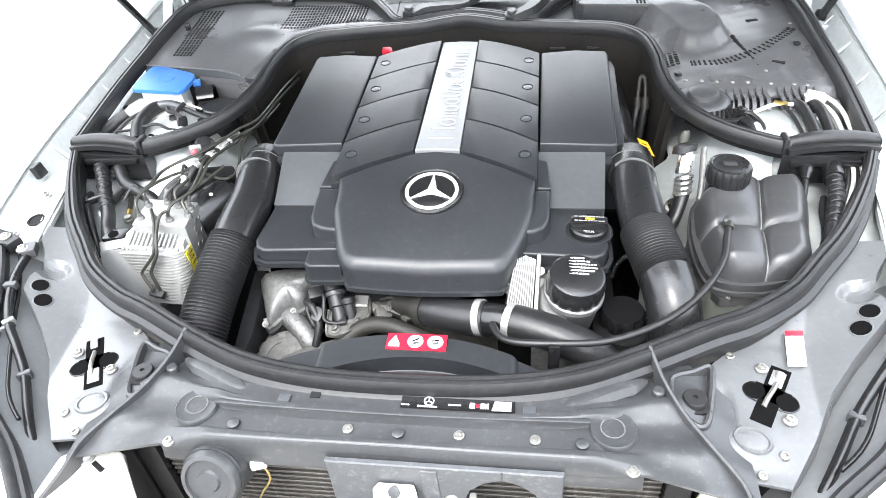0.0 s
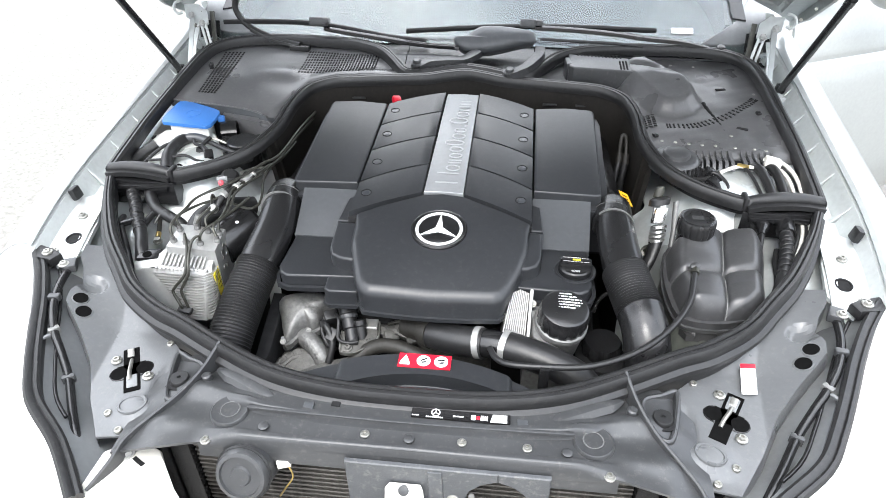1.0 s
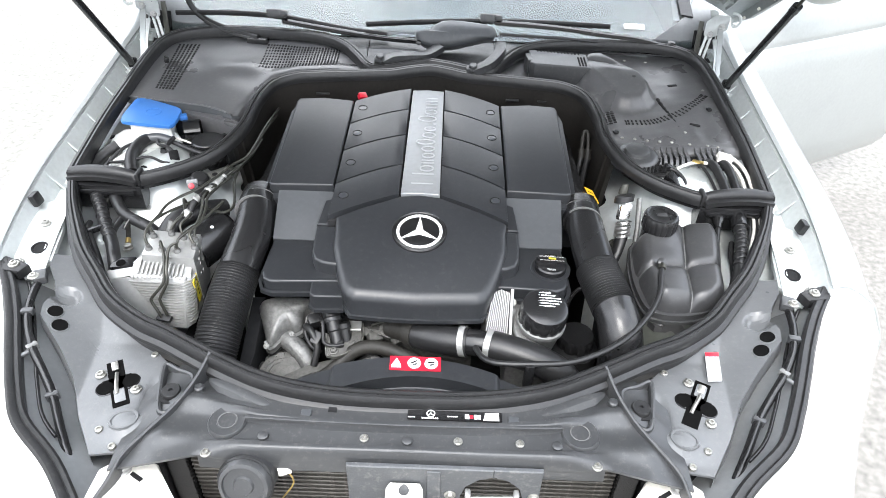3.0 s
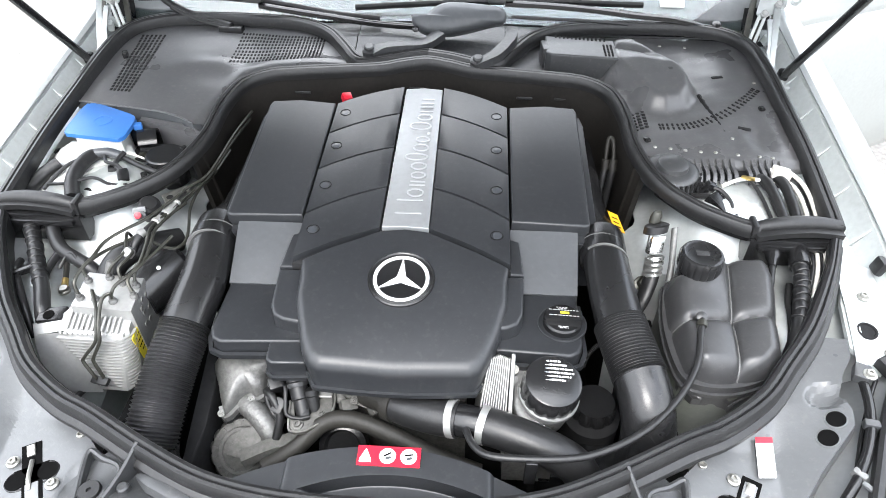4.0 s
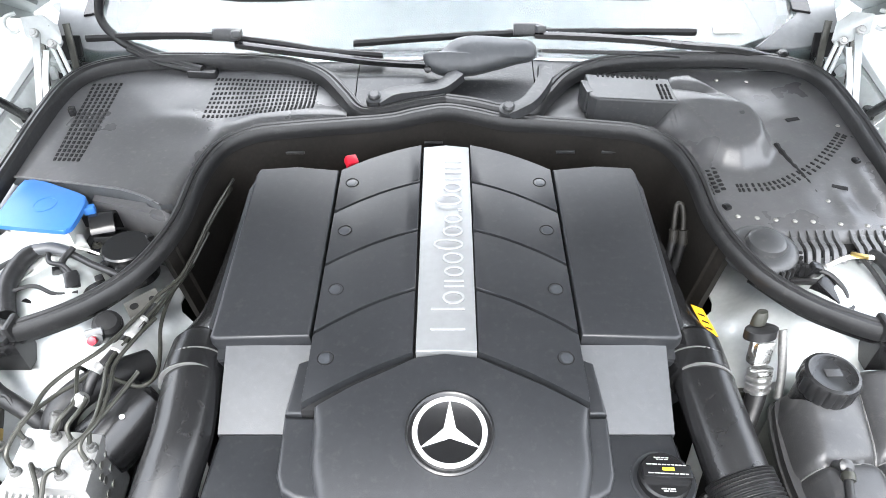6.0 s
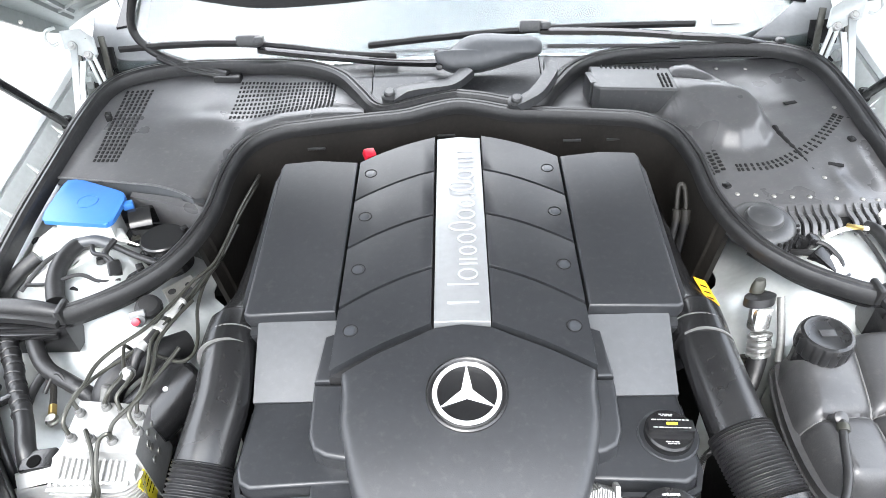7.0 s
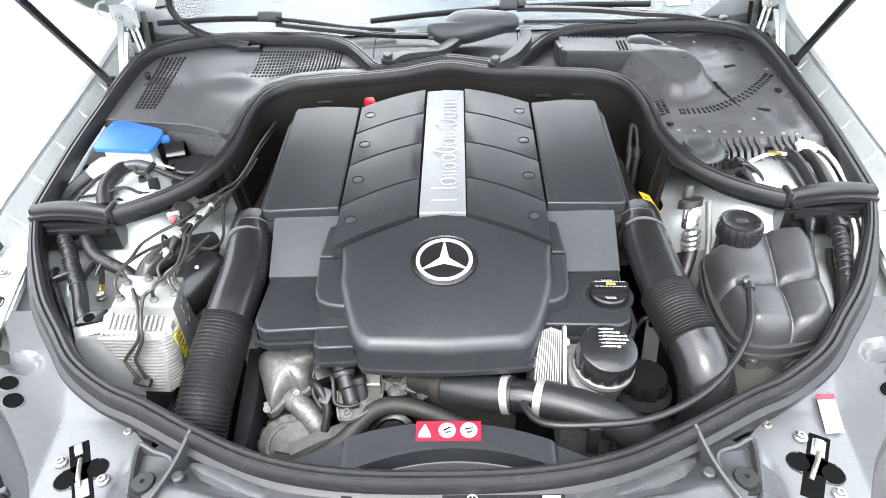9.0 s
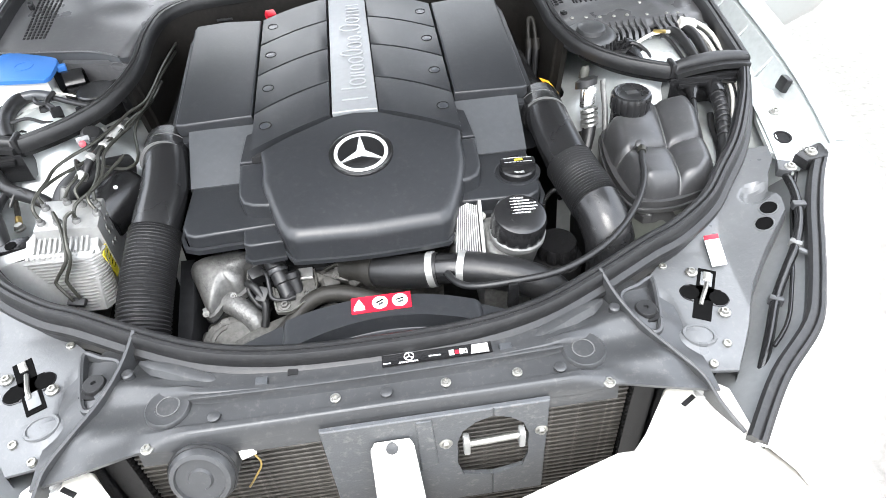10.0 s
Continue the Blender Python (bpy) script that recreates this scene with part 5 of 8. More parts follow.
part("shroud_wall", slab([(-0.30, -0.05), (0.30, -0.05), (0.30, -0.10), (-0.30, -0.10)], 0.755, 0.40, 0.004), BLACK, shroud)
red = thing("warning_label", (0.010, -0.03, 0.829), "red warning label with three white symbols", "label")
part("label_base", sheet(lambda u, v: (-0.0275 + 0.0750 * u, -0.0175 - 0.0250 * v, 0.8305 - 0.0014 * v), 2, 2, 0.0015), RED, red)
for i, x in enumerate((-0.0175, 0.0085, 0.0335)):
    if i == 0:
        tri = bmesh.new()
        slab([(x - 0.007, -0.0385), (x + 0.007, -0.0385), (x + 0.0065, -0.0345), (x, -0.0215), (x - 0.0065, -0.0345)], 0.8314, 0.8290, 0, bm=tri)
        part("symbol", tri, WHITE, red)
    else:
        part("symbol", lathe([(0.0098, -0.001), (0.0098, 0.0006)], (x, -0.0300, 0.8302), (0, -0.05, 1), 28), WHITE, red)
        part("symbol_mark", box((0.010, 0.0020, 0.0005), pose(x, -0.0285, 0.8313, 3, 0, 50 - 20 * i), 0), BLACK, red)
        part("symbol_mark", box((0.007, 0.0030, 0.0005), pose(x + 0.001, -0.0330, 0.8312, 3, 0, 20), 0), COVERGREY, red)

# ---- thermostat, alternator and metal bits at the engine's front ----
tstat = thing("intake_housing", (-0.22, 0.10, 0.66), "grey cast aluminium housing at the engine front", "housing")
hb = bmesh.new()
HOUSE = [(-0.266, 0.150), (-0.258, 0.114), (-0.249, 0.092), (-0.240, 0.080), (-0.226, 0.094), (-0.213, 0.108), (-0.201, 0.104), (-0.189, 0.113), (-0.187, 0.132), (-0.174, 0.146), (-0.194, 0.162)]
hc = V3((-0.222, 0.124, 0))
hring = spline([(x, y, 0) for x, y in HOUSE], 4, True)
levels = [(1.0, -0.08), (1.0, -0.006), (0.97, 0.001), (0.86, 0.009), (0.66, 0.015), (0.40, 0.019), (0.15, 0.020)]
prev = None
for k, dz in levels:
    row = []
    for q in hring:
        w_ = hc + (q - hc) * k
        row.append(hb.verts.new((w_.x, w_.y, 0.735 + 0.45 * (w_.y - 0.07) + dz)))
    if prev:
        for i in range(len(row)):
            hb.faces.new((prev[i - 1], prev[i], row[i], row[i - 1]))
    else:
        hb.faces.new(row[::-1])
    prev = row
hb.faces.new(prev)
part("housing_body", hb, CAST, tstat)
edge_ = spline([(x, y - 0.003, 0.731 + 0.45 * (y - 0.07)) for x, y in HOUSE[2:10]], 4)
part("flange", sweep(edge_, [(-0.005, -0.012), (-0.005, -0.002), (0.004, -0.002), (0.004, -0.012)]), CAST, tstat)
part("gasket", sweep([p - V3((0, 0.001, 0.013)) for p in edge_], [(-0.005, -0.002), (-0.005, 0.001), (0.004, 0.001), (0.004, -0.002)]), DARK, tstat)
for p in ((-0.246, 0.078, 0.738), (-0.182, 0.128, 0.756), (-0.207, 0.099, 0.746)):
    bolt("housing_bolt", p, 0.0036, tstat, CAST, (0.1, -0.6, 0.8))
part("heat_sleeve", tube([(-0.224, 0.106, 0.730), (-0.208, 0.094, 0.731), (-0.193, 0.082, 0.727), (-0.178, 0.068, 0.715), (-0.168, 0.056, 0.69)], 0.0160, 18, 14, scales=lambda f: 1 + 0.022 * math.sin(120 * f)), CAST, tstat, "silver heat-shield sleeve")
bits = thing("solenoid_valve", (-0.14, 0.09, 0.70), "black solenoid valve with wiring beside a steel bracket", "valve")
VA = (-0.28, 0.72, 0.64)
part("valve_body", lathe([(0.0105, -0.045), (0.0105, -0.020), (0.0125, -0.018), (0.0125, 0.004), (0.0145, 0.006), (0.0145, 0.016), (0.012, 0.020), (0.001, 0.021)], (-0.134, 0.098, 0.785), VA, 24), BELLOWS, bits)
part("valve_ring", lathe([(0.0142, -0.003), (0.0150, -0.001), (0.0150, 0.003), (0.0142, 0.004)], (-0.1345, 0.0985, 0.7855), VA, 24), GREYPL, bits)
part("valve_body", lathe([(0.0085, -0.030), (0.0085, 0.006), (0.0105, 0.008), (0.0105, 0.016), (0.001, 0.018)], (-0.112, 0.084, 0.772), (-0.2, 0.55, 0.8), 20), BELLOWS, bits)
part("valve_plug", box((0.022, 0.018, 0.024), pose(-0.166, 0.104, 0.776, 20, 0, 25), 0.003), BELLOWS, bits)
part("valve_plug", box((0.016, 0.022, 0.018), pose(-0.160, 0.082, 0.757, 30, 10, -20), 0.003), BELLOWS, bits)
part("valve_plug", box((0.012, 0.016, 0.022), pose(-0.119, 0.066, 0.758, 15, 0, 10), 0.003), BELLOWS, bits)
part("plug_clip", box((0.004, 0.010, 0.010), pose(-0.151, 0.093, 0.782, 20, 0, 15), 0.001), WHITEPL, bits)
part("valve_wire", tube([(-0.162, 0.108, 0.782), (-0.150, 0.092, 0.788), (-0.147, 0.076, 0.778), (-0.143, 0.060, 0.770), (-0.126, 0.056, 0.768), (-0.112, 0.060, 0.768)], 0.0028, 10), RUBBER, bits)
part("valve_wire", tube([(-0.182, 0.100, 0.766), (-0.170, 0.088, 0.768), (-0.158, 0.070, 0.750), (-0.163, 0.050, 0.725)], 0.0060, 12), RUBBER, bits)
part("valve_wire", tube([(-0.176, 0.112, 0.772), (-0.182, 0.096, 0.758), (-0.170, 0.078, 0.742), (-0.152, 0.066, 0.742)], 0.0036, 10), RUBBER, bits)
plate_o = [(-0.110, 0.108), (-0.086, 0.108), (-0.0835, 0.070), (-0.112, 0.042), (-0.131, 0.039), (-0.139, 0.046), (-0.144, 0.084), (-0.139, 0.085), (-0.134, 0.060), (-0.116, 0.060), (-0.108, 0.070)]
part("steel_bracket", slab(plate_o[::-1], lambda x, y: 0.766 + 0.12 * (y - 0.08), lambda x, y: 0.7625 + 0.12 * (y - 0.08), 0.001, 1), DIRTY, bits)
part("bracket_edge", sweep(spline([(x, y, 0.767 + 0.12 * (y - 0.08)) for x, y in plate_o[1:7]], 4), [(-0.0012, -0.004), (-0.0012, 0.001), (0.0012, 0.001), (0.0012, -0.004)]), STEEL, bits)
# paler plate added to paint the bright glint on the bracket's upper end
part("bracket_glint", slab([(-0.109, 0.109), (-0.087, 0.109), (-0.087, 0.090), (-0.109, 0.090)][::-1], lambda x, y: 0.7715 + 0.12 * (y - 0.08), lambda x, y: 0.768 + 0.12 * (y - 0.08), 0.0008, 1), ALU, bits)
bolt("bracket_bolt", (-0.127, 0.050, 0.763), 0.0055, bits, DIRTY, (0, -0.2, 1))
bolt("bracket_bolt", (-0.098, 0.066, 0.765), 0.0040, bits, DIRTY, (0, -0.2, 1))
alt = thing("alternator", (-0.22, 0.04, 0.60), "dirty ribbed alternator below the intake housing", "alternator")
AA = V3((0.10, -0.62, 0.78))
part("casing", lathe([(0.036, -0.06), (0.047, -0.050), (0.049, -0.030), (0.049, -0.004), (0.044, 0.004), (0.030, 0.008), (0.018, 0.012), (0.001, 0.012)], (-0.216, 0.052, 0.688), AA, 96, ribs=16, depth=0.0045), DIRTY, alt)
part("end_ring", lathe([(0.026, 0.004), (0.028, 0.011), (0.033, 0.011), (0.035, 0.004)], (-0.216, 0.052, 0.688), AA, 36, ring=True), DIRTY, alt)
m_ = pose(-0.203, 0.050, 0.706, 30, -8, 18)
part("end_frame", slab([(-0.034, -0.004), (-0.006, 0.026), (0.014, 0.022), (0.020, -0.006), (0.012, -0.026), (-0.010, -0.018)], 0.008, -0.014, 0.003), DIRTY, alt).data.transform(m_)
turn_a = AA.to_track_quat("Z", "Y").to_matrix().to_4x4()
turn_a.translation = V3((-0.216, 0.052, 0.688))
for i in range(18):
    part("rib", box((0.0040, 0.016, 0.008), turn_a @ pose(0, 0, 0, 0, 0, 20 * i) @ pose(0, 0.0345, 0.0025), 0.001), DIRTY, alt)
part("end_boss", lathe([(0.010, -0.01), (0.010, 0.006), (0.007, 0.008), (0.001, 0.008)], m_ @ V3((0.016, -0.020, 0.006)), AA, 16), DIRTY, alt)
bolt("end_bolt", m_ @ V3((0.016, -0.020, 0.014)), 0.0040, alt, STEEL, AA)
part("belt_tensioner", sweep(spline([(-0.208, 0.026, 0.712), (-0.170, 0.042, 0.720), (-0.128, 0.056, 0.724)], 5), [(-0.011, -0.010), (-0.009, 0.004), (0.009, 0.004), (0.011, -0.010)]), DIRTY, alt)
belt = thing("drive_belt_pulley", (-0.07, 0.05, 0.66), "black belt pulley at the engine front", "pulley")
part("pulley", lathe([(0.030, -0.012), (0.034, -0.010), (0.031, 0), (0.034, 0.010), (0.026, 0.012), (0.022, 0.006), (0.001, 0.006)], (-0.072, 0.060, 0.700), (0, -0.75, 0.65), 36), BLACK, belt)
lower = thing("coolant_pipe", (-0.03, 0.05, 0.70), "grubby black coolant pipe across the engine front", "pipe")
part("pipe", tube([(-0.170, 0.012, 0.715), (-0.130, 0.030, 0.735), (-0.095, 0.058, 0.755), (-0.055, 0.062, 0.762), (0.0, 0.048, 0.752), (0.06, 0.030, 0.735), (0.12, 0.020, 0.715)], 0.012, 14), DUSTRUB, lower)
mani = thing("timing_cover", (0, 0.11, 0.60), "dirty cast engine front with bosses and bolts", "casting")
part("casting", slab([(-0.12, 0.135), (0.10, 0.135), (0.10, 0.095), (0.02, 0.088), (-0.05, 0.095), (-0.12, 0.10)], lambda x, y: 0.770 + 0.012 * math.sin(60 * x), 0.55, 0.008), DIRTY, mani)
for x, y, z, a, w in ((-0.064, 0.086, 0.766, 25, 0.024), (-0.046, 0.092, 0.772, -15, 0.026), (-0.024, 0.082, 0.768, 40, 0.022), (-0.012, 0.094, 0.774, 10, 0.018), (-0.078, 0.098, 0.764, -30, 0.020)):
    part("cast_lug", box((w, w * 0.7, w * 0.8), pose(x, y, z - 0.006, 30, 12, a), 0.004, 2), DIRTY, mani)
for p in ((-0.054, 0.083, 0.776), (-0.018, 0.090, 0.782), (-0.030, 0.100, 0.780)):
    bolt("cover_bolt", p, 0.0038, mani, DIRTY, (0, -0.5, 0.8))
part("thin_pipe", tube([(-0.070, 0.104, 0.770), (-0.045, 0.098, 0.784), (-0.022, 0.088, 0.784), (-0.008, 0.078, 0.770)], 0.0030, 10), PIPE, mani)
steer = thing("steering_fluid_cap", (0.278, 0.11, 0.70), "black fluted power steering reservoir cap", "cap")
part("cap", lathe([(0.030, -0.012), (0.032, -0.010), (0.032, 0.006), (0.028, 0.012), (0.001, 0.012)], (0.278, 0.112, 0.748), n=72, ribs=9, depth=0.004), BLACK, steer)
part("reservoir", lathe([(0.040, -0.10), (0.040, -0.02), (0.030, -0.012)], (0.278, 0.112, 0.748), n=28), DARK, steer)
part("battery_edge", slab([(0.20, 0.075), (0.32, 0.075), (0.32, 0.02), (0.20, 0.02)], 0.712, 0.55, 0.004), BLACK, steer)

# ---- brake unit ----
abs_u = thing("brake_control_unit", (-0.42, 0.16, 0.70), "finned aluminium brake hydraulic unit with pipe unions on top", "brake unit")
tb = slab([(-0.462, 0.226), (-0.370, 0.218), (-0.3615, 0.152), (-0.456, 0.158)][::-1], lambda x, y: 0.862, 0.77, 0.002)
part("valve_block", tb, ALU, abs_u)
eb = slab([(-0.469, 0.180), (-0.369, 0.166), (-0.367, 0.140), (-0.378, 0.130), (-0.470, 0.134), (-0.506, 0.124), (-0.520, 0.146), (-0.476, 0.152)][::-1], lambda x, y: 0.846 - 0.28 * max(0, 0.165 - y) - 0.10 * max(0, -0.47 - x), 0.758, 0.003, 2,
          taper=[(-0.469, 0.180), (-0.367, 0.160), (-0.364, 0.108), (-0.376, 0.094), (-0.470, 0.098), (-0.506, 0.100), (-0.520, 0.146), (-0.476, 0.152)][::-1])
part("control_box", eb, ALU, abs_u)
for i in range(16):
    f_ = i / 15
    z = 0.829 - 0.065 * f_
    yf = 0.1295 - 0.028 * f_
    pts = spline([(-0.474 + 0.062 * f_, yf - 0.0005, z), (-0.430 + 0.03 * f_, yf - 0.002, z), (-0.388, yf - 0.003, z), (-0.373, yf + 0.002, z), (-0.366 + 0.002 * f_, yf + 0.012, z), (-0.366, yf + 0.020, z)], 5)
    part("fin", sweep(pts, [(-0.004, -0.0012), (-0.004, 0.0012), (0.0030, 0.0008), (0.0030, -0.0008)]), ALU, abs_u)
for i in range(11):
    x = -0.460 + 0.0078 * i
    part("top_fin", box((0.0036, 0.036, 0.006), pose(x, 0.151 - 0.06 * (x + 0.42), 0.8435, 15.5, 0, 4), 0.001), ALU, abs_u)
for i in range(13):
    x = -0.468 + 0.0078 * i
    part("fin_tooth", box((0.0045, 0.006, 0.005), pose(x, 0.1325, 0.8345, 15, 0, 0), 0.0012), ALU, abs_u)
part("speckled_plate", sheet(lambda u, v: (-0.500 + 0.030 * u + 0.055 * u * v, 0.1205 + 0.0085 * u * (1 - v) - 0.026 * v, 0.822 + 0.003 * u - 0.070 * v), 4, 4, 0.003), ALU, abs_u)
UNIONS = [(-0.452, 0.206), (-0.424, 0.214), (-0.400, 0.204), (-0.379, 0.200), (-0.448, 0.172), (-0.425, 0.170), (-0.399, 0.168), (-0.374, 0.180)]
for x, y in UNIONS:
    part("pipe_union", lathe([(0.0058, -0.002), (0.0058, 0.005), (0.0048, 0.0065), (0.0036, 0.0065), (0.0036, 0.012), (0.002, 0.012)], (x, y, 0.861), n=12), CAST, abs_u)
part("yellow_label", box((0.0015, 0.026, 0.050), pose(-0.3640, 0.148, 0.804, 8, 0, 3), 0), YELLOW, abs_u, "yellow label")
for i in range(4):
    part("print_bar", box((0.0006, 0.016 - 0.004 * (i % 2), 0.0012), pose(-0.3630, 0.146 + 0.001 * i, 0.820 - 0.009 * i, 8, 0, 3), 0), BLACK, abs_u)
for i, (y, z) in enumerate(((0.205, 0.842), (0.190, 0.846), (0.200, 0.822), (0.182, 0.828), (0.190, 0.806), (0.175, 0.812), (0.180, 0.838))):
    part("port_plug", lathe([(0.0045, -0.004), (0.0045, 0.0012), (0.002, 0.0014)], (-0.3675 + 0.13 * (0.2 - y), y, z), (1, 0.13, 0), 12), STEEL, abs_u)
part("relay", box((0.040, 0.026, 0.030), pose(-0.494, 0.160, 0.828, 0, 0, 8), 0.003), BLACK, abs_u)
# black disc on the relay's top paints the hole's inner shade
part("sensor_hole", lathe([(0.008, 0), (0.008, 0.001), (0.006, 0.0014)], (-0.496, 0.156, 0.8435), n=16), HOLE, abs_u)
for o in abs_u.children:
    if "union" not in o.name:
        for v in o.data.vertices:
            v.co.x = -0.46 + 0.94 * (v.co.x + 0.46)
part("motor", lathe([(0.036, -0.04), (0.038, -0.035), (0.038, 0.035), (0.032, 0.042), (0.001, 0.042)], (-0.376, 0.254, 0.824), (0.5, 0.8, 0.1), 28), BLACK, abs_u)

part("white_dot", lathe([(0.003, 0), (0.003, 0.001), (0.001, 0.0012)], (-0.3625, 0.240, 0.8618), (0.3, -0.3, 1), 12), WHITE, abs_u)
lines = thing("brake_lines", (-0.38, 0.3, 0.80), "bundle of thin dark brake pipes along the bay side", "pipes")
def brake_pipe(*pts):
    part("brake_pipe", tube(pts, 0.0025, 8, 5), PIPE, lines)


brake_pipe((-0.448, 0.172, 0.872), (-0.452, 0.180, 0.886), (-0.449, 0.200, 0.893), (-0.441, 0.222, 0.897), (-0.437, 0.250, 0.899), (-0.422, 0.275, 0.900), (-0.396, 0.307, 0.900), (-0.374, 0.359, 0.898), (-0.362, 0.396, 0.896), (-0.347, 0.430, 0.892), (-0.343, 0.480, 0.890), (-0.340, 0.560, 0.890), (-0.330, 0.650, 0.890))
brake_pipe((-0.452, 0.206, 0.872), (-0.456, 0.213, 0.884), (-0.444, 0.232, 0.888), (-0.428, 0.254, 0.888), (-0.413, 0.270, 0.887), (-0.395, 0.300, 0.886), (-0.372, 0.345, 0.885), (-0.360, 0.395, 0.882), (-0.350, 0.450, 0.878), (-0.346, 0.550, 0.876), (-0.335, 0.645, 0.876))
brake_pipe((-0.379, 0.200, 0.872), (-0.378, 0.210, 0.885), (-0.375, 0.225, 0.890), (-0.380, 0.258, 0.891), (-0.387, 0.293, 0.892), (-0.377, 0.329, 0.892), (-0.366, 0.370, 0.889), (-0.360, 0.410, 0.882), (-0.352, 0.460, 0.870), (-0.348, 0.550, 0.865))
brake_pipe((-0.399, 0.168, 0.872), (-0.394, 0.180, 0.884), (-0.372, 0.215, 0.888), (-0.373, 0.256, 0.890), (-0.380, 0.292, 0.890), (-0.371, 0.328, 0.890), (-0.359, 0.366, 0.886))
brake_pipe((-0.400, 0.204, 0.872), (-0.404, 0.213, 0.884), (-0.397, 0.229, 0.888), (-0.395, 0.243, 0.888), (-0.404, 0.252, 0.886))
brake_pipe((-0.374, 0.180, 0.872), (-0.381, 0.190, 0.884), (-0.376, 0.210, 0.888), (-0.367, 0.233, 0.887), (-0.355, 0.270, 0.887), (-0.350, 0.282, 0.889))
brake_pipe((-0.395, 0.289, 0.872), (-0.357, 0.277, 0.868), (-0.342, 0.285, 0.868), (-0.339, 0.300, 0.870), (-0.344, 0.325, 0.872), (-0.356, 0.368, 0.874), (-0.357, 0.419, 0.876), (-0.349, 0.480, 0.870))
brake_pipe((-0.424, 0.214, 0.872), (-0.416, 0.222, 0.884), (-0.407, 0.244, 0.888), (-0.416, 0.270, 0.888), (-0.424, 0.291, 0.884), (-0.424, 0.300, 0.865))
brake_pipe((-0.425, 0.170, 0.872), (-0.424, 0.170, 0.881), (-0.414, 0.150, 0.868), (-0.409, 0.128, 0.853), (-0.411, 0.116, 0.836), (-0.430, 0.107, 0.814), (-0.432, 0.104, 0.806), (-0.421, 0.097, 0.785), (-0.418, 0.095, 0.770))
brake_pipe((-0.397, 0.166, 0.872), (-0.398, 0.166, 0.881), (-0.408, 0.158, 0.874), (-0.405, 0.128, 0.855), (-0.404, 0.116, 0.838), (-0.417, 0.108, 0.814), (-0.418, 0.105, 0.806), (-0.411, 0.099, 0.785), (-0.409, 0.097, 0.770))
part("pipe_grommet", box((0.026, 0.012, 0.008), pose(-0.415, 0.096, 0.777, 20, 0, -12), 0.003), RUBBER, lines)
# pressure hose with its bright unions
part("pressure_hose", tube([(-0.408, 0.262, 0.872), (-0.402, 0.280, 0.884), (-0.391, 0.300, 0.888), (-0.383, 0.325, 0.888), (-0.372, 0.360, 0.887), (-0.372, 0.392, 0.878)], 0.0065, 14), RUBBER, lines)
part("pipe_connector", lathe([(0.0066, -0.016), (0.0078, -0.014), (0.0078, -0.002), (0.0070, 0.000), (0.0070, 0.012), (0.0080, 0.013), (0.0080, 0.017), (0.006, 0.018)], (-0.376, 0.346, 0.8885), (0.20, 0.95, 0), 18), ALU, lines)
part("pipe_connector", lathe([(0.0066, -0.008), (0.0086, -0.006), (0.0086, -0.001), (0.0072, 0.001), (0.0072, 0.007), (0.006, 0.008)], (-0.3845, 0.316, 0.8885), (0.26, 0.93, 0), 16), ALU, lines)
part("pipe_connector", lathe([(0.005, -0.007), (0.0078, -0.005), (0.0078, 0.003), (0.005, 0.006)], (-0.399, 0.288, 0.887), (0.4, 0.8, 0), 14), ALU, lines)
part("pipe_connector", lathe([(0.005, -0.008), (0.0085, -0.006), (0.0085, 0.002), (0.006, 0.006)], (-0.403, 0.248, 0.884), (0.5, 0.5, 0.5), 14), ALU, lines)
part("pipe_connector", lathe([(0.0065, -0.010), (0.0065, 0.008), (0.004, 0.010)], (-0.430, 0.232, 0.868), (0.2, 0.5, 0.8), 14), CAST, lines)
part("heater_hose", tube([(-0.372, 0.335, 0.835), (-0.400, 0.304, 0.850), (-0.424, 0.284, 0.853), (-0.442, 0.262, 0.846), (-0.448, 0.242, 0.828), (-0.448, 0.234, 0.780)], 0.0190, 20), RUBBER, lines)
part("spare_hose", tube([(-0.352, 0.282, 0.852), (-0.340, 0.272, 0.846), (-0.331, 0.258, 0.834), (-0.334, 0.240, 0.810)], 0.0070, 12), RUBBER, lines)
pl_o = [(-0.421, 0.408), (-0.388, 0.438), (-0.369, 0.412), (-0.401, 0.380)]
part("pipe_plate", slab(pl_o[::-1], 0.868, 0.864, 0.0012, 1), STEEL, lines, "grey steel mounting plate with holes")
for x, y, r in ((-0.404, 0.402, 0.0055), (-0.385, 0.416, 0.0045)):
    part("plate_hole", lathe([(r, -0.001), (r, 0.0010), (r * 0.5, 0.0011)], (x, y, 0.868), n=16), DARK, lines)
part("red_cap", lathe([(0.0052, 0), (0.0052, 0.006), (0.001, 0.007)], (-0.422, 0.330, 0.886), (0.2, -0.7, 0.6), 14), RED, lines)
part("cap_collar", lathe([(0.0075, -0.008), (0.0085, -0.006), (0.0085, 0.001), (0.006, 0.002)], (-0.4215, 0.334, 0.883), (0.2, -0.7, 0.6), 16), GREYPL, lines)
part("collar_clip", box((0.020, 0.006, 0.010), pose(-0.424, 0.340, 0.889, -30, 0, 20), 0.002), COWL, lines)
part("dark_boot", lathe([(0.017, -0.02), (0.018, 0.002), (0.0165, 0.004), (0.0165, 0.008), (0.012, 0.013), (0.001, 0.014)], (-0.418, 0.360, 0.880), (0.3, -0.3, 1), 18), RUBBER, lines)

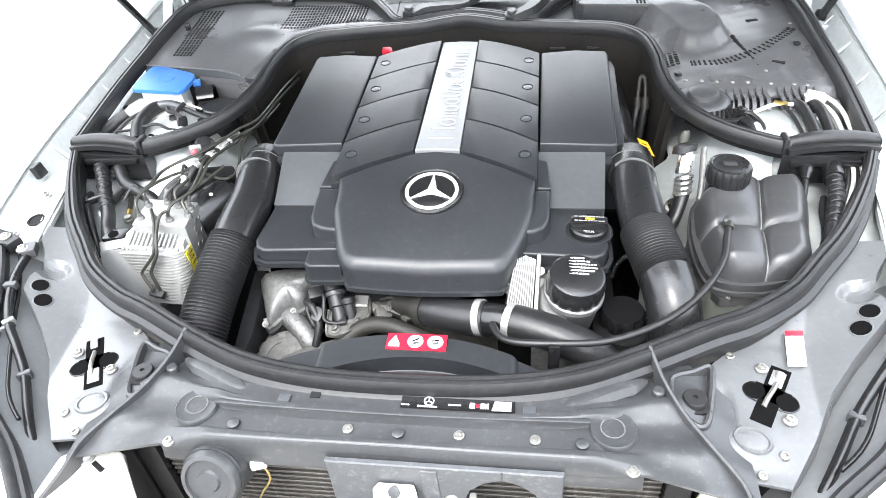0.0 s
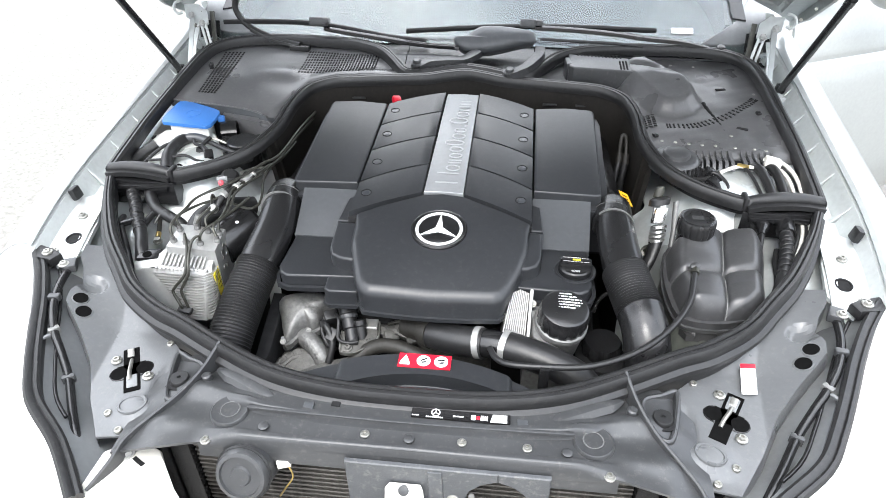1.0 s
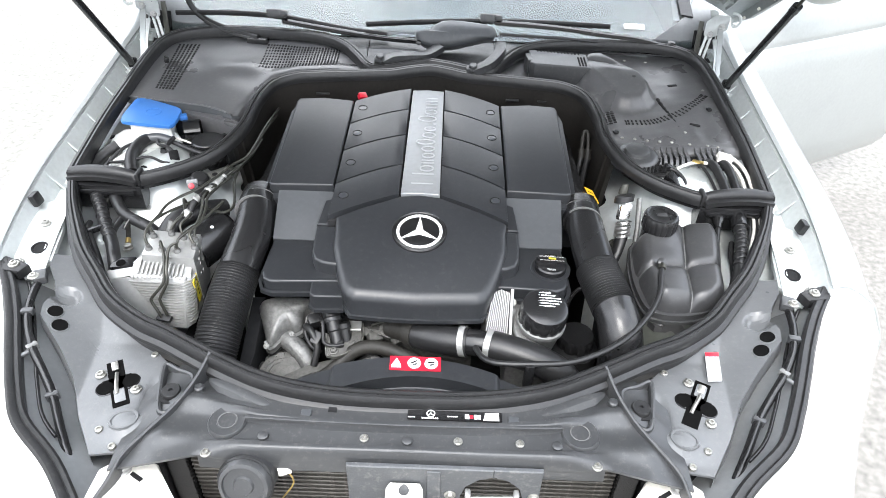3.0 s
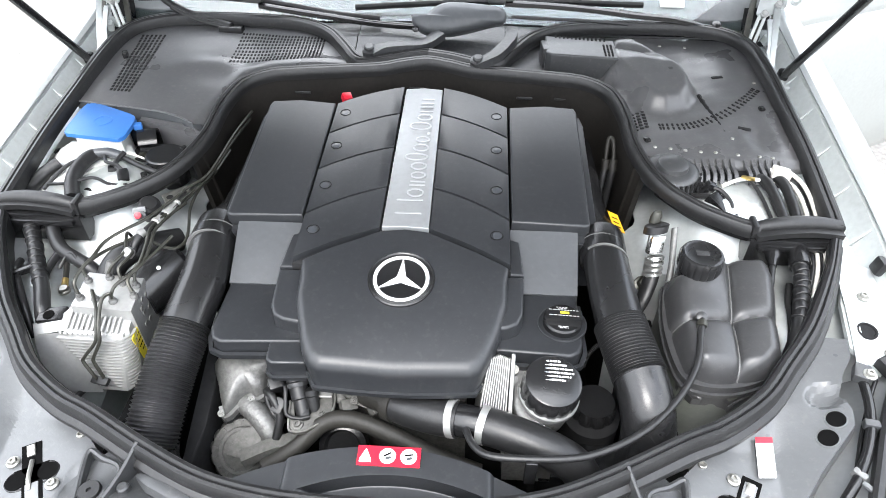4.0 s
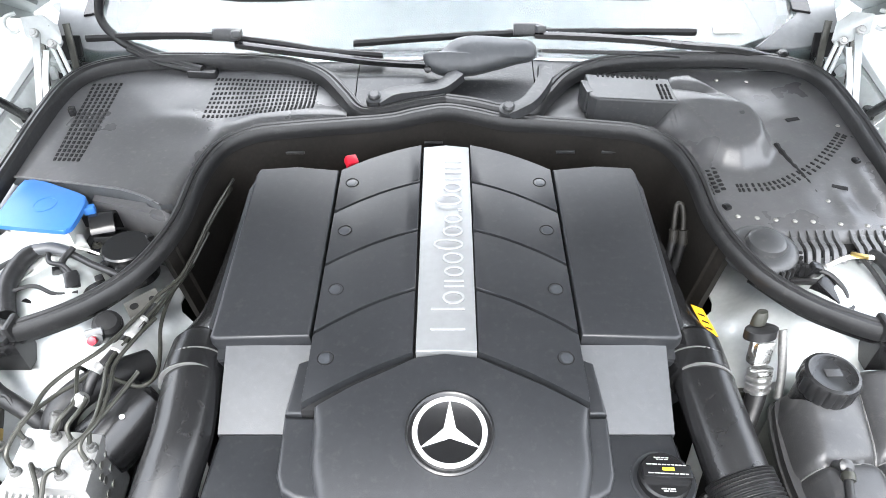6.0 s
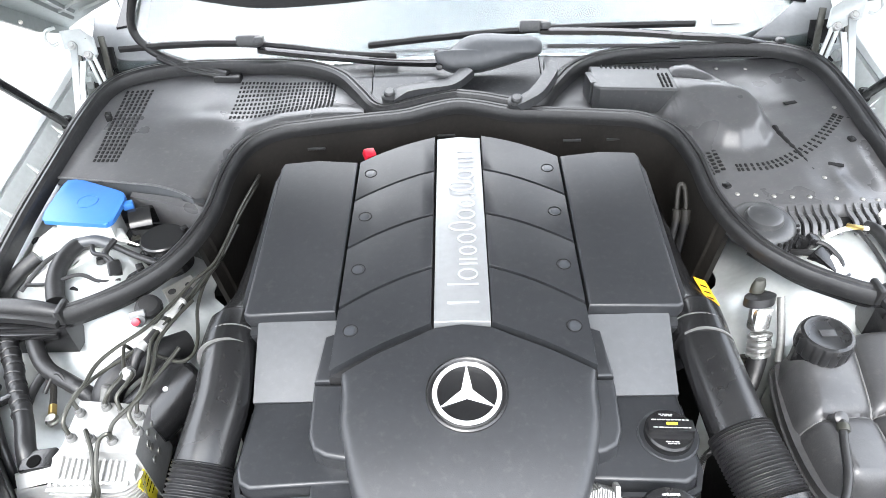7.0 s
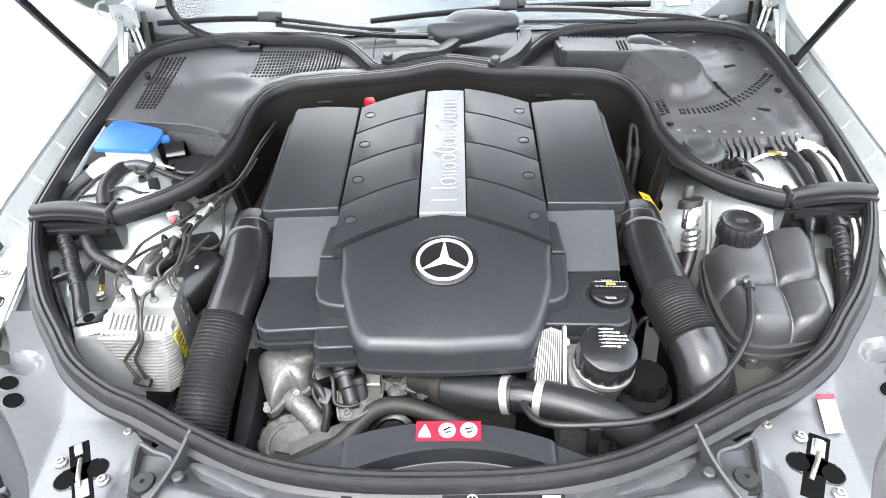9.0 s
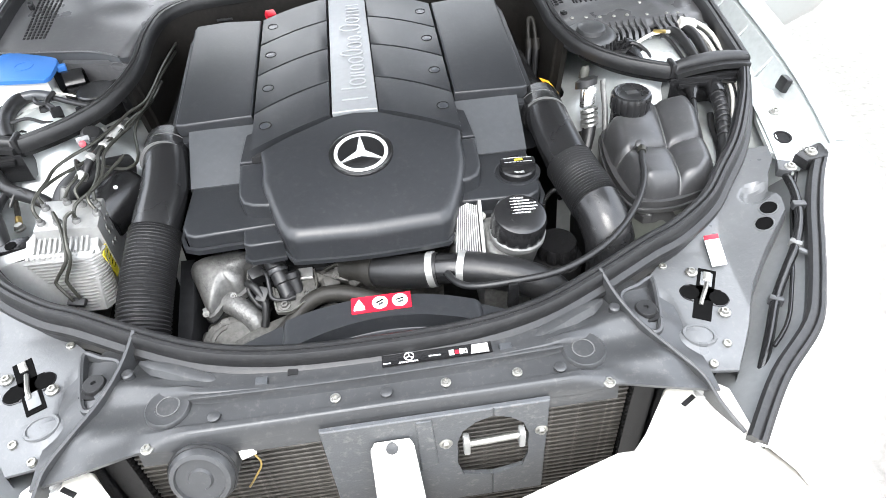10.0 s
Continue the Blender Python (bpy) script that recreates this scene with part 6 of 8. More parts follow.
lowh = thing("lower_hoses", (-0.40, 0.05, 0.68), "black hoses and clips low beside the intake bellows", "hoses")
part("hose", tube([(-0.470, 0.070, 0.735), (-0.440, 0.048, 0.745), (-0.405, 0.040, 0.748), (-0.375, 0.030, 0.735), (-0.355, 0.012, 0.70)], 0.009, 12), RUBBER, lowh)
part("hose", tube([(-0.430, 0.080, 0.725), (-0.400, 0.058, 0.735), (-0.372, 0.052, 0.728), (-0.360, 0.030, 0.70)], 0.006, 12), BLACK, lowh)
part("hose", tube([(-0.455, 0.110, 0.74), (-0.450, 0.078, 0.755), (-0.430, 0.060, 0.752), (-0.424, 0.040, 0.735)], 0.0045, 10), RUBBER, lowh)
part("hose_clip", box((0.022, 0.014, 0.020), pose(-0.405, 0.040, 0.748, 0, 0, 15), 0.003), PLATE, lowh)

# ---- corner boxes where the seals meet, and wiring ----
def corner_box(s):
    ob = thing("cable_box", (s * 0.585, 0.33, 0.84), "black cable pass-through box with a padded rubber roll on top", "box", "cable boxes")
    roll = [(s * 0.522, 0.340, seal_z(0.34) + 0.010), (s * 0.560, 0.345, seal_z(0.34) + 0.014), (s * 0.61, 0.350, seal_z(0.34) + 0.014), (s * 0.652, 0.350, seal_z(0.34) + 0.010)]
    part("rubber_roll", tube([V3(p) - V3((0, 0, 0.003)) for p in roll], 0.0105, 18, 6, scales=lambda f: 0.80 + 0.28 * math.sin(math.pi * f)), RUBBER, ob)
    part("roll_lip", sweep([V3(p) - V3((0, 0.013, 0.008)) for p in spline(roll, 4)], [(-0.006, -0.006), (-0.006, 0.003), (0.008, 0.003), (0.008, -0.006)]), RUBBER, ob)
    part("box_face", slab(mirror([(0.516, 0.355), (0.516, 0.325), (0.640, 0.325), (0.648, 0.355)], s), 0.884, 0.835, 0.004), BLACK, ob)
    part("roll_end", box((0.009, 0.028, 0.025), pose(s * 0.520, 0.342, seal_z(0.34) + 0.006, 0, 0, 0), 0.005), RUBBER, ob)
    part("box_rib", box((0.10, 0.006, 0.010), pose(s * 0.578, 0.322, 0.872), 0.002), BLACK, ob)
    return ob


for s in (-1, 1):
    corner_box(s)
loom = thing("wiring_loom", (-0.57, 0.25, 0.78), "thick taped black wiring loom below the cable box", "wiring", "wiring looms")
left_run = [(-0.612, 0.345, 0.862), (-0.598, 0.318, 0.862), (-0.579, 0.288, 0.856), (-0.556, 0.248, 0.850), (-0.531, 0.209, 0.845), (-0.512, 0.170, 0.838), (-0.505, 0.140, 0.800)]
part("loom_tube", tube(left_run, 0.0110, 16), BELLOWS, loom)
part("loom_tube", tube([(-0.576, 0.340, 0.860), (-0.560, 0.312, 0.856), (-0.537, 0.286, 0.849), (-0.504, 0.268, 0.845), (-0.482, 0.257, 0.842), (-0.464, 0.250, 0.825)], 0.0105, 16), RUBBER, loom)
part("loom_tube", tube([(-0.540, 0.282, 0.846), (-0.544, 0.250, 0.842), (-0.536, 0.215, 0.838), (-0.520, 0.185, 0.825), (-0.512, 0.165, 0.800)], 0.0060, 12), RUBBER, loom)
part("loom_tube", tube([(-0.592, 0.262, 0.845), (-0.584, 0.238, 0.850), (-0.562, 0.205, 0.846), (-0.540, 0.172, 0.835), (-0.530, 0.150, 0.800)], 0.0055, 12), RUBBER, loom)
part("thin_lead", tube([(-0.500, 0.262, 0.852), (-0.512, 0.272, 0.856), (-0.522, 0.268, 0.850), (-0.530, 0.255, 0.838)], 0.0026, 8), RUBBER, loom)
run_s = spline(left_run, 3)
for i in range(1, 12):
    q = (run_s[i + 1] - run_s[i - 1]).normalized()
    part("tape_wrap", lathe([(0.0108, -0.007), (0.0114, -0.005), (0.0116, 0.006), (0.0108, 0.007)], run_s[i], q + V3((0.16 * (-1) ** i, 0, 0.15)), 16), BELLOWS, loom)
part("cable_tie", box((0.030, 0.008, 0.010), pose(-0.566, 0.232, 0.854, 0, 0, 35), 0.002), BLACK, loom)
part("ground_lug", lathe([(0.0085, 0), (0.0085, 0.003), (0.006, 0.004), (0.006, 0.009), (0.001, 0.009)], (-0.5165, 0.228, 0.816), n=12), STEEL, loom)
part("brass_ferrule", tube([(-0.5195, 0.236, 0.820), (-0.5235, 0.248, 0.822)], 0.0050, 12, 2), BRASS, loom)
part("earth_wire", tube([(-0.523, 0.247, 0.822), (-0.530, 0.266, 0.824), (-0.536, 0.285, 0.832)], 0.0042, 10), DUSTRUB, loom)
rloom = thing("wiring_loom", (0.58, 0.25, 0.78), "taped black looms and pale pipes beside the coolant tank", "wiring", "wiring looms")
run = [(0.594, 0.352, 0.862), (0.589, 0.318, 0.866), (0.583, 0.285, 0.862), (0.576, 0.255, 0.857), (0.564, 0.218, 0.851), (0.546, 0.172, 0.842), (0.530, 0.140, 0.800)]
part("loom_tube", tube(run, 0.0105, 16, scales=lambda f: 1.25 - 0.3 * ease(0.1, 0.4, f)), BELLOWS, rloom)
run_s = spline(run, 3)
for i in range(3, 14):
    q = (run_s[i + 1] - run_s[i - 1]).normalized()
    part("tape_wrap", lathe([(0.0104, -0.007), (0.0110, -0.005), (0.0112, 0.006), (0.0104, 0.007)], run_s[i], q + V3((0.16 * (-1) ** i, 0, 0.15)), 16), BELLOWS, rloom)
part("loom_sleeve", lathe([(0.0150, -0.020), (0.0155, -0.018), (0.0148, 0.014), (0.0135, 0.016)], (0.588, 0.312, 0.865), (0.15, 0.95, 0.1), 18), BLACK, rloom)
part("loom_boot", lathe([(0.0060, -0.022), (0.0070, -0.010), (0.0100, -0.004), (0.0108, 0.010), (0.0100, 0.014)], (0.552, 0.315, 0.862), (0.3, 0.95, 0.1), 18), BLACK, rloom)
part("loom_tube", tube([(0.550, 0.308, 0.861), (0.543, 0.285, 0.857), (0.534, 0.258, 0.852), (0.528, 0.240, 0.835)], 0.0048, 12), BELLOWS, rloom)
part("loom_tube", tube([(0.570, 0.275, 0.842), (0.560, 0.245, 0.838), (0.556, 0.215, 0.832), (0.548, 0.180, 0.820), (0.535, 0.150, 0.790)], 0.0050, 12), RUBBER, rloom)
for x in (0.6215, 0.6335):
    part("pale_pipe", tube([(x, 0.345, 0.862), (x - 0.002, 0.325, 0.864), (x - 0.014, 0.285, 0.862), (x - 0.038, 0.232, 0.856), (x - 0.056, 0.195, 0.835)], 0.0032, 10), WHITEPL, rloom)
    part("dark_pipe", tube([(x - 0.007, 0.345, 0.860), (x - 0.009, 0.325, 0.862), (x - 0.021, 0.285, 0.860), (x - 0.045, 0.232, 0.853), (x - 0.060, 0.195, 0.833)], 0.0030, 10), RUBBER, rloom)
part("loom_plug", box((0.016, 0.040, 0.018), pose(0.580, 0.214, 0.849, 8, 0, -22), 0.003), GREYPL, rloom)
part("plug_end", lathe([(0.007, -0.004), (0.008, 0.000), (0.008, 0.004), (0.005, 0.006)], (0.568, 0.190, 0.846), (0.4, 0.9, 0.1), 14), CAST, rloom)

# ---- washer filler and strut top, left rear pocket ----
wash = thing("washer_reservoir", (-0.57, 0.52, 0.84), "white washer bottle neck under a blue flip cap", "washer bottle")
capo = [(p.x, p.y) for p in spline([(-0.606, 0.602, 0), (-0.590, 0.599, 0), (-0.524, 0.570, 0), (-0.512, 0.562, 0), (-0.507, 0.548, 0), (-0.505, 0.502, 0), (-0.511, 0.491, 0), (-0.523, 0.490, 0), (-0.600, 0.500, 0), (-0.612, 0.504, 0), (-0.618, 0.520, 0), (-0.619, 0.590, 0), (-0.616, 0.600, 0)], 3, True)]
cp = part("blue_cap", slab(capo[::-1], lambda x, y: 0.924 + 0.02 * (y - 0.55), lambda x, y: 0.916, 0.003, 3), BLUE, wash, "bright blue flip cap")
ring2 = bmesh.new()
lathe([(0.016, 0), (0.016, 0.0008), (0.0145, 0.0008), (0.0145, 0)], (-0.562, 0.545, 0.9238), (0, -0.02, 1), 28, ring2, ring=True)
part("cap_symbol", ring2, BLUE, cp)
part("cap_tab", box((0.016, 0.012, 0.012), pose(-0.503, 0.545, 0.914, 0, 0, 20), 0.003), BLUE, cp)
part("neck", slab([(-0.600, 0.585), (-0.528, 0.556), (-0.512, 0.496), (-0.598, 0.506)][::-1], 0.9155, 0.86, 0.004), TRANSL, wash)
nk = [(-0.640, 0.500), (-0.622, 0.530), (-0.586, 0.517), (-0.548, 0.524), (-0.511, 0.520), (-0.498, 0.503), (-0.508, 0.484), (-0.530, 0.468), (-0.545, 0.446), (-0.565, 0.428), (-0.582, 0.404), (-0.604, 0.410), (-0.628, 0.436)]
part("bottle", slab(nk[::-1], lambda x, y: 0.896 - 0.10 * abs(x + 0.56) + 0.10 * (y - 0.5), 0.80, 0.007, 3), TRANSL, wash, "milky white plastic bottle")
part("bottle_screw", lathe([(0.007, 0), (0.007, 0.003), (0.001, 0.004)], (-0.637, 0.500, 0.885), n=14), BLACK, wash)
lp = thing("strut_top_wiring", (-0.50, 0.47, 0.86), "black cables and plug over the bright suspension tower", "wiring")
part("cable", tube([(-0.549, 0.372, 0.884), (-0.560, 0.400, 0.892), (-0.565, 0.428, 0.896), (-0.560, 0.458, 0.900), (-0.545, 0.474, 0.901), (-0.507, 0.471, 0.898), (-0.470, 0.454, 0.894), (-0.430, 0.438, 0.890)], 0.0105, 14, scales=lambda f: 1.15 - 0.7 * ease(0.45, 0.75, f)), RUBBER, lp)
part("cable", tube([(-0.625, 0.372, 0.872), (-0.640, 0.395, 0.875), (-0.628, 0.428, 0.885), (-0.606, 0.452, 0.895)], 0.012, 14), RUBBER, lp)
part("cable_sleeve", tube([(-0.556, 0.470, 0.903), (-0.530, 0.475, 0.904), (-0.505, 0.470, 0.900)], 0.0085, 12), COVERGREY, lp)
part("cable", tube([(-0.500, 0.475, 0.905), (-0.508, 0.452, 0.898), (-0.492, 0.436, 0.890)], 0.0045, 10), RUBBER, lp)
part("plug", box((0.018, 0.026, 0.020), pose(-0.487, 0.428, 0.886, 15, 0, 25), 0.003), BLACK, lp)
part("plug", box((0.060, 0.018, 0.010), pose(-0.474, 0.410, 0.876, 0, -8, 38), 0.003), BLACK, lp)
part("tower_nut", lathe([(0.030, -0.01), (0.030, 0.004), (0.022, 0.008), (0.012, 0.008), (0.012, 0.016), (0.001, 0.016)], (-0.520, 0.412, 0.868), n=24), INNER, lp)
for a in (30, 150, 270):
    bolt("tower_stud", (-0.520 + 0.045 * math.cos(radians(a)), 0.412 + 0.045 * math.sin(radians(a)), 0.864), 0.0055, lp, PIPE)
part("thin_wire", tube([(-0.605, 0.405, 0.885), (-0.565, 0.398, 0.894), (-0.530, 0.412, 0.896), (-0.500, 0.404, 0.890), (-0.475, 0.412, 0.884)], 0.0028, 8), RUBBER, lp)
part("thin_wire", tube([(-0.532, 0.470, 0.902), (-0.522, 0.450, 0.902), (-0.503, 0.446, 0.899), (-0.488, 0.434, 0.894)], 0.0032, 8), RUBBER, lp)
part("thin_wire", tube([(-0.508, 0.482, 0.899), (-0.490, 0.480, 0.898), (-0.468, 0.474, 0.894)], 0.0018, 8), WHITEPL, lp)
part("thin_wire", tube([(-0.560, 0.470, 0.898), (-0.585, 0.452, 0.896), (-0.600, 0.430, 0.890), (-0.615, 0.400, 0.878)], 0.0035, 8), RUBBER, lp)
part("bracket", slab([(-0.545, 0.400), (-0.500, 0.385), (-0.470, 0.398), (-0.472, 0.410), (-0.500, 0.398), (-0.540, 0.412)], 0.881, 0.872, 0.002), BLACK, lp)
part("clip", box((0.010, 0.010, 0.016), pose(-0.452, 0.430, 0.888, 20, 0, 30), 0.002), BLACK, lp)
part("clip", box((0.014, 0.008, 0.010), pose(-0.512, 0.444, 0.892, 0, 20, 30), 0.002), BLACK, lp)
fl = thing("filter_cap", (-0.43, 0.51, 0.84), "round black plastic cap beside the air filter tray", "cap")
part("cap", lathe([(0.031, -0.05), (0.0315, -0.004), (0.0325, -0.003), (0.0325, 0.004), (0.030, 0.0062), (0.001, 0.0062)], (-0.440, 0.492, 0.888), n=40), BLACK, fl)
part("cap_clip", box((0.018, 0.018, 0.030), pose(-0.434, 0.458, 0.872, 0, 0, 10), 0.003), BLACK, fl)
part("cap_clip", box((0.014, 0.010, 0.024), pose(-0.460, 0.466, 0.874, 0, 0, -25), 0.002), BLACK, fl)
part("cap_lug", box((0.010, 0.010, 0.010), pose(-0.412, 0.510, 0.892, 0, 0, 40), 0.002), BLACK, fl)
part("tray_hook", sweep(spline([(-0.490, 0.560, 0.870), (-0.490, 0.556, 0.898), (-0.487, 0.540, 0.908), (-0.480, 0.520, 0.898), (-0.478, 0.512, 0.878)], 5), [(-0.016, -0.002), (-0.016, 0.002), (0.016, 0.002), (0.016, -0.002)]), BLACK, fl)
part("foot", box((0.05, 0.05, 0.006), pose(-0.487, 0.520, 0.874), 0.002), BLACK, fl)
bolt("foot_bolt", (-0.490, 0.512, 0.877), 0.006, fl, PIPE)

# right rear pocket: tower, cables
rp = thing("strut_top_wiring", (0.55, 0.43, 0.86), "cables and brackets over the bright suspension tower", "wiring")
part("white_tube", tube([(0.505, 0.455, 0.888), (0.535, 0.462, 0.898), (0.565, 0.458, 0.900), (0.585, 0.450, 0.898)], 0.0034, 10), WHITEPL, rp)
part("white_tube", tube([(0.585, 0.480, 0.905), (0.612, 0.470, 0.908), (0.630, 0.440, 0.900), (0.636, 0.400, 0.885), (0.634, 0.360, 0.875)], 0.0034, 10), WHITEPL, rp)
part("white_tube", tube([(0.590, 0.462, 0.900), (0.610, 0.450, 0.900), (0.620, 0.420, 0.892), (0.622, 0.370, 0.876)], 0.0034, 10), WHITEPL, rp)
part("cable", tube([(0.560, 0.480, 0.890), (0.572, 0.455, 0.900), (0.580, 0.420, 0.892), (0.586, 0.370, 0.876)], 0.0085, 12), RUBBER, rp)
part("cable", tube([(0.583, 0.490, 0.890), (0.598, 0.455, 0.900), (0.604, 0.415, 0.890), (0.604, 0.370, 0.876)], 0.0085, 12), RUBBER, rp)
part("brass_link", box((0.022, 0.006, 0.006), pose(0.545, 0.460, 0.902, 0, 0, -18), 0.002), BRASS, rp)
part("plug", box((0.024, 0.038, 0.022), pose(0.490, 0.412, 0.882, 20, 0, 40), 0.004), BLACK, rp)
part("plug", box((0.016, 0.014, 0.030), pose(0.478, 0.440, 0.890, 0, 20, 0), 0.003), BLACK, rp)
part("tower_nut", lathe([(0.030, -0.01), (0.030, 0.004), (0.022, 0.008), (0.012, 0.008), (0.012, 0.016), (0.001, 0.016)], (0.548, 0.430, 0.868), n=24), INNER, rp)
part("white_block", box((0.030, 0.022, 0.016), pose(0.600, 0.472, 0.905, 0, 10, -10), 0.004), WHITEPL, rp)

for a in (60, 180, 300):
    bolt("tower_stud", (0.548 + 0.045 * math.cos(radians(a)), 0.430 + 0.045 * math.sin(radians(a)), 0.866), 0.0055, rp, PIPE)
part("thin_wire", tube([(0.468, 0.455, 0.892), (0.478, 0.440, 0.898), (0.496, 0.428, 0.897), (0.508, 0.405, 0.888), (0.500, 0.385, 0.876)], 0.0035, 8), RUBBER, rp)
part("thin_wire", tube([(0.452, 0.432, 0.884), (0.470, 0.424, 0.890), (0.486, 0.420, 0.890)], 0.0045, 8), RUBBER, rp)
part("thin_wire", tube([(0.545, 0.475, 0.895), (0.550, 0.455, 0.898), (0.560, 0.425, 0.890), (0.568, 0.380, 0.876)], 0.0030, 8), RUBBER, rp)
part("clamp", lathe([(0.010, -0.008), (0.011, 0), (0.010, 0.008)], (0.463, 0.446, 0.888), (0.4, -0.6, 0.3), 14), BLACK, rp)
part("plug", box((0.030, 0.016, 0.012), pose(0.500, 0.392, 0.876, 10, 0, -35), 0.003), BLACK, rp)

# ---- air conditioning fittings ----
ac = thing("refrigerant_valve", (0.375, 0.31, 0.80), "bright refrigerant pipe fitting with a black collar", "pipe fitting")
axis = (0.02, 0.10, 1)
part("valve_tip", lathe([(0.010, 0.012), (0.010, 0.024), (0.007, 0.034), (0.001, 0.035)], (0.364, 0.352, 0.888), (-0.25, 0.3, 1), 16), PIPE, ac)
part("collar", lathe([(0.012, -0.004), (0.021, -0.002), (0.021, 0.012), (0.014, 0.016)], (0.369, 0.342, 0.886), (-0.25, 0.5, 1), 24), RUBBER, ac)
part("fitting", box((0.025, 0.026, 0.038), pose(0.378, 0.326, 0.866, -30, -12, 0), 0.006), FITTING, ac)
part("neck", lathe([(0.013, -0.012), (0.013, 0.012)], (0.374, 0.335, 0.876), (-0.2, 0.6, 0.8), 6), FITTING, ac)
sl = bmesh.new()
for i in range(4):
    lathe([(0.013, -0.0045), (0.0165, -0.002), (0.0165, 0.003), (0.013, 0.0048)], (0.384 + 0.0022 * i, 0.305 - 0.006 * i, 0.847 - 0.008 * i), (-0.2, 0.5, 0.85), 22, sl)
part("crimp_sleeve", sl, FITTING, ac)
part("ac_hose", tube([(0.391, 0.286, 0.822), (0.392, 0.268, 0.80), (0.388, 0.245, 0.77), (0.380, 0.22, 0.70)], 0.0135, 16), RUBBER, ac)
part("ac_pipe", tube([(0.407, 0.352, 0.888), (0.412, 0.328, 0.868), (0.420, 0.302, 0.842), (0.428, 0.280, 0.812)], 0.0055, 12), CAST, ac)
bolt("pipe_bolt", (0.394, 0.300, 0.785), 0.010, ac, PIPE, (0, -0.6, 0.8))
for o in ac.children:
    o.data.transform(Matrix.Translation((0.3825, 0.332, 0.872)) @ Matrix.Scale(0.78, 4) @ Matrix.Translation((-0.375, -0.332, -0.872)))
    for v in o.data.vertices:
        v.co.x += 0.40 * (v.co.z - 0.883)
ho = thing("refrigerant_pipe", (0.34, 0.56, 0.80), "bent metal refrigerant pipe with hose fittings", "pipe fitting")
part("bend", tube([(0.330, 0.545, 0.855), (0.332, 0.562, 0.882), (0.336, 0.575, 0.898), (0.344, 0.572, 0.898), (0.347, 0.556, 0.880), (0.347, 0.540, 0.855)], 0.0052, 12), DUSTRUB, ho)
part("sleeve", lathe([(0.009, -0.012), (0.009, 0.012)], (0.330, 0.540, 0.850), (0.0, 0.45, 0.9), 14), DUSTRUB, ho)
part("sleeve", lathe([(0.010, -0.014), (0.010, 0.014)], (0.347, 0.536, 0.850), (0, 0.45, 0.9), 14), DUSTRUB, ho)
part("hose", tube([(0.347, 0.532, 0.842), (0.342, 0.52, 0.80), (0.336, 0.51, 0.72)], 0.0085, 12), BELLOWS, ho)
part("hose", tube([(0.330, 0.536, 0.842), (0.324, 0.52, 0.80), (0.318, 0.51, 0.72)], 0.0075, 12), BELLOWS, ho)

for o in ho.children:
    o.data.transform(Matrix.Translation((0.338, 0.575, 0.896)) @ Matrix.Scale(0.76, 4) @ Matrix.Translation((-0.338, -0.575, -0.896)))

# ---- cowl trays ----
trayl = thing("air_filter_tray", (-0.42, 0.72, 0.86), "grey plastic cabin filter cover with two slotted vents", "cowl cover")
YF_L = [(-0.648, 0.614), (-0.60, 0.607), (-0.474, 0.584), (-0.43, 0.566), (-0.398, 0.545), (-0.375, 0.580), (-0.355, 0.655), (-0.30, 0.702), (-0.16, 0.722)]
YR_L = [(-0.648, 0.80), (-0.635, 0.84), (-0.60, 0.876), (-0.53, 0.892), (-0.31, 0.888), (-0.24, 0.866), (-0.20, 0.835), (-0.16, 0.785)]


BROW = [(-0.412, 0.50), (-0.398, 0.590), (-0.378, 0.660), (-0.350, 0.708), (-0.305, 0.738), (-0.24, 0.748), (-0.10, 0.748), (-0.10, 0.50)]


def tray_l_z(x, y):
    z = 0.922 + 0.115 * (y - 0.6)
    z += 0.008 * bump2(x, y, -0.43, 0.745, 0.06, 0.035) + 0.0008 * math.sin(50 * x + 20 * y) * math.sin(43 * y - 18 * x)
    # the surface steps down in front of the wide vent
    d = poly_depth(x, y, BROW)
    z -= 0.024 * ease(-0.004, 0.026, d)
    z += 0.004 * math.exp(-((d + 0.012) / 0.016) ** 2) * ease(-0.40, -0.34, x)
    return z


def tray_l(u, v):
    x = -0.648 + 0.488 * u
    a, b = lerp_rows(YF_L, x)[0], lerp_rows(YR_L, x)[0]
    y = a + (b - a) * v
    return (x, y, tray_l_z(x, y))


part("tray_skin", sheet(tray_l, 90, 56, 0.004), TRAY, trayl, sharp=75)
part("front_face", sheet(lambda u, v: (-0.645 + 0.255 * u, lerp_rows(YF_L, -0.645 + 0.255 * u)[0] - 0.006 * v, tray_l_z(-0.645 + 0.255 * u, 0.6) - 0.002 - 0.075 * v), 20, 4, 0.003), COVERGREY, trayl)
part("front_edge", sweep([V3((x, lerp_rows(YF_L, x)[0] - 0.001, tray_l_z(x, 0.59) + 0.002)) for x in [-0.645 + 0.0128 * i for i in range(20)]], disc(0.0018, 8)), TRAY, trayl)
part("front_step", slab([(-0.514, 0.586), (-0.430, 0.566), (-0.425, 0.555), (-0.400, 0.550), (-0.397, 0.542), (-0.378, 0.538), (-0.380, 0.528), (-0.402, 0.534), (-0.430, 0.548), (-0.512, 0.570)][::-1], 0.910, 0.80, 0.002), TRAY, trayl)
slot_me = {}


def slot_mesh(key, size, material):
    if key not in slot_me:
        b_ = box(size, None, min(size) * 0.3, 1)
        me = bpy.data.meshes.new(key)
        b_.to_mesh(me)
        b_.free()
        me.materials.append(material)
        slot_me[key] = me
    return slot_me[key]


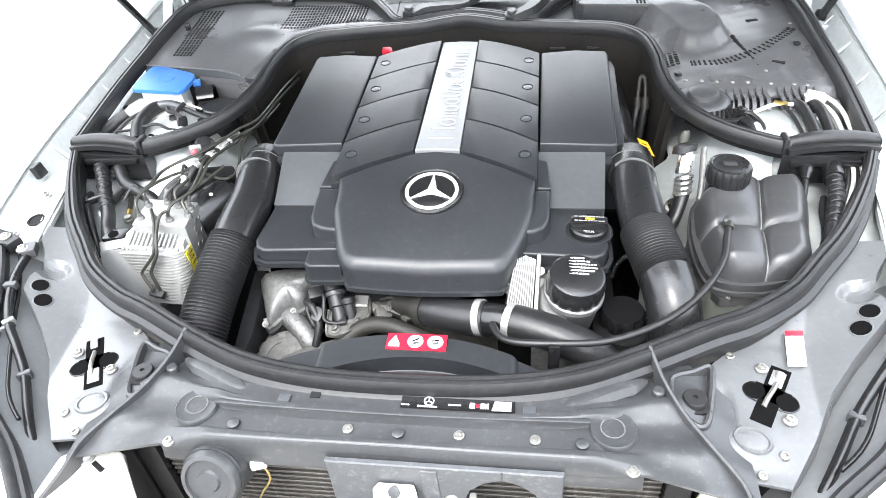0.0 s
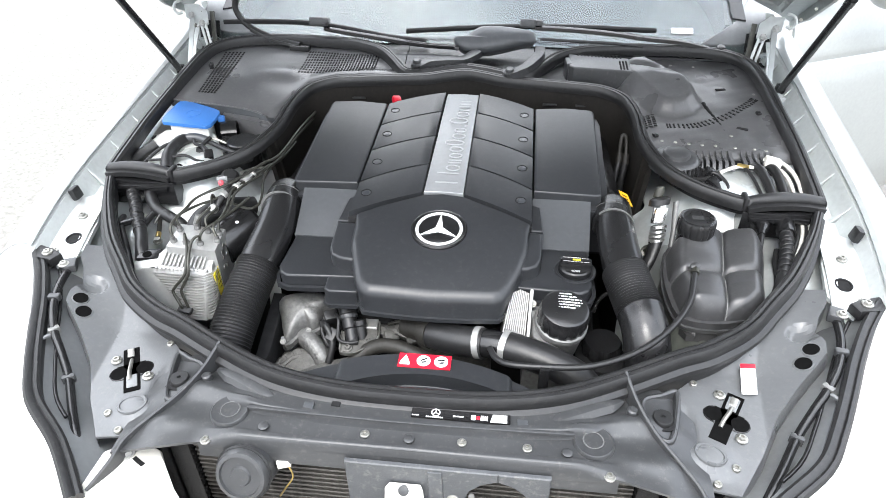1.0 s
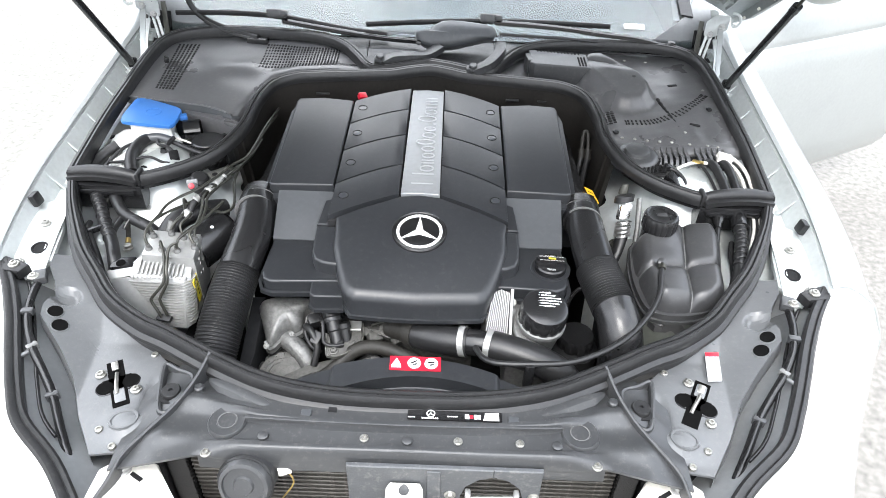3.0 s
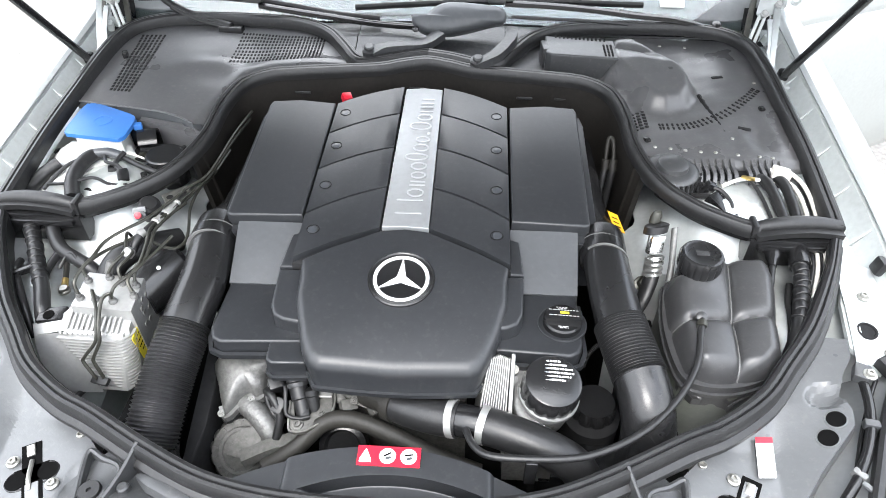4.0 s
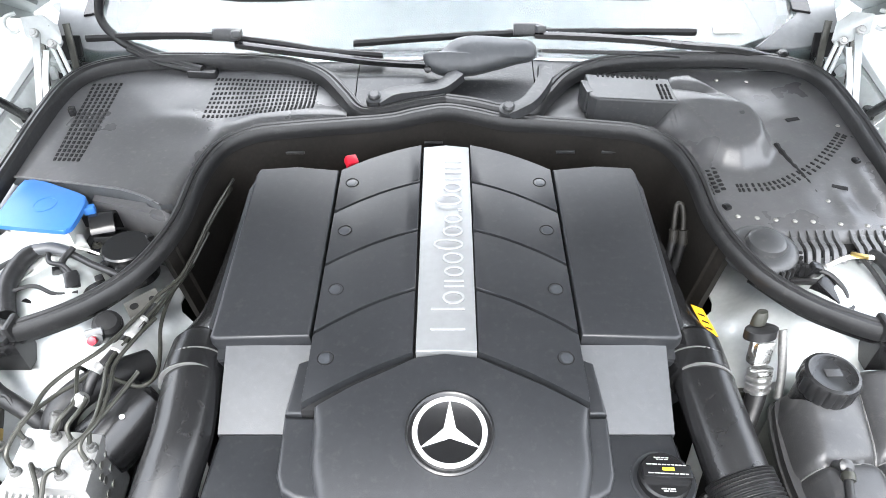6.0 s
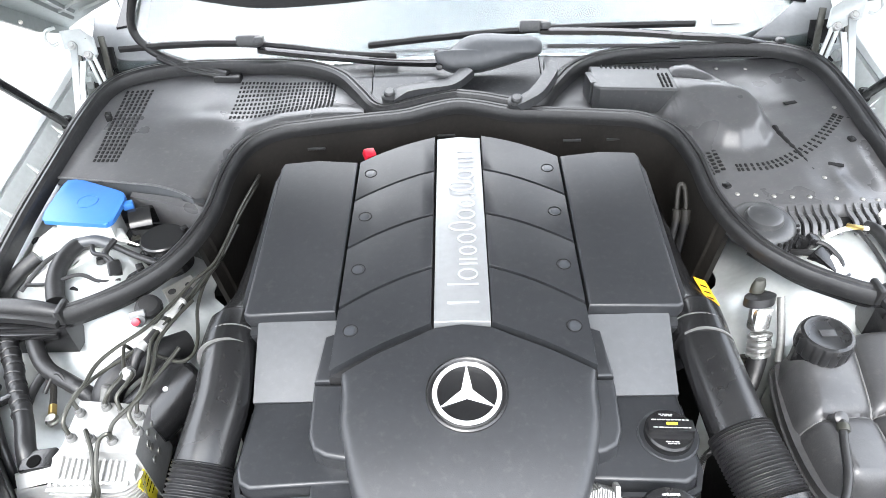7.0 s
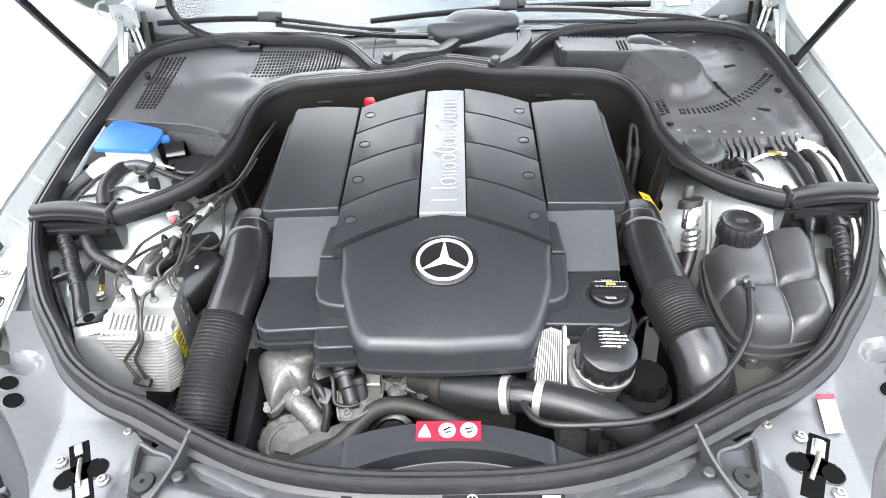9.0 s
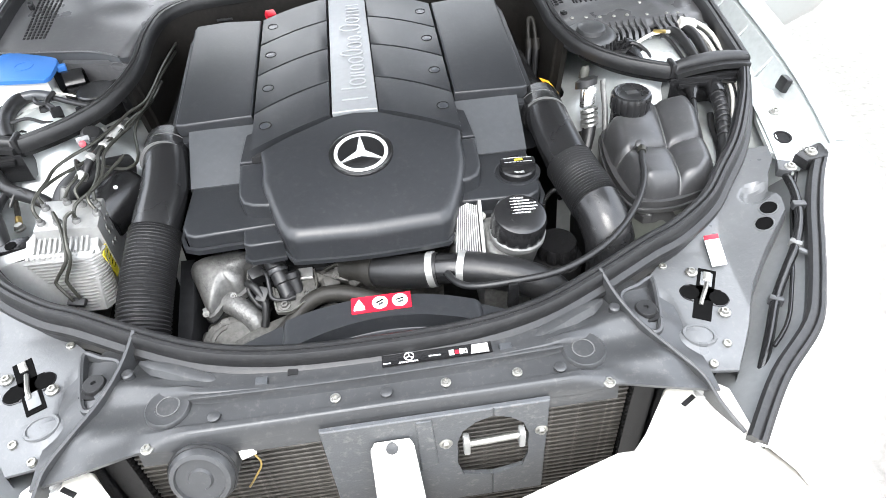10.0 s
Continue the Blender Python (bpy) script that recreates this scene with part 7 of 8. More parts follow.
def put(name, me, at, parent, rz=0.0, rx=0.0):
    ob = new(name, me)
    ob.parent = parent
    ob.matrix_parent_inverse = Matrix.Translation(-parent.location)
    ob.matrix_basis = pose(*at, rx, 0, rz)
    return ob


def vent_field(parent, corners, nu, nv, z_of, size):
    """Rows of slots over a four-cornered field."""
    me = slot_mesh("vent_slot_%d" % nu, size, DARK)
    a, b, c, d = [V3((*p, 0)) for p in corners]
    for i in range(nu):
        for j in range(nv):
            u, v = (i + 0.5) / nu, (j + 0.5) / nv
            p = a.lerp(b, u).lerp(d.lerp(c, u), v)
            put("vent_slot", me, (p.x, p.y, z_of(p.x, p.y) + 0.0003), parent, 0, 6)


vent_field(trayl, [(-0.596, 0.645), (-0.553, 0.643), (-0.550, 0.845), (-0.606, 0.845)], 6, 20, tray_l_z, (0.0043, 0.0070, 0.0016))
vent_field(trayl, [(-0.392, 0.738), (-0.215, 0.770), (-0.215, 0.848), (-0.395, 0.862)], 26, 9, tray_l_z, (0.0039, 0.0068, 0.0016))
part("tray_clip", box((0.010, 0.014, 0.014), pose(-0.606, 0.760, 0.946, 0, 0, 15), 0.003), BLACK, trayl)
part("cable_holder", box((0.050, 0.020, 0.016), pose(-0.42, 0.868, 0.956, 0, 0, -4), 0.003), BLACK, trayl)

trayr = thing("blower_tray", (0.45, 0.70, 0.86), "grey plastic blower cover with domed housing and curved slots", "cowl cover")
YF_R = [(0.16, 0.722), (0.30, 0.702), (0.352, 0.660), (0.372, 0.560), (0.388, 0.505), (0.43, 0.500), (0.48, 0.492), (0.56, 0.492), (0.648, 0.490)]
YR_R = [(0.16, 0.785), (0.20, 0.842), (0.24, 0.874), (0.31, 0.896), (0.53, 0.900), (0.60, 0.890), (0.635, 0.864), (0.648, 0.83)]


DUCT = [(0.335, 0.725), (0.356, 0.706), (0.385, 0.655), (0.411, 0.630), (0.442, 0.622), (0.484, 0.640), (0.506, 0.672), (0.509, 0.714), (0.497, 0.745), (0.460, 0.785), (0.405, 0.838), (0.355, 0.835), (0.335, 0.80)]


def tray_r_z(x, y):
    z = 0.913 + 0.085 * (y - 0.55)
    d = poly_depth(x, y, DUCT)
    z += (0.046 - 0.20 * max(0, 0.74 - y) - 0.06 * max(0, x - 0.40)) * ease(-0.004, 0.030, d)
    z -= 0.012 * math.exp(-((y - 0.787 + 0.30 * (x - 0.36)) / 0.009) ** 2) * ease(0.345, 0.36, x) * ease(0.450, 0.40, x)
    z -= 0.006 * bump2(x, y, 0.57, 0.575, 0.04, 0.03)
    z += 0.005 * bump2(x, y, 0.60, 0.64, 0.05, 0.06)
    z -= 0.05 * max(0, (0.503 - y)) / 0.012 * 0.2
    # heat-warped surface
    z += 0.0010 * math.sin(58 * x + 30 * y) * math.sin(47 * y - 21 * x) + 0.0003 * math.sin(130 * x - 90 * y + 1.0) * math.sin(110 * y + 60 * x)
    z += 0.004 * bump2(x, y, 0.565, 0.560, 0.012, 0.035) - 0.004 * bump2(x, y, 0.592, 0.575, 0.016, 0.045)
    return z


def tray_r(u, v):
    x = 0.16 + 0.488 * u
    a, b = lerp_rows(YF_R, x)[0], lerp_rows(YR_R, x)[0]
    y = a + (b - a) * v
    return (x, y, tray_r_z(x, y))


part("tray_skin", sheet(tray_r, 110, 84, 0.004), TRAY, trayr, sharp=75)
part("blower_lid", slab([(0.230, 0.822), (0.362, 0.806), (0.364, 0.735), (0.238, 0.748), (0.228, 0.758)][::-1], lambda x, y: 0.9755 + 0.05 * (y - 0.78), 0.915, 0.004, 3), GREYPL, trayr)
part("lid_end", box((0.012, 0.040, 0.040), pose(0.2275, 0.785, 0.956, 0, 0, 6), 0.003), GREYPL, trayr)
lid_slot = slot_mesh("lid_slot", (0.0040, 0.0095, 0.004), DARK)
for i in range(13):
    put("vent_slot", lid_slot, (0.250 + 0.0078 * i, 0.816 - 0.0009 * i, 0.9766), trayr, 0, 10)
for i in range(3):
    for j in range(4):
        put("vent_slot", lid_slot, (0.340 + 0.0068 * i, 0.748 + 0.0115 * j, 0.9738 + 0.0006 * j), trayr, 0, 4)
arc = spline([(0.424, 0.594, 0), (0.465, 0.597, 0), (0.504, 0.612, 0), (0.550, 0.641, 0), (0.590, 0.680, 0), (0.618, 0.714, 0)], 5)
arc_slot = slot_mesh("arc_slot", (0.0036, 0.0072, 0.002), DARK)
for i, p in enumerate(arc):
    for off in (0.0, 0.0098):
        q = (arc[min(i + 1, len(arc) - 1)] - arc[max(i - 1, 0)]).normalized()
        c_ = V3((p.x + q.y * off * (1 if i > 6 else 0.8), p.y - q.x * off, 0))
        put("vent_slot", arc_slot, (c_.x, c_.y, tray_r_z(c_.x, c_.y) + 0.0004), trayr, math.degrees(math.atan2(q.y, q.x)), 5)
part("tear", tube([(x, y, tray_r_z(x, y) - 0.001) for x, y in ((0.512, 0.690), (0.517, 0.664), (0.523, 0.638), (0.529, 0.612), (0.536, 0.584))], 0.0022, 6, 4, scales=lambda f: 2.2 - 1.7 * f + 0.4 * math.sin(40 * f)), DARK, trayr)
for x, y, r in ((0.560, 0.752, 14), (0.572, 0.592, -20)):
    part("oval_slot", box((0.022, 0.007, 0.002), pose(x, y, tray_r_z(x, y) + 0.0006, 5, 0, r), 0.0008), DARK, trayr)
rivet = lathe([(0.0034, -0.001), (0.0034, 0.001), (0.0025, 0.0018), (0.001, 0.0022)], n=14)
rv = bpy.data.meshes.new("rivet")
rivet.to_mesh(rv)
rivet.free()
rv.materials.append(STEEL)
rv.shade_smooth()
for x, y in ((0.406, 0.531), (0.431, 0.527), (0.456, 0.524), (0.481, 0.521), (0.505, 0.519), (0.541, 0.515), (0.576, 0.511), (0.597, 0.509), (0.545, 0.565), (0.626, 0.735), (0.40, 0.865), (0.47, 0.868), (0.52, 0.862)):
    put("rivet", rv, (x, y, tray_r_z(x, y)), trayr)
for x, y, a in ((0.395, 0.548, 20), (0.612, 0.640, 10)):
    part("push_pin", box((0.010, 0.012, 0.006), pose(x, y, tray_r_z(x, y) + 0.003, 0, 0, a), 0.003), BLACK, trayr)
# slotted fringe over the tower and the domed cap
for i in range(13):
    x = 0.470 + 0.0115 * i
    if i in (6,):
        continue
    p = [(x, 0.502, tray_r_z(x, 0.502) + 0.001), (x, 0.488, tray_r_z(x, 0.50) - 0.002), (x + 0.001, 0.470, 0.902), (x + 0.001, 0.458, 0.890)]
    part("fringe_tooth", sweep(spline(p, 4), [(-0.0031, -0.002), (-0.0031, 0.002), (0.0031, 0.002), (0.0031, -0.002)]), TRAY, trayr)
# dark sheet added behind the teeth as the shade in their gaps
part("fringe_gap_shade", sheet(lambda u, v: (0.466 + 0.145 * u, 0.503 - 0.036 * v, 0.900 - 0.022 * v), 4, 3, 0.003), DARK, trayr)
part("dome", lathe([(0.049, -0.020), (0.047, -0.010), (0.043, -0.002), (0.036, 0.002), (0.026, 0.003), (0.024, 0.010), (0.019, 0.013), (0.001, 0.013)], (0.424, 0.474, 0.908), (0.02, -0.05, 1), 40), GREYPL, trayr)
for i in range(9):
    a = math.radians(255 + 12 * i)
    part("dome_slot", box((0.004, 0.0042, 0.020), pose(0.424 + 0.0470 * math.cos(a), 0.474 + 0.0470 * math.sin(a), 0.8935, 0, 0, math.degrees(a)), 0.001), DARK, trayr)
g = bmesh.new()
for i in range(3):
    for j in range(6):
        box((0.006, 0.004, 0.002), pose(0.380 + 0.010 * i, 0.572 + 0.010 * j + 0.006 * i, tray_r_z(0.38, 0.60) + 0.001, 0, 0, 10), 0, 1, g)
part("side_grille", g, DARK, trayr)

# ---- windscreen scuttle, glass and wipers ----
scuttle = thing("windscreen_scuttle", (0, 0.85, 0.88), "dark grey plastic scuttle panel below the windscreen", "scuttle panel")
def scuttle_at(u, v):
    x = -0.66 + 1.32 * u
    y0 = lerp_rows([(0.0, 0.765), (0.10, 0.745), (0.17, 0.79), (0.22, 0.855), (0.30, 0.894), (0.66, 0.890)], abs(x))[0]
    y1 = 0.930 - 0.045 * (x / 0.66) ** 2
    y = y0 + (y1 - y0) * v
    z = 0.930 + 0.13 * (y - 0.74) + 0.006 * max(0, (v - 0.6) / 0.4)
    z -= 0.010 * bump2(x, y, 0.0, 0.80, 0.05, 0.05)
    z += 0.006 * bump2(x, y, -0.1, 0.86, 0.20, 0.012)
    return (x, y, z)
part("centre_panel", sheet(lambda u, v: scuttle_at(0.385 + 0.23 * u, v), 30, 24, 0.004), SCUTTLE, scuttle)
part("side_panel", sheet(lambda u, v: scuttle_at(0.3835 * u, v), 36, 20, 0.004), SCUTTLE, scuttle)
part("side_panel", sheet(lambda u, v: scuttle_at(0.6165 + 0.3835 * u, v), 36, 20, 0.004), SCUTTLE, scuttle)
part("glass_seal", sweep([V3(scuttle_at(i / 40, 1.0)) + V3((0, 0.004, 0.004)) for i in range(41)], disc(0.005, 8)), RUBBER, scuttle)
for x in (-0.30, 0.24, 0.36):
    p = scuttle_at((x + 0.66) / 1.32, 0.35)
    part("drain_slot", box((0.030, 0.005, 0.002), pose(p[0], p[1], p[2] + 0.0004, 6, 0, 0), 0.0006), DARK, scuttle)
screen = part("windscreen", sheet(lambda u, v: ((-0.66 + 1.32 * u) * (1 - 0.12 * v), 0.915 - 0.045 * (2 * u - 1) ** 2 + 0.80 * v, 0.962 - 0.008 * (2 * u - 1) ** 2 + 0.47 * v), 24, 12, 0.005), GLASS, car, "curved windscreen reflecting the sky")
screen.visible_shadow = False
for s in (-1, 1):
    part("screen_border", sheet(lambda u, v, s=s: (s * (0.655 - 0.030 * u) * (1 - 0.12 * (0.12 + 0.88 * v)), 0.872 + 0.80 * (0.12 + 0.88 * v) + 0.008 * u, 0.963 + 0.47 * (0.12 + 0.88 * v) + 0.002 * u), 2, 8, 0.004), BLACK, car, "black ceramic border of the glass")
    corner = mirror([(0.540, 0.914), (0.610, 0.912), (0.690, 0.920), (0.700, 1.080), (0.655, 1.030), (0.625, 0.968)], s)
    part("cowl_panel", slab(corner, lambda x, y: 0.966 - 0.018 * (x / 0.66) ** 2 + 0.5875 * max(0, y - 0.915 + 0.045 * (x / 0.66) ** 2) + 0.008, lambda x, y: 0.935 + 0.58 * max(0, y - 0.91), 0.003), COWL, car, "grey cowl corner beside the glass")
    part("windscreen_pillar", tube([(s * 0.700, 1.03, 1.000), (s * 0.665, 1.25, 1.165), (s * 0.590, 1.72, 1.43)], 0.032, 14), SILVER, car, "silver windscreen pillar")
    part("wing_corner", slab(mirror([(0.640, 0.88), (0.70, 0.90), (0.74, 1.25), (0.665, 1.0)], s), lambda x, y: 0.965 + 0.12 * (y - 0.9), lambda x, y: 0.945 + 0.12 * (y - 0.9), 0.004), HOODIN, car)
part("screen_sticker", box((0.050, 0.016, 0.001), pose(0.500, 0.950, 0.996, 30.5, 0, 0), 0), WHITE, car, "small white sticker inside the glass")
part("roof", sheet(lambda u, v: ((-0.60 + 1.2 * u), 1.72 + 1.3 * v, 1.425 + 0.03 * math.sin(math.pi * u) + 0.02 * math.sin(math.pi * v)), 10, 8, 0.02), SILVER, car)
part("dashboard", sheet(lambda u, v: (-0.62 + 1.24 * u, 1.0 + 0.55 * v, 0.93 + 0.03 * math.sin(math.pi * v)), 12, 8, 0.10), DASH, car, "grey dashboard behind the glass")
part("cabin_back", slab([(-0.66, 1.9), (0.66, 1.9), (0.66, 1.88), (-0.66, 1.88)], 1.40, 0.4, 0), DASH, car)
for s in (-1, 1):
    part("body_side", slab(mirror([(0.80, 1.335), (0.885, 1.335), (0.90, 3.2), (0.80, 3.2)], s), 0.95, 0.22, 0.02), SILVER, car)
    part("cabin_side", slab(mirror([(0.615, 1.02), (0.635, 1.02), (0.635, 1.42), (0.615, 1.42)], s), lambda x, y: 0.990 + 0.58 * (y - 1.02), 0.90, 0), DASH, car)
    part("cabin_side", slab(mirror([(0.62, 1.42), (0.64, 1.42), (0.64, 3.0), (0.62, 3.0)], s), 1.40, 0.9, 0), DASH, car)

# open front door with its mirror
d0, dd = V3((1.02, 1.413, 0)), V3((0.39, 0.20, 0)).normalized()
nn = V3((dd.y, -dd.x, 0))
DOOR = [(0.20, -0.035), (0.25, -0.005), (0.34, 0.018), (0.46, 0.030), (0.60, 0.036), (0.70, 0.034), (0.755, 0.022), (0.768, 0.010), (0.785, 0.012), (0.84, 0.002), (0.90, -0.016), (0.93, -0.03)]
def door_at(u, v):
    k = u * (len(DOOR) - 1)
    i = min(int(k), len(DOOR) - 2)
    f = k - i
    z = DOOR[i][0] * (1 - f) + DOOR[i + 1][0] * f
    o = DOOR[i][1] * (1 - f) + DOOR[i + 1][1] * f
    p = d0 + dd * (-0.10 + 1.15 * v) + nn * (o - 0.03 * (1 - math.sin(math.pi * min(1, 0.25 + v * 0.6)))) 
    return (p.x, p.y, z)
door = part("door", sheet(door_at, 44, 14, 0.03), SILVER, car, "open silver front door with a sharp shoulder crease")
mp = d0 + dd * 0.13 + nn * 0.10
mb = bmesh.new()
bmesh.ops.create_uvsphere(mb, u_segments=28, v_segments=16, radius=1.0, matrix=Matrix.Translation((mp.x, mp.y, 1.0)) @ Matrix.Rotation(math.atan2(dd.y, dd.x), 4, "Z") @ Matrix.Diagonal((0.118, 0.055, 0.062, 1)))
part("door_mirror", mb, SILVER, door)

# wiper arms
def wiper(name_label, blade, arm, clip):
    ob = thing("wiper", blade[0], name_label, "wiper", "windscreen wipers")
    part("blade", sweep(spline(blade, 6), [(-0.004, -0.007), (-0.005, 0.0), (-0.002, 0.004), (0.002, 0.004), (0.005, 0.0), (0.004, -0.007)]), RUBBER, ob)
    part("arm", sweep(spline(arm, 6), [(-0.008, -0.005), (-0.007, 0.003), (-0.003, 0.005), (0.003, 0.005), (0.007, 0.003), (0.008, -0.005)]), BLACK, ob)
    part("blade_clip", box((0.045, 0.020, 0.020), pose(*clip, -15, 0, -4), 0.004), GREYPL, ob)
    part("clip_wing", box((0.016, 0.034, 0.012), pose(clip[0] + 0.020, clip[1] - 0.006, clip[2] + 0.004, -15, 0, 10), 0.003), GREYPL, ob)
    return ob


wiper("black wiper on the lower windscreen with a long arm", [(-0.618, 0.900, 1.008), (-0.505, 0.905, 1.010), (-0.399, 0.905, 1.008), (-0.300, 0.905, 0.996), (-0.204, 0.905, 0.980), (-0.110, 0.905, 0.972)], [(-0.360, 0.890, 1.000), (-0.277, 0.890, 0.988), (-0.205, 0.890, 0.978), (-0.121, 0.888, 0.968), (-0.032, 0.880, 0.966)], (-0.375, 0.900, 1.013))
w2 = wiper("black wiper resting across the windscreen centre", [(-0.160, 0.902, 0.996), (0.0, 0.902, 1.008), (0.141, 0.903, 1.014), (0.28, 0.911, 1.012), (0.433, 0.920, 1.006)], [(0.150, 0.892, 1.014), (0.240, 0.890, 1.011), (0.325, 0.890, 1.005), (0.415, 0.890, 0.995), (0.493, 0.890, 0.988), (0.573, 0.890, 0.970)], (0.137, 0.900, 1.020))
part("pivot_nut", lathe([(0.011, -0.006), (0.012, 0.004), (0.009, 0.010), (0.001, 0.011)], (0.580, 0.890, 0.972), (0, -0.3, 1), 18), BLACK, w2)
part("washer_line", tube([(0.163, 0.880, 0.990), (0.25, 0.880, 0.987), (0.319, 0.880, 0.985), (0.40, 0.880, 0.980)], 0.0035, 8), RUBBER, w2)
hub = thing("wiper_linkage", (0.06, 0.86, 0.94), "grey bulbous wiper linkage cap with two pivot arms", "wiper linkage")
POD = [(-0.038, 0.040), (-0.012, 0.042), (0.004, 0.056), (0.022, 0.066), (0.052, 0.069), (0.100, 0.066), (0.140, 0.060), (0.152, 0.048), (0.149, 0.031), (0.124, 0.025), (0.072, 0.011), (0.032, 0.004), (-0.010, 0.006), (-0.032, 0.018)]
hb = bmesh.new()
pod = spline([(x, w, 0) for x, w in POD], 4, True)
prev = None
for k, d in ((0.96, -0.030), (1.0, -0.012), (1.0, -0.004), (0.95, 0.004), (0.82, 0.009), (0.55, 0.0125), (0.2, 0.014)):
    row = []
    for q in pod:
        x, w = 0.055 + (q.x - 0.055) * k, 0.036 + (q.y - 0.036) * k
        row.append(hb.verts.new((x, 0.835 + 0.6 * w - 0.8 * d, 0.965 + 0.8 * w + 0.6 * d)))
    if prev:
        for i in range(len(row)):
            hb.faces.new((prev[i - 1], prev[i], row[i], row[i - 1]))
    else:
        hb.faces.new(row[::-1])
    prev = row
hb.faces.new(prev)
bmesh.ops.recalc_face_normals(hb, faces=hb.faces[:])
part("linkage_cap", hb, COVERGREY, hub, sharp=60)
part("cap_screw", lathe([(0.006, -0.006), (0.006, 0.003), (0.004, 0.004), (0.001, 0.004)], (-0.030, 0.838, 0.978), (-0.1, -0.9, 0.4), 14), BLACK, hub)
part("pivot_arm", sweep(spline([(-0.112, 0.760, 0.962), (-0.087, 0.777, 0.968), (-0.050, 0.788, 0.968), (-0.010, 0.802, 0.966), (0.020, 0.832, 0.974)], 6), [(-0.014, -0.010), (-0.013, 0.003), (0.0, 0.005), (0.013, 0.003), (0.014, -0.010)]), SCUTTLE, hub)
part("pivot_arm", sweep(spline([(0.098, 0.727, 0.962), (0.112, 0.731, 0.968), (0.132, 0.745, 0.973), (0.152, 0.778, 0.979), (0.162, 0.803, 0.983), (0.164, 0.836, 0.985)], 6), [(-0.012, -0.012), (-0.011, 0.003), (0.0, 0.005), (0.011, 0.003), (0.012, -0.012)]), SCUTTLE, hub)
for p in ((-0.114, 0.762, 0.972), (0.098, 0.730, 0.970)):
    part("pivot_nut", lathe([(0.014, -0.020), (0.0145, -0.004), (0.010, -0.002), (0.0095, 0.002), (0.007, 0.004), (0.001, 0.004)], p, (0, -0.25, 1), 24), GREYPL, hub)

# ---- bonnet, hinges and gas struts ----
ANG = radians(34)
ca, sa = math.cos(ANG), math.sin(ANG)
hy, hz = 0.985, 1.068
def hood_pt(x, d, off):
    """d along the panel from the hinge line, off below its skin."""
    return (x, hy - d * ca - off * sa, hz + d * sa - off * ca)
def hood_at(u, v):
    x = -0.765 + 1.53 * u
    d = -0.05 + 0.26 * (1 - (x / 0.765) ** 2) * (1 - v) + 1.15 * v
    return hood_pt(x, d, 0.062 * (abs(x) / 0.74) ** 3 - 0.03)
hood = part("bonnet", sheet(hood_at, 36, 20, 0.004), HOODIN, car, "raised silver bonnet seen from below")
for s in (-1, 1):
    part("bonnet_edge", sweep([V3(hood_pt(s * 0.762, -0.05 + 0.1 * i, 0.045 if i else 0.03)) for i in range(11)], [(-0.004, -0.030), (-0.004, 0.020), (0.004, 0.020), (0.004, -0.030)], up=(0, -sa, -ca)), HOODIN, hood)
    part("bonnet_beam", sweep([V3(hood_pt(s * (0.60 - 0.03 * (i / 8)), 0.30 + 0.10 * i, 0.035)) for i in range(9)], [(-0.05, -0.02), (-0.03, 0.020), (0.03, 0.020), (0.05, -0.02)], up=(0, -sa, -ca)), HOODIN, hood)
def skin_off(x):
    return 0.062 * (abs(x) / 0.74) ** 3 - 0.03


for s in (-1, 1):
    for line in (((0.53, 0.140), (0.587, 0.075), (0.625, 0.050), (0.690, 0.026)), ((0.56, 0.105), (0.612, 0.085), (0.669, 0.072), (0.716, 0.050)), ((0.722, 0.0), (0.718, 0.065), (0.709, 0.174), (0.695, 0.30)), ((0.702, 0.03), (0.699, 0.085), (0.688, 0.172), (0.674, 0.30))):
        path = spline([hood_pt(s * x, d, skin_off(x) + 0.004) for x, d in line], 5)
        part("pressed_rib", sweep(path, [(-0.006, -0.003), (-0.002, 0.004), (0.002, 0.004), (0.006, -0.003)], up=(0, -sa, -ca)), HOODIN, hood)
    for i in range(4):
        part("edge_clip", lathe([(0.0036, -0.002), (0.0036, 0.001), (0.001, 0.003)], hood_pt(s * 0.752, 0.03 + 0.075 * i, 0.060), (-s * 0.8, -0.5, -0.3), 12), WHITEPL, hood)


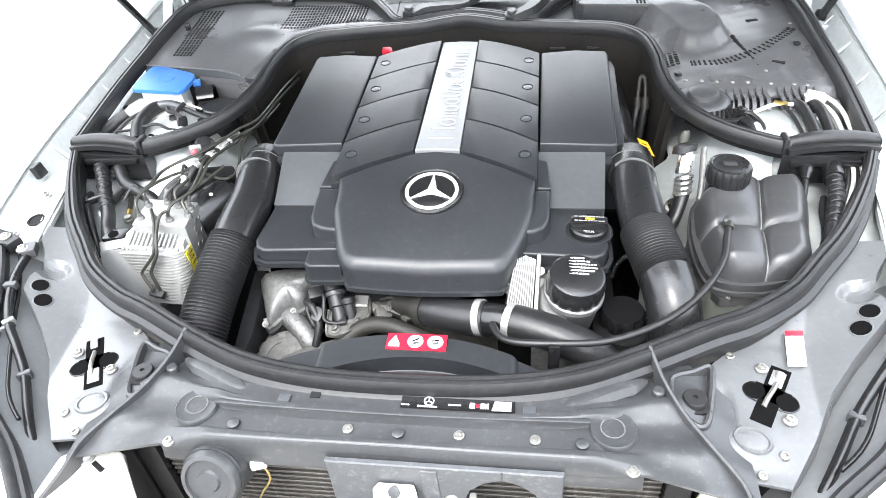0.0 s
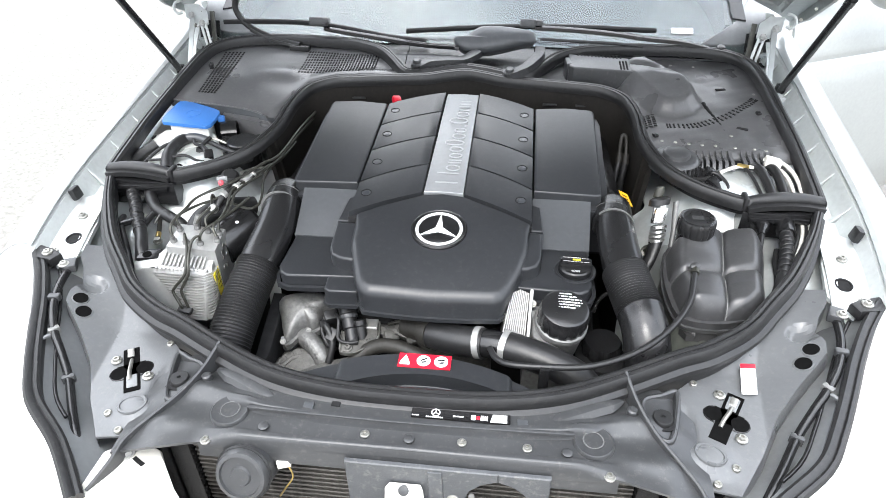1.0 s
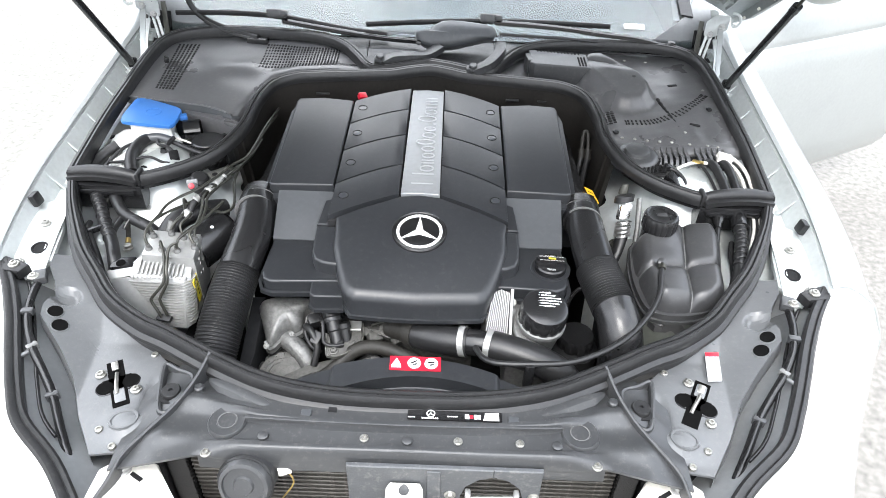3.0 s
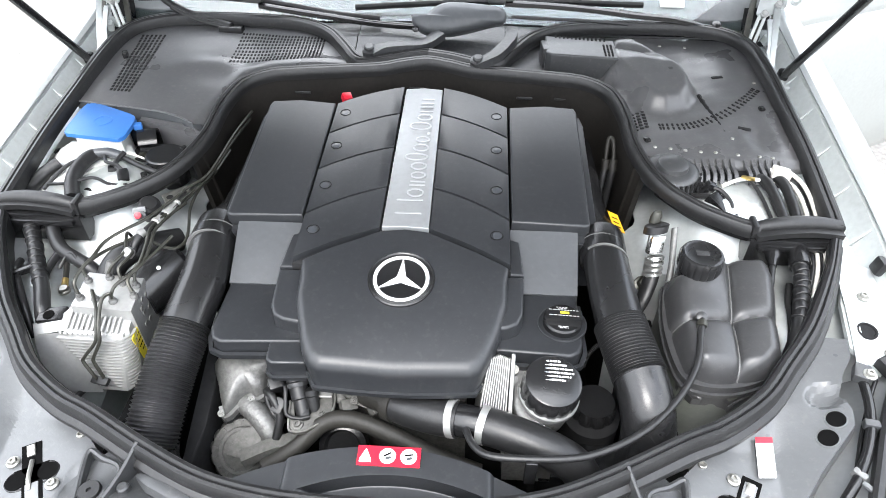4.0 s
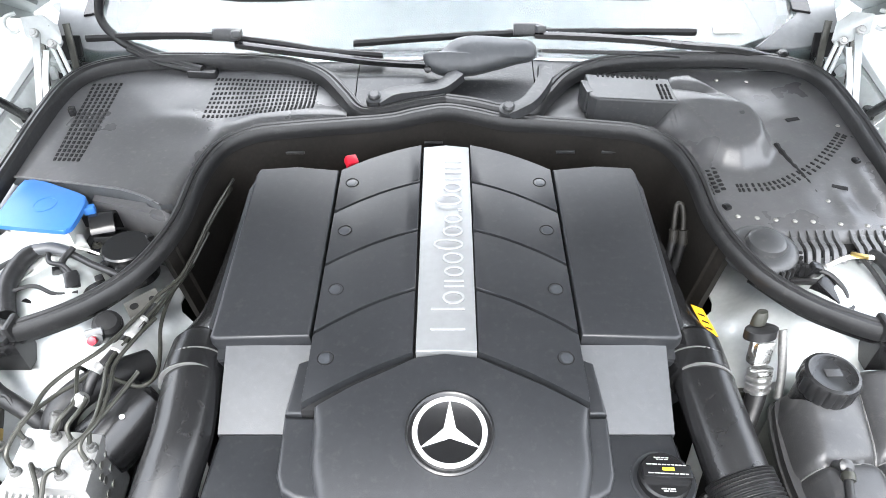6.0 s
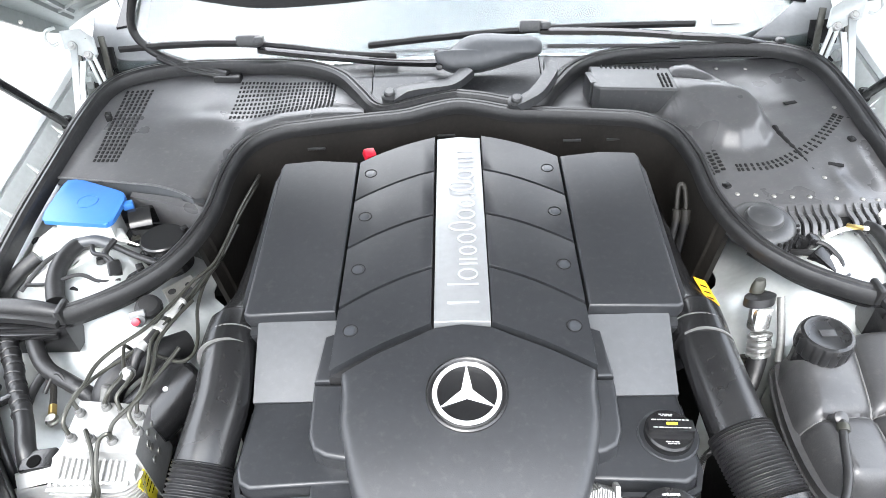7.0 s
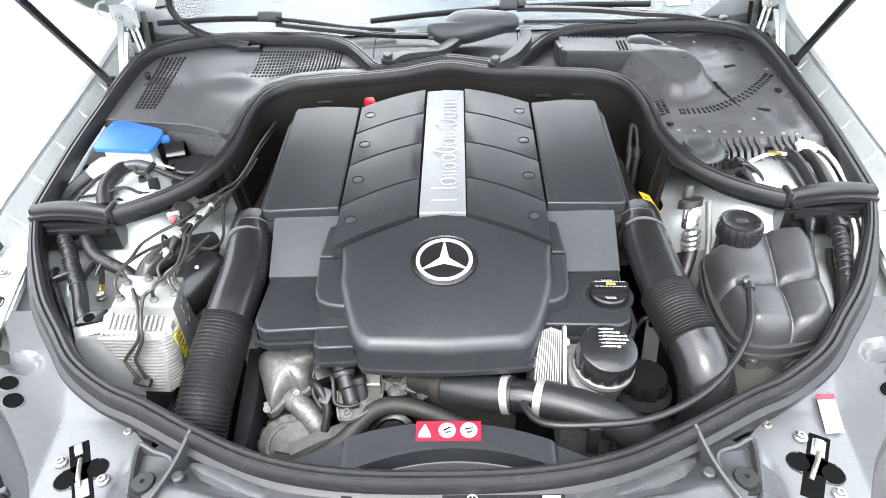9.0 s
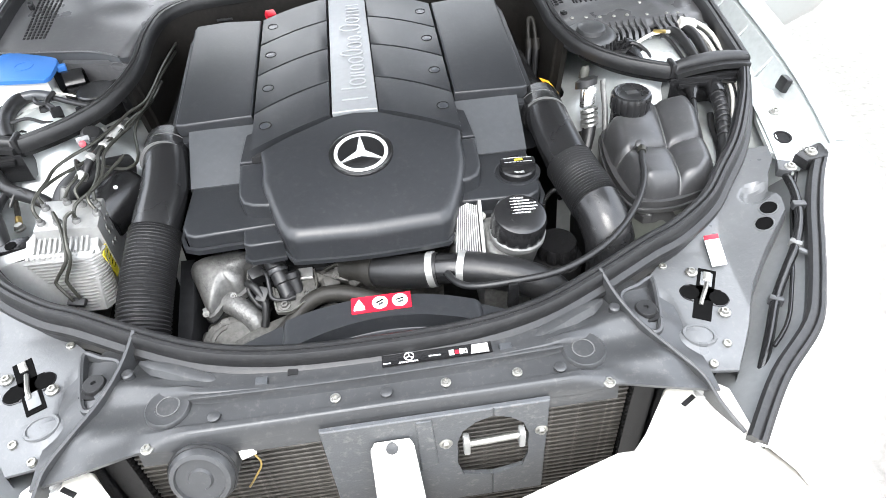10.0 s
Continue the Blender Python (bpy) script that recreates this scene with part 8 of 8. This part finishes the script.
def felt_at(u, v):
    x = -0.40 + 0.80 * u
    d = 0.260 + 0.80 * v - (0.022 * math.cos((abs(x) - 0.27) * 11.6) - 0.30 * max(0, abs(x) - 0.33)) * (1 - v)
    return hood_pt(x, d, 0.066 - 0.10 * max(0, abs(x) - 0.30) - 0.02 * v)
part("bonnet_felt", sheet(felt_at, 28, 16, 0.02), INSUL, hood, "black sound-deadening felt")
for s in (-1, 1):
    hinge = part("bonnet_hinge", slab(mirror([(0.655, 0.745), (0.694, 0.745), (0.700, 0.940), (0.662, 0.940)], s), lambda x, y: 0.925 + 0.05 * (y - 0.8), 0.900, 0.004), RAIL, car, "silver folding bonnet hinge with several links")
    P1, P2 = V3((s * 0.679, 0.866, 1.030)), V3((s * 0.657, 0.866, 1.011))
    flat = [(-0.010, -0.002), (-0.010, 0.002), (0.010, 0.002), (0.010, -0.002)]
    part("hinge_arm", sweep([V3((s * 0.664, 0.752, 0.920)).lerp(P1, i / 8) for i in range(9)], flat, up=(0, -0.7, 0.7), scales=[0.42 + 0.032 * i for i in range(9)]), SILVER, hinge, "long silver hinge arm")
    for dx in (-0.006, 0.005):
        part("hinge_link", sweep([V3((s * (0.645 + dx), 0.852, 0.950)).lerp(P2 + V3((s * dx, 0, 0)), i / 4) for i in range(5)], [(p * 0.28, q) for p, q in flat], up=(0, -0.7, 0.7)), RAIL, hinge)
    part("hinge_link", sweep([V3((s * 0.672, 0.800, 0.925)), V3((s * 0.676, 0.835, 0.965)), V3((s * 0.674, 0.868, 1.000))], [(p * 0.5, q) for p, q in flat], up=(0, -0.7, 0.7)), RAIL, hinge)
    part("slotted_link", sweep([V3((s * 0.638, 0.868, 0.955)), V3((s * 0.642, 0.888, 0.995)), V3((s * 0.646, 0.905, 1.030))], [(p * 0.55, q) for p, q in flat], up=(0, -0.7, 0.7)), PIPE, hinge, "dark slotted link")
    plate = bmesh.new()
    rows_ = [(0.690, 0.852, 1.032), (0.677, 0.866, 1.014), (0.657, 0.870, 1.000), (0.648, 0.876, 1.010), (0.653, 0.890, 1.036), (0.672, 0.892, 1.052), (0.698, 0.872, 1.056)]
    va = [plate.verts.new((s * x, y, z)) for x, y, z in rows_]
    vb = [plate.verts.new((s * x, y + 0.004, z - 0.004)) for x, y, z in rows_]
    plate.faces.new(va)
    plate.faces.new(vb[::-1])
    for i in range(7):
        plate.faces.new((va[i - 1], va[i], vb[i], vb[i - 1]))
    bmesh.ops.bevel(plate, geom=plate.edges[:], offset=0.0012, segments=1, affect="EDGES")
    part("hinge_plate", plate, RAIL, hinge)
    hook = spline([(s * 0.696, 0.862, 1.066), (s * 0.708, 0.852, 1.064), (s * 0.714, 0.850, 1.050), (s * 0.708, 0.852, 1.038), (s * 0.698, 0.858, 1.040)], 5)
    part("hinge_hook", tube(hook, 0.0032, 8, 0), RAIL, hinge)
    for p in (P1, P2):
        part("hinge_pin", lathe([(0.0072, -0.006), (0.0072, 0.002), (0.0060, 0.0035), (0.0040, 0.0035), (0.0034, 0.006), (0.001, 0.006)], p + V3((0, -0.004, 0.003)), (-s * 0.2, -0.8, 0.6), 20), ALU, hinge)
    part("hinge_link", sweep([V3((s * 0.655, 0.868, 0.940)), V3((s * 0.661, 0.878, 0.985)), V3((s * 0.668, 0.886, 1.035))], [(p * 0.45, q) for p, q in flat], up=(0, -0.7, 0.7)), PIPE, hinge)
    part("hinge_link", sweep([V3((s * 0.684, 0.846, 0.945)), V3((s * 0.682, 0.868, 0.990)), V3((s * 0.680, 0.884, 1.030))], [(p * 0.35, q) for p, q in flat], up=(0, -0.7, 0.7)), PIPE, hinge)
    # thin dark plate, no hollow: paints the shade behind the links
    part("hinge_shade_plate", box((0.052, 0.006, 0.075), pose(s * 0.664, 0.906, 0.968, -18, 0, 0), 0.002), DARK, hinge, "dark plate standing for the shade behind the links")
    part("hinge_spring", tube([(s * 0.662, 0.880, 0.925), (s * 0.672, 0.895, 0.955), (s * 0.684, 0.930, 0.99)], 0.005, 8), PIPE, hinge)
    part("hinge_clip", box((0.012, 0.016, 0.018), pose(s * 0.680, 0.868, 0.958, 20, 0, 20), 0.003), RAIL, hinge)
    # flange rising to the windscreen pillar behind the hinge
    part("cowl_corner", sweep(spline([(s * 0.640, 0.905, 0.935), (s * 0.648, 0.950, 0.968), (s * 0.660, 1.00, 1.005), (s * 0.680, 1.08, 1.05)], 5), [(-0.030, -0.004), (-0.028, 0.004), (0.020, 0.010), (0.034, 0.004), (0.034, -0.004)]), HOODIN, hinge)
    strut = thing("gas_strut", (s * 0.668, 0.69, 0.92), "black gas strut holding the bonnet open", "gas strut", "gas struts")
    b0, b1 = V3((s * 0.6935, 0.776, 0.924)), V3((s * 0.6838, 0.567, 1.174))
    b2 = b1 + (b1 - b0) * 1.05
    part("cylinder", tube([b0, b0.lerp(b1, 0.5), b1], 0.0078, 18, 3), BLACK, strut)
    part("cylinder_end", tube([b1 - (b1 - b0) * 0.035, b1 + (b1 - b0) * 0.02], 0.0092, 18, 2), BLACK, strut)
    part("rod", tube([b1, b1.lerp(b2, 0.5), b2], 0.0034, 12, 3), PIPE, strut)
    part("ball_socket", lathe([(0.012, -0.012), (0.013, 0), (0.010, 0.014), (0.001, 0.016)], b0, (0, 0, 1), 16), BLACK, strut)
    part("strut_bracket", slab(mirror([(0.672, 0.745), (0.704, 0.740), (0.708, 0.790), (0.676, 0.795)], s), 0.922, 0.900, 0.004), INNER, strut)
cab = thing("bonnet_cable", (-0.45, 0.87, 0.95), "black cable loop leading up to the bonnet", "cable")
part("cable", tube([(-0.42, 0.870, 0.962), (-0.46, 0.884, 0.966), (-0.515, 0.895, 0.978), (-0.562, 0.903, 1.000), (-0.585, 0.908, 1.035), (-0.575, 0.910, 1.075), (-0.55, 0.905, 1.12), (-0.53, 0.89, 1.17)], 0.0075, 12), RUBBER, cab)
part("cable", tube([(-0.40, 0.862, 0.958), (-0.45, 0.872, 0.962), (-0.50, 0.882, 0.970), (-0.55, 0.893, 0.990)], 0.0045, 10), RUBBER, cab)
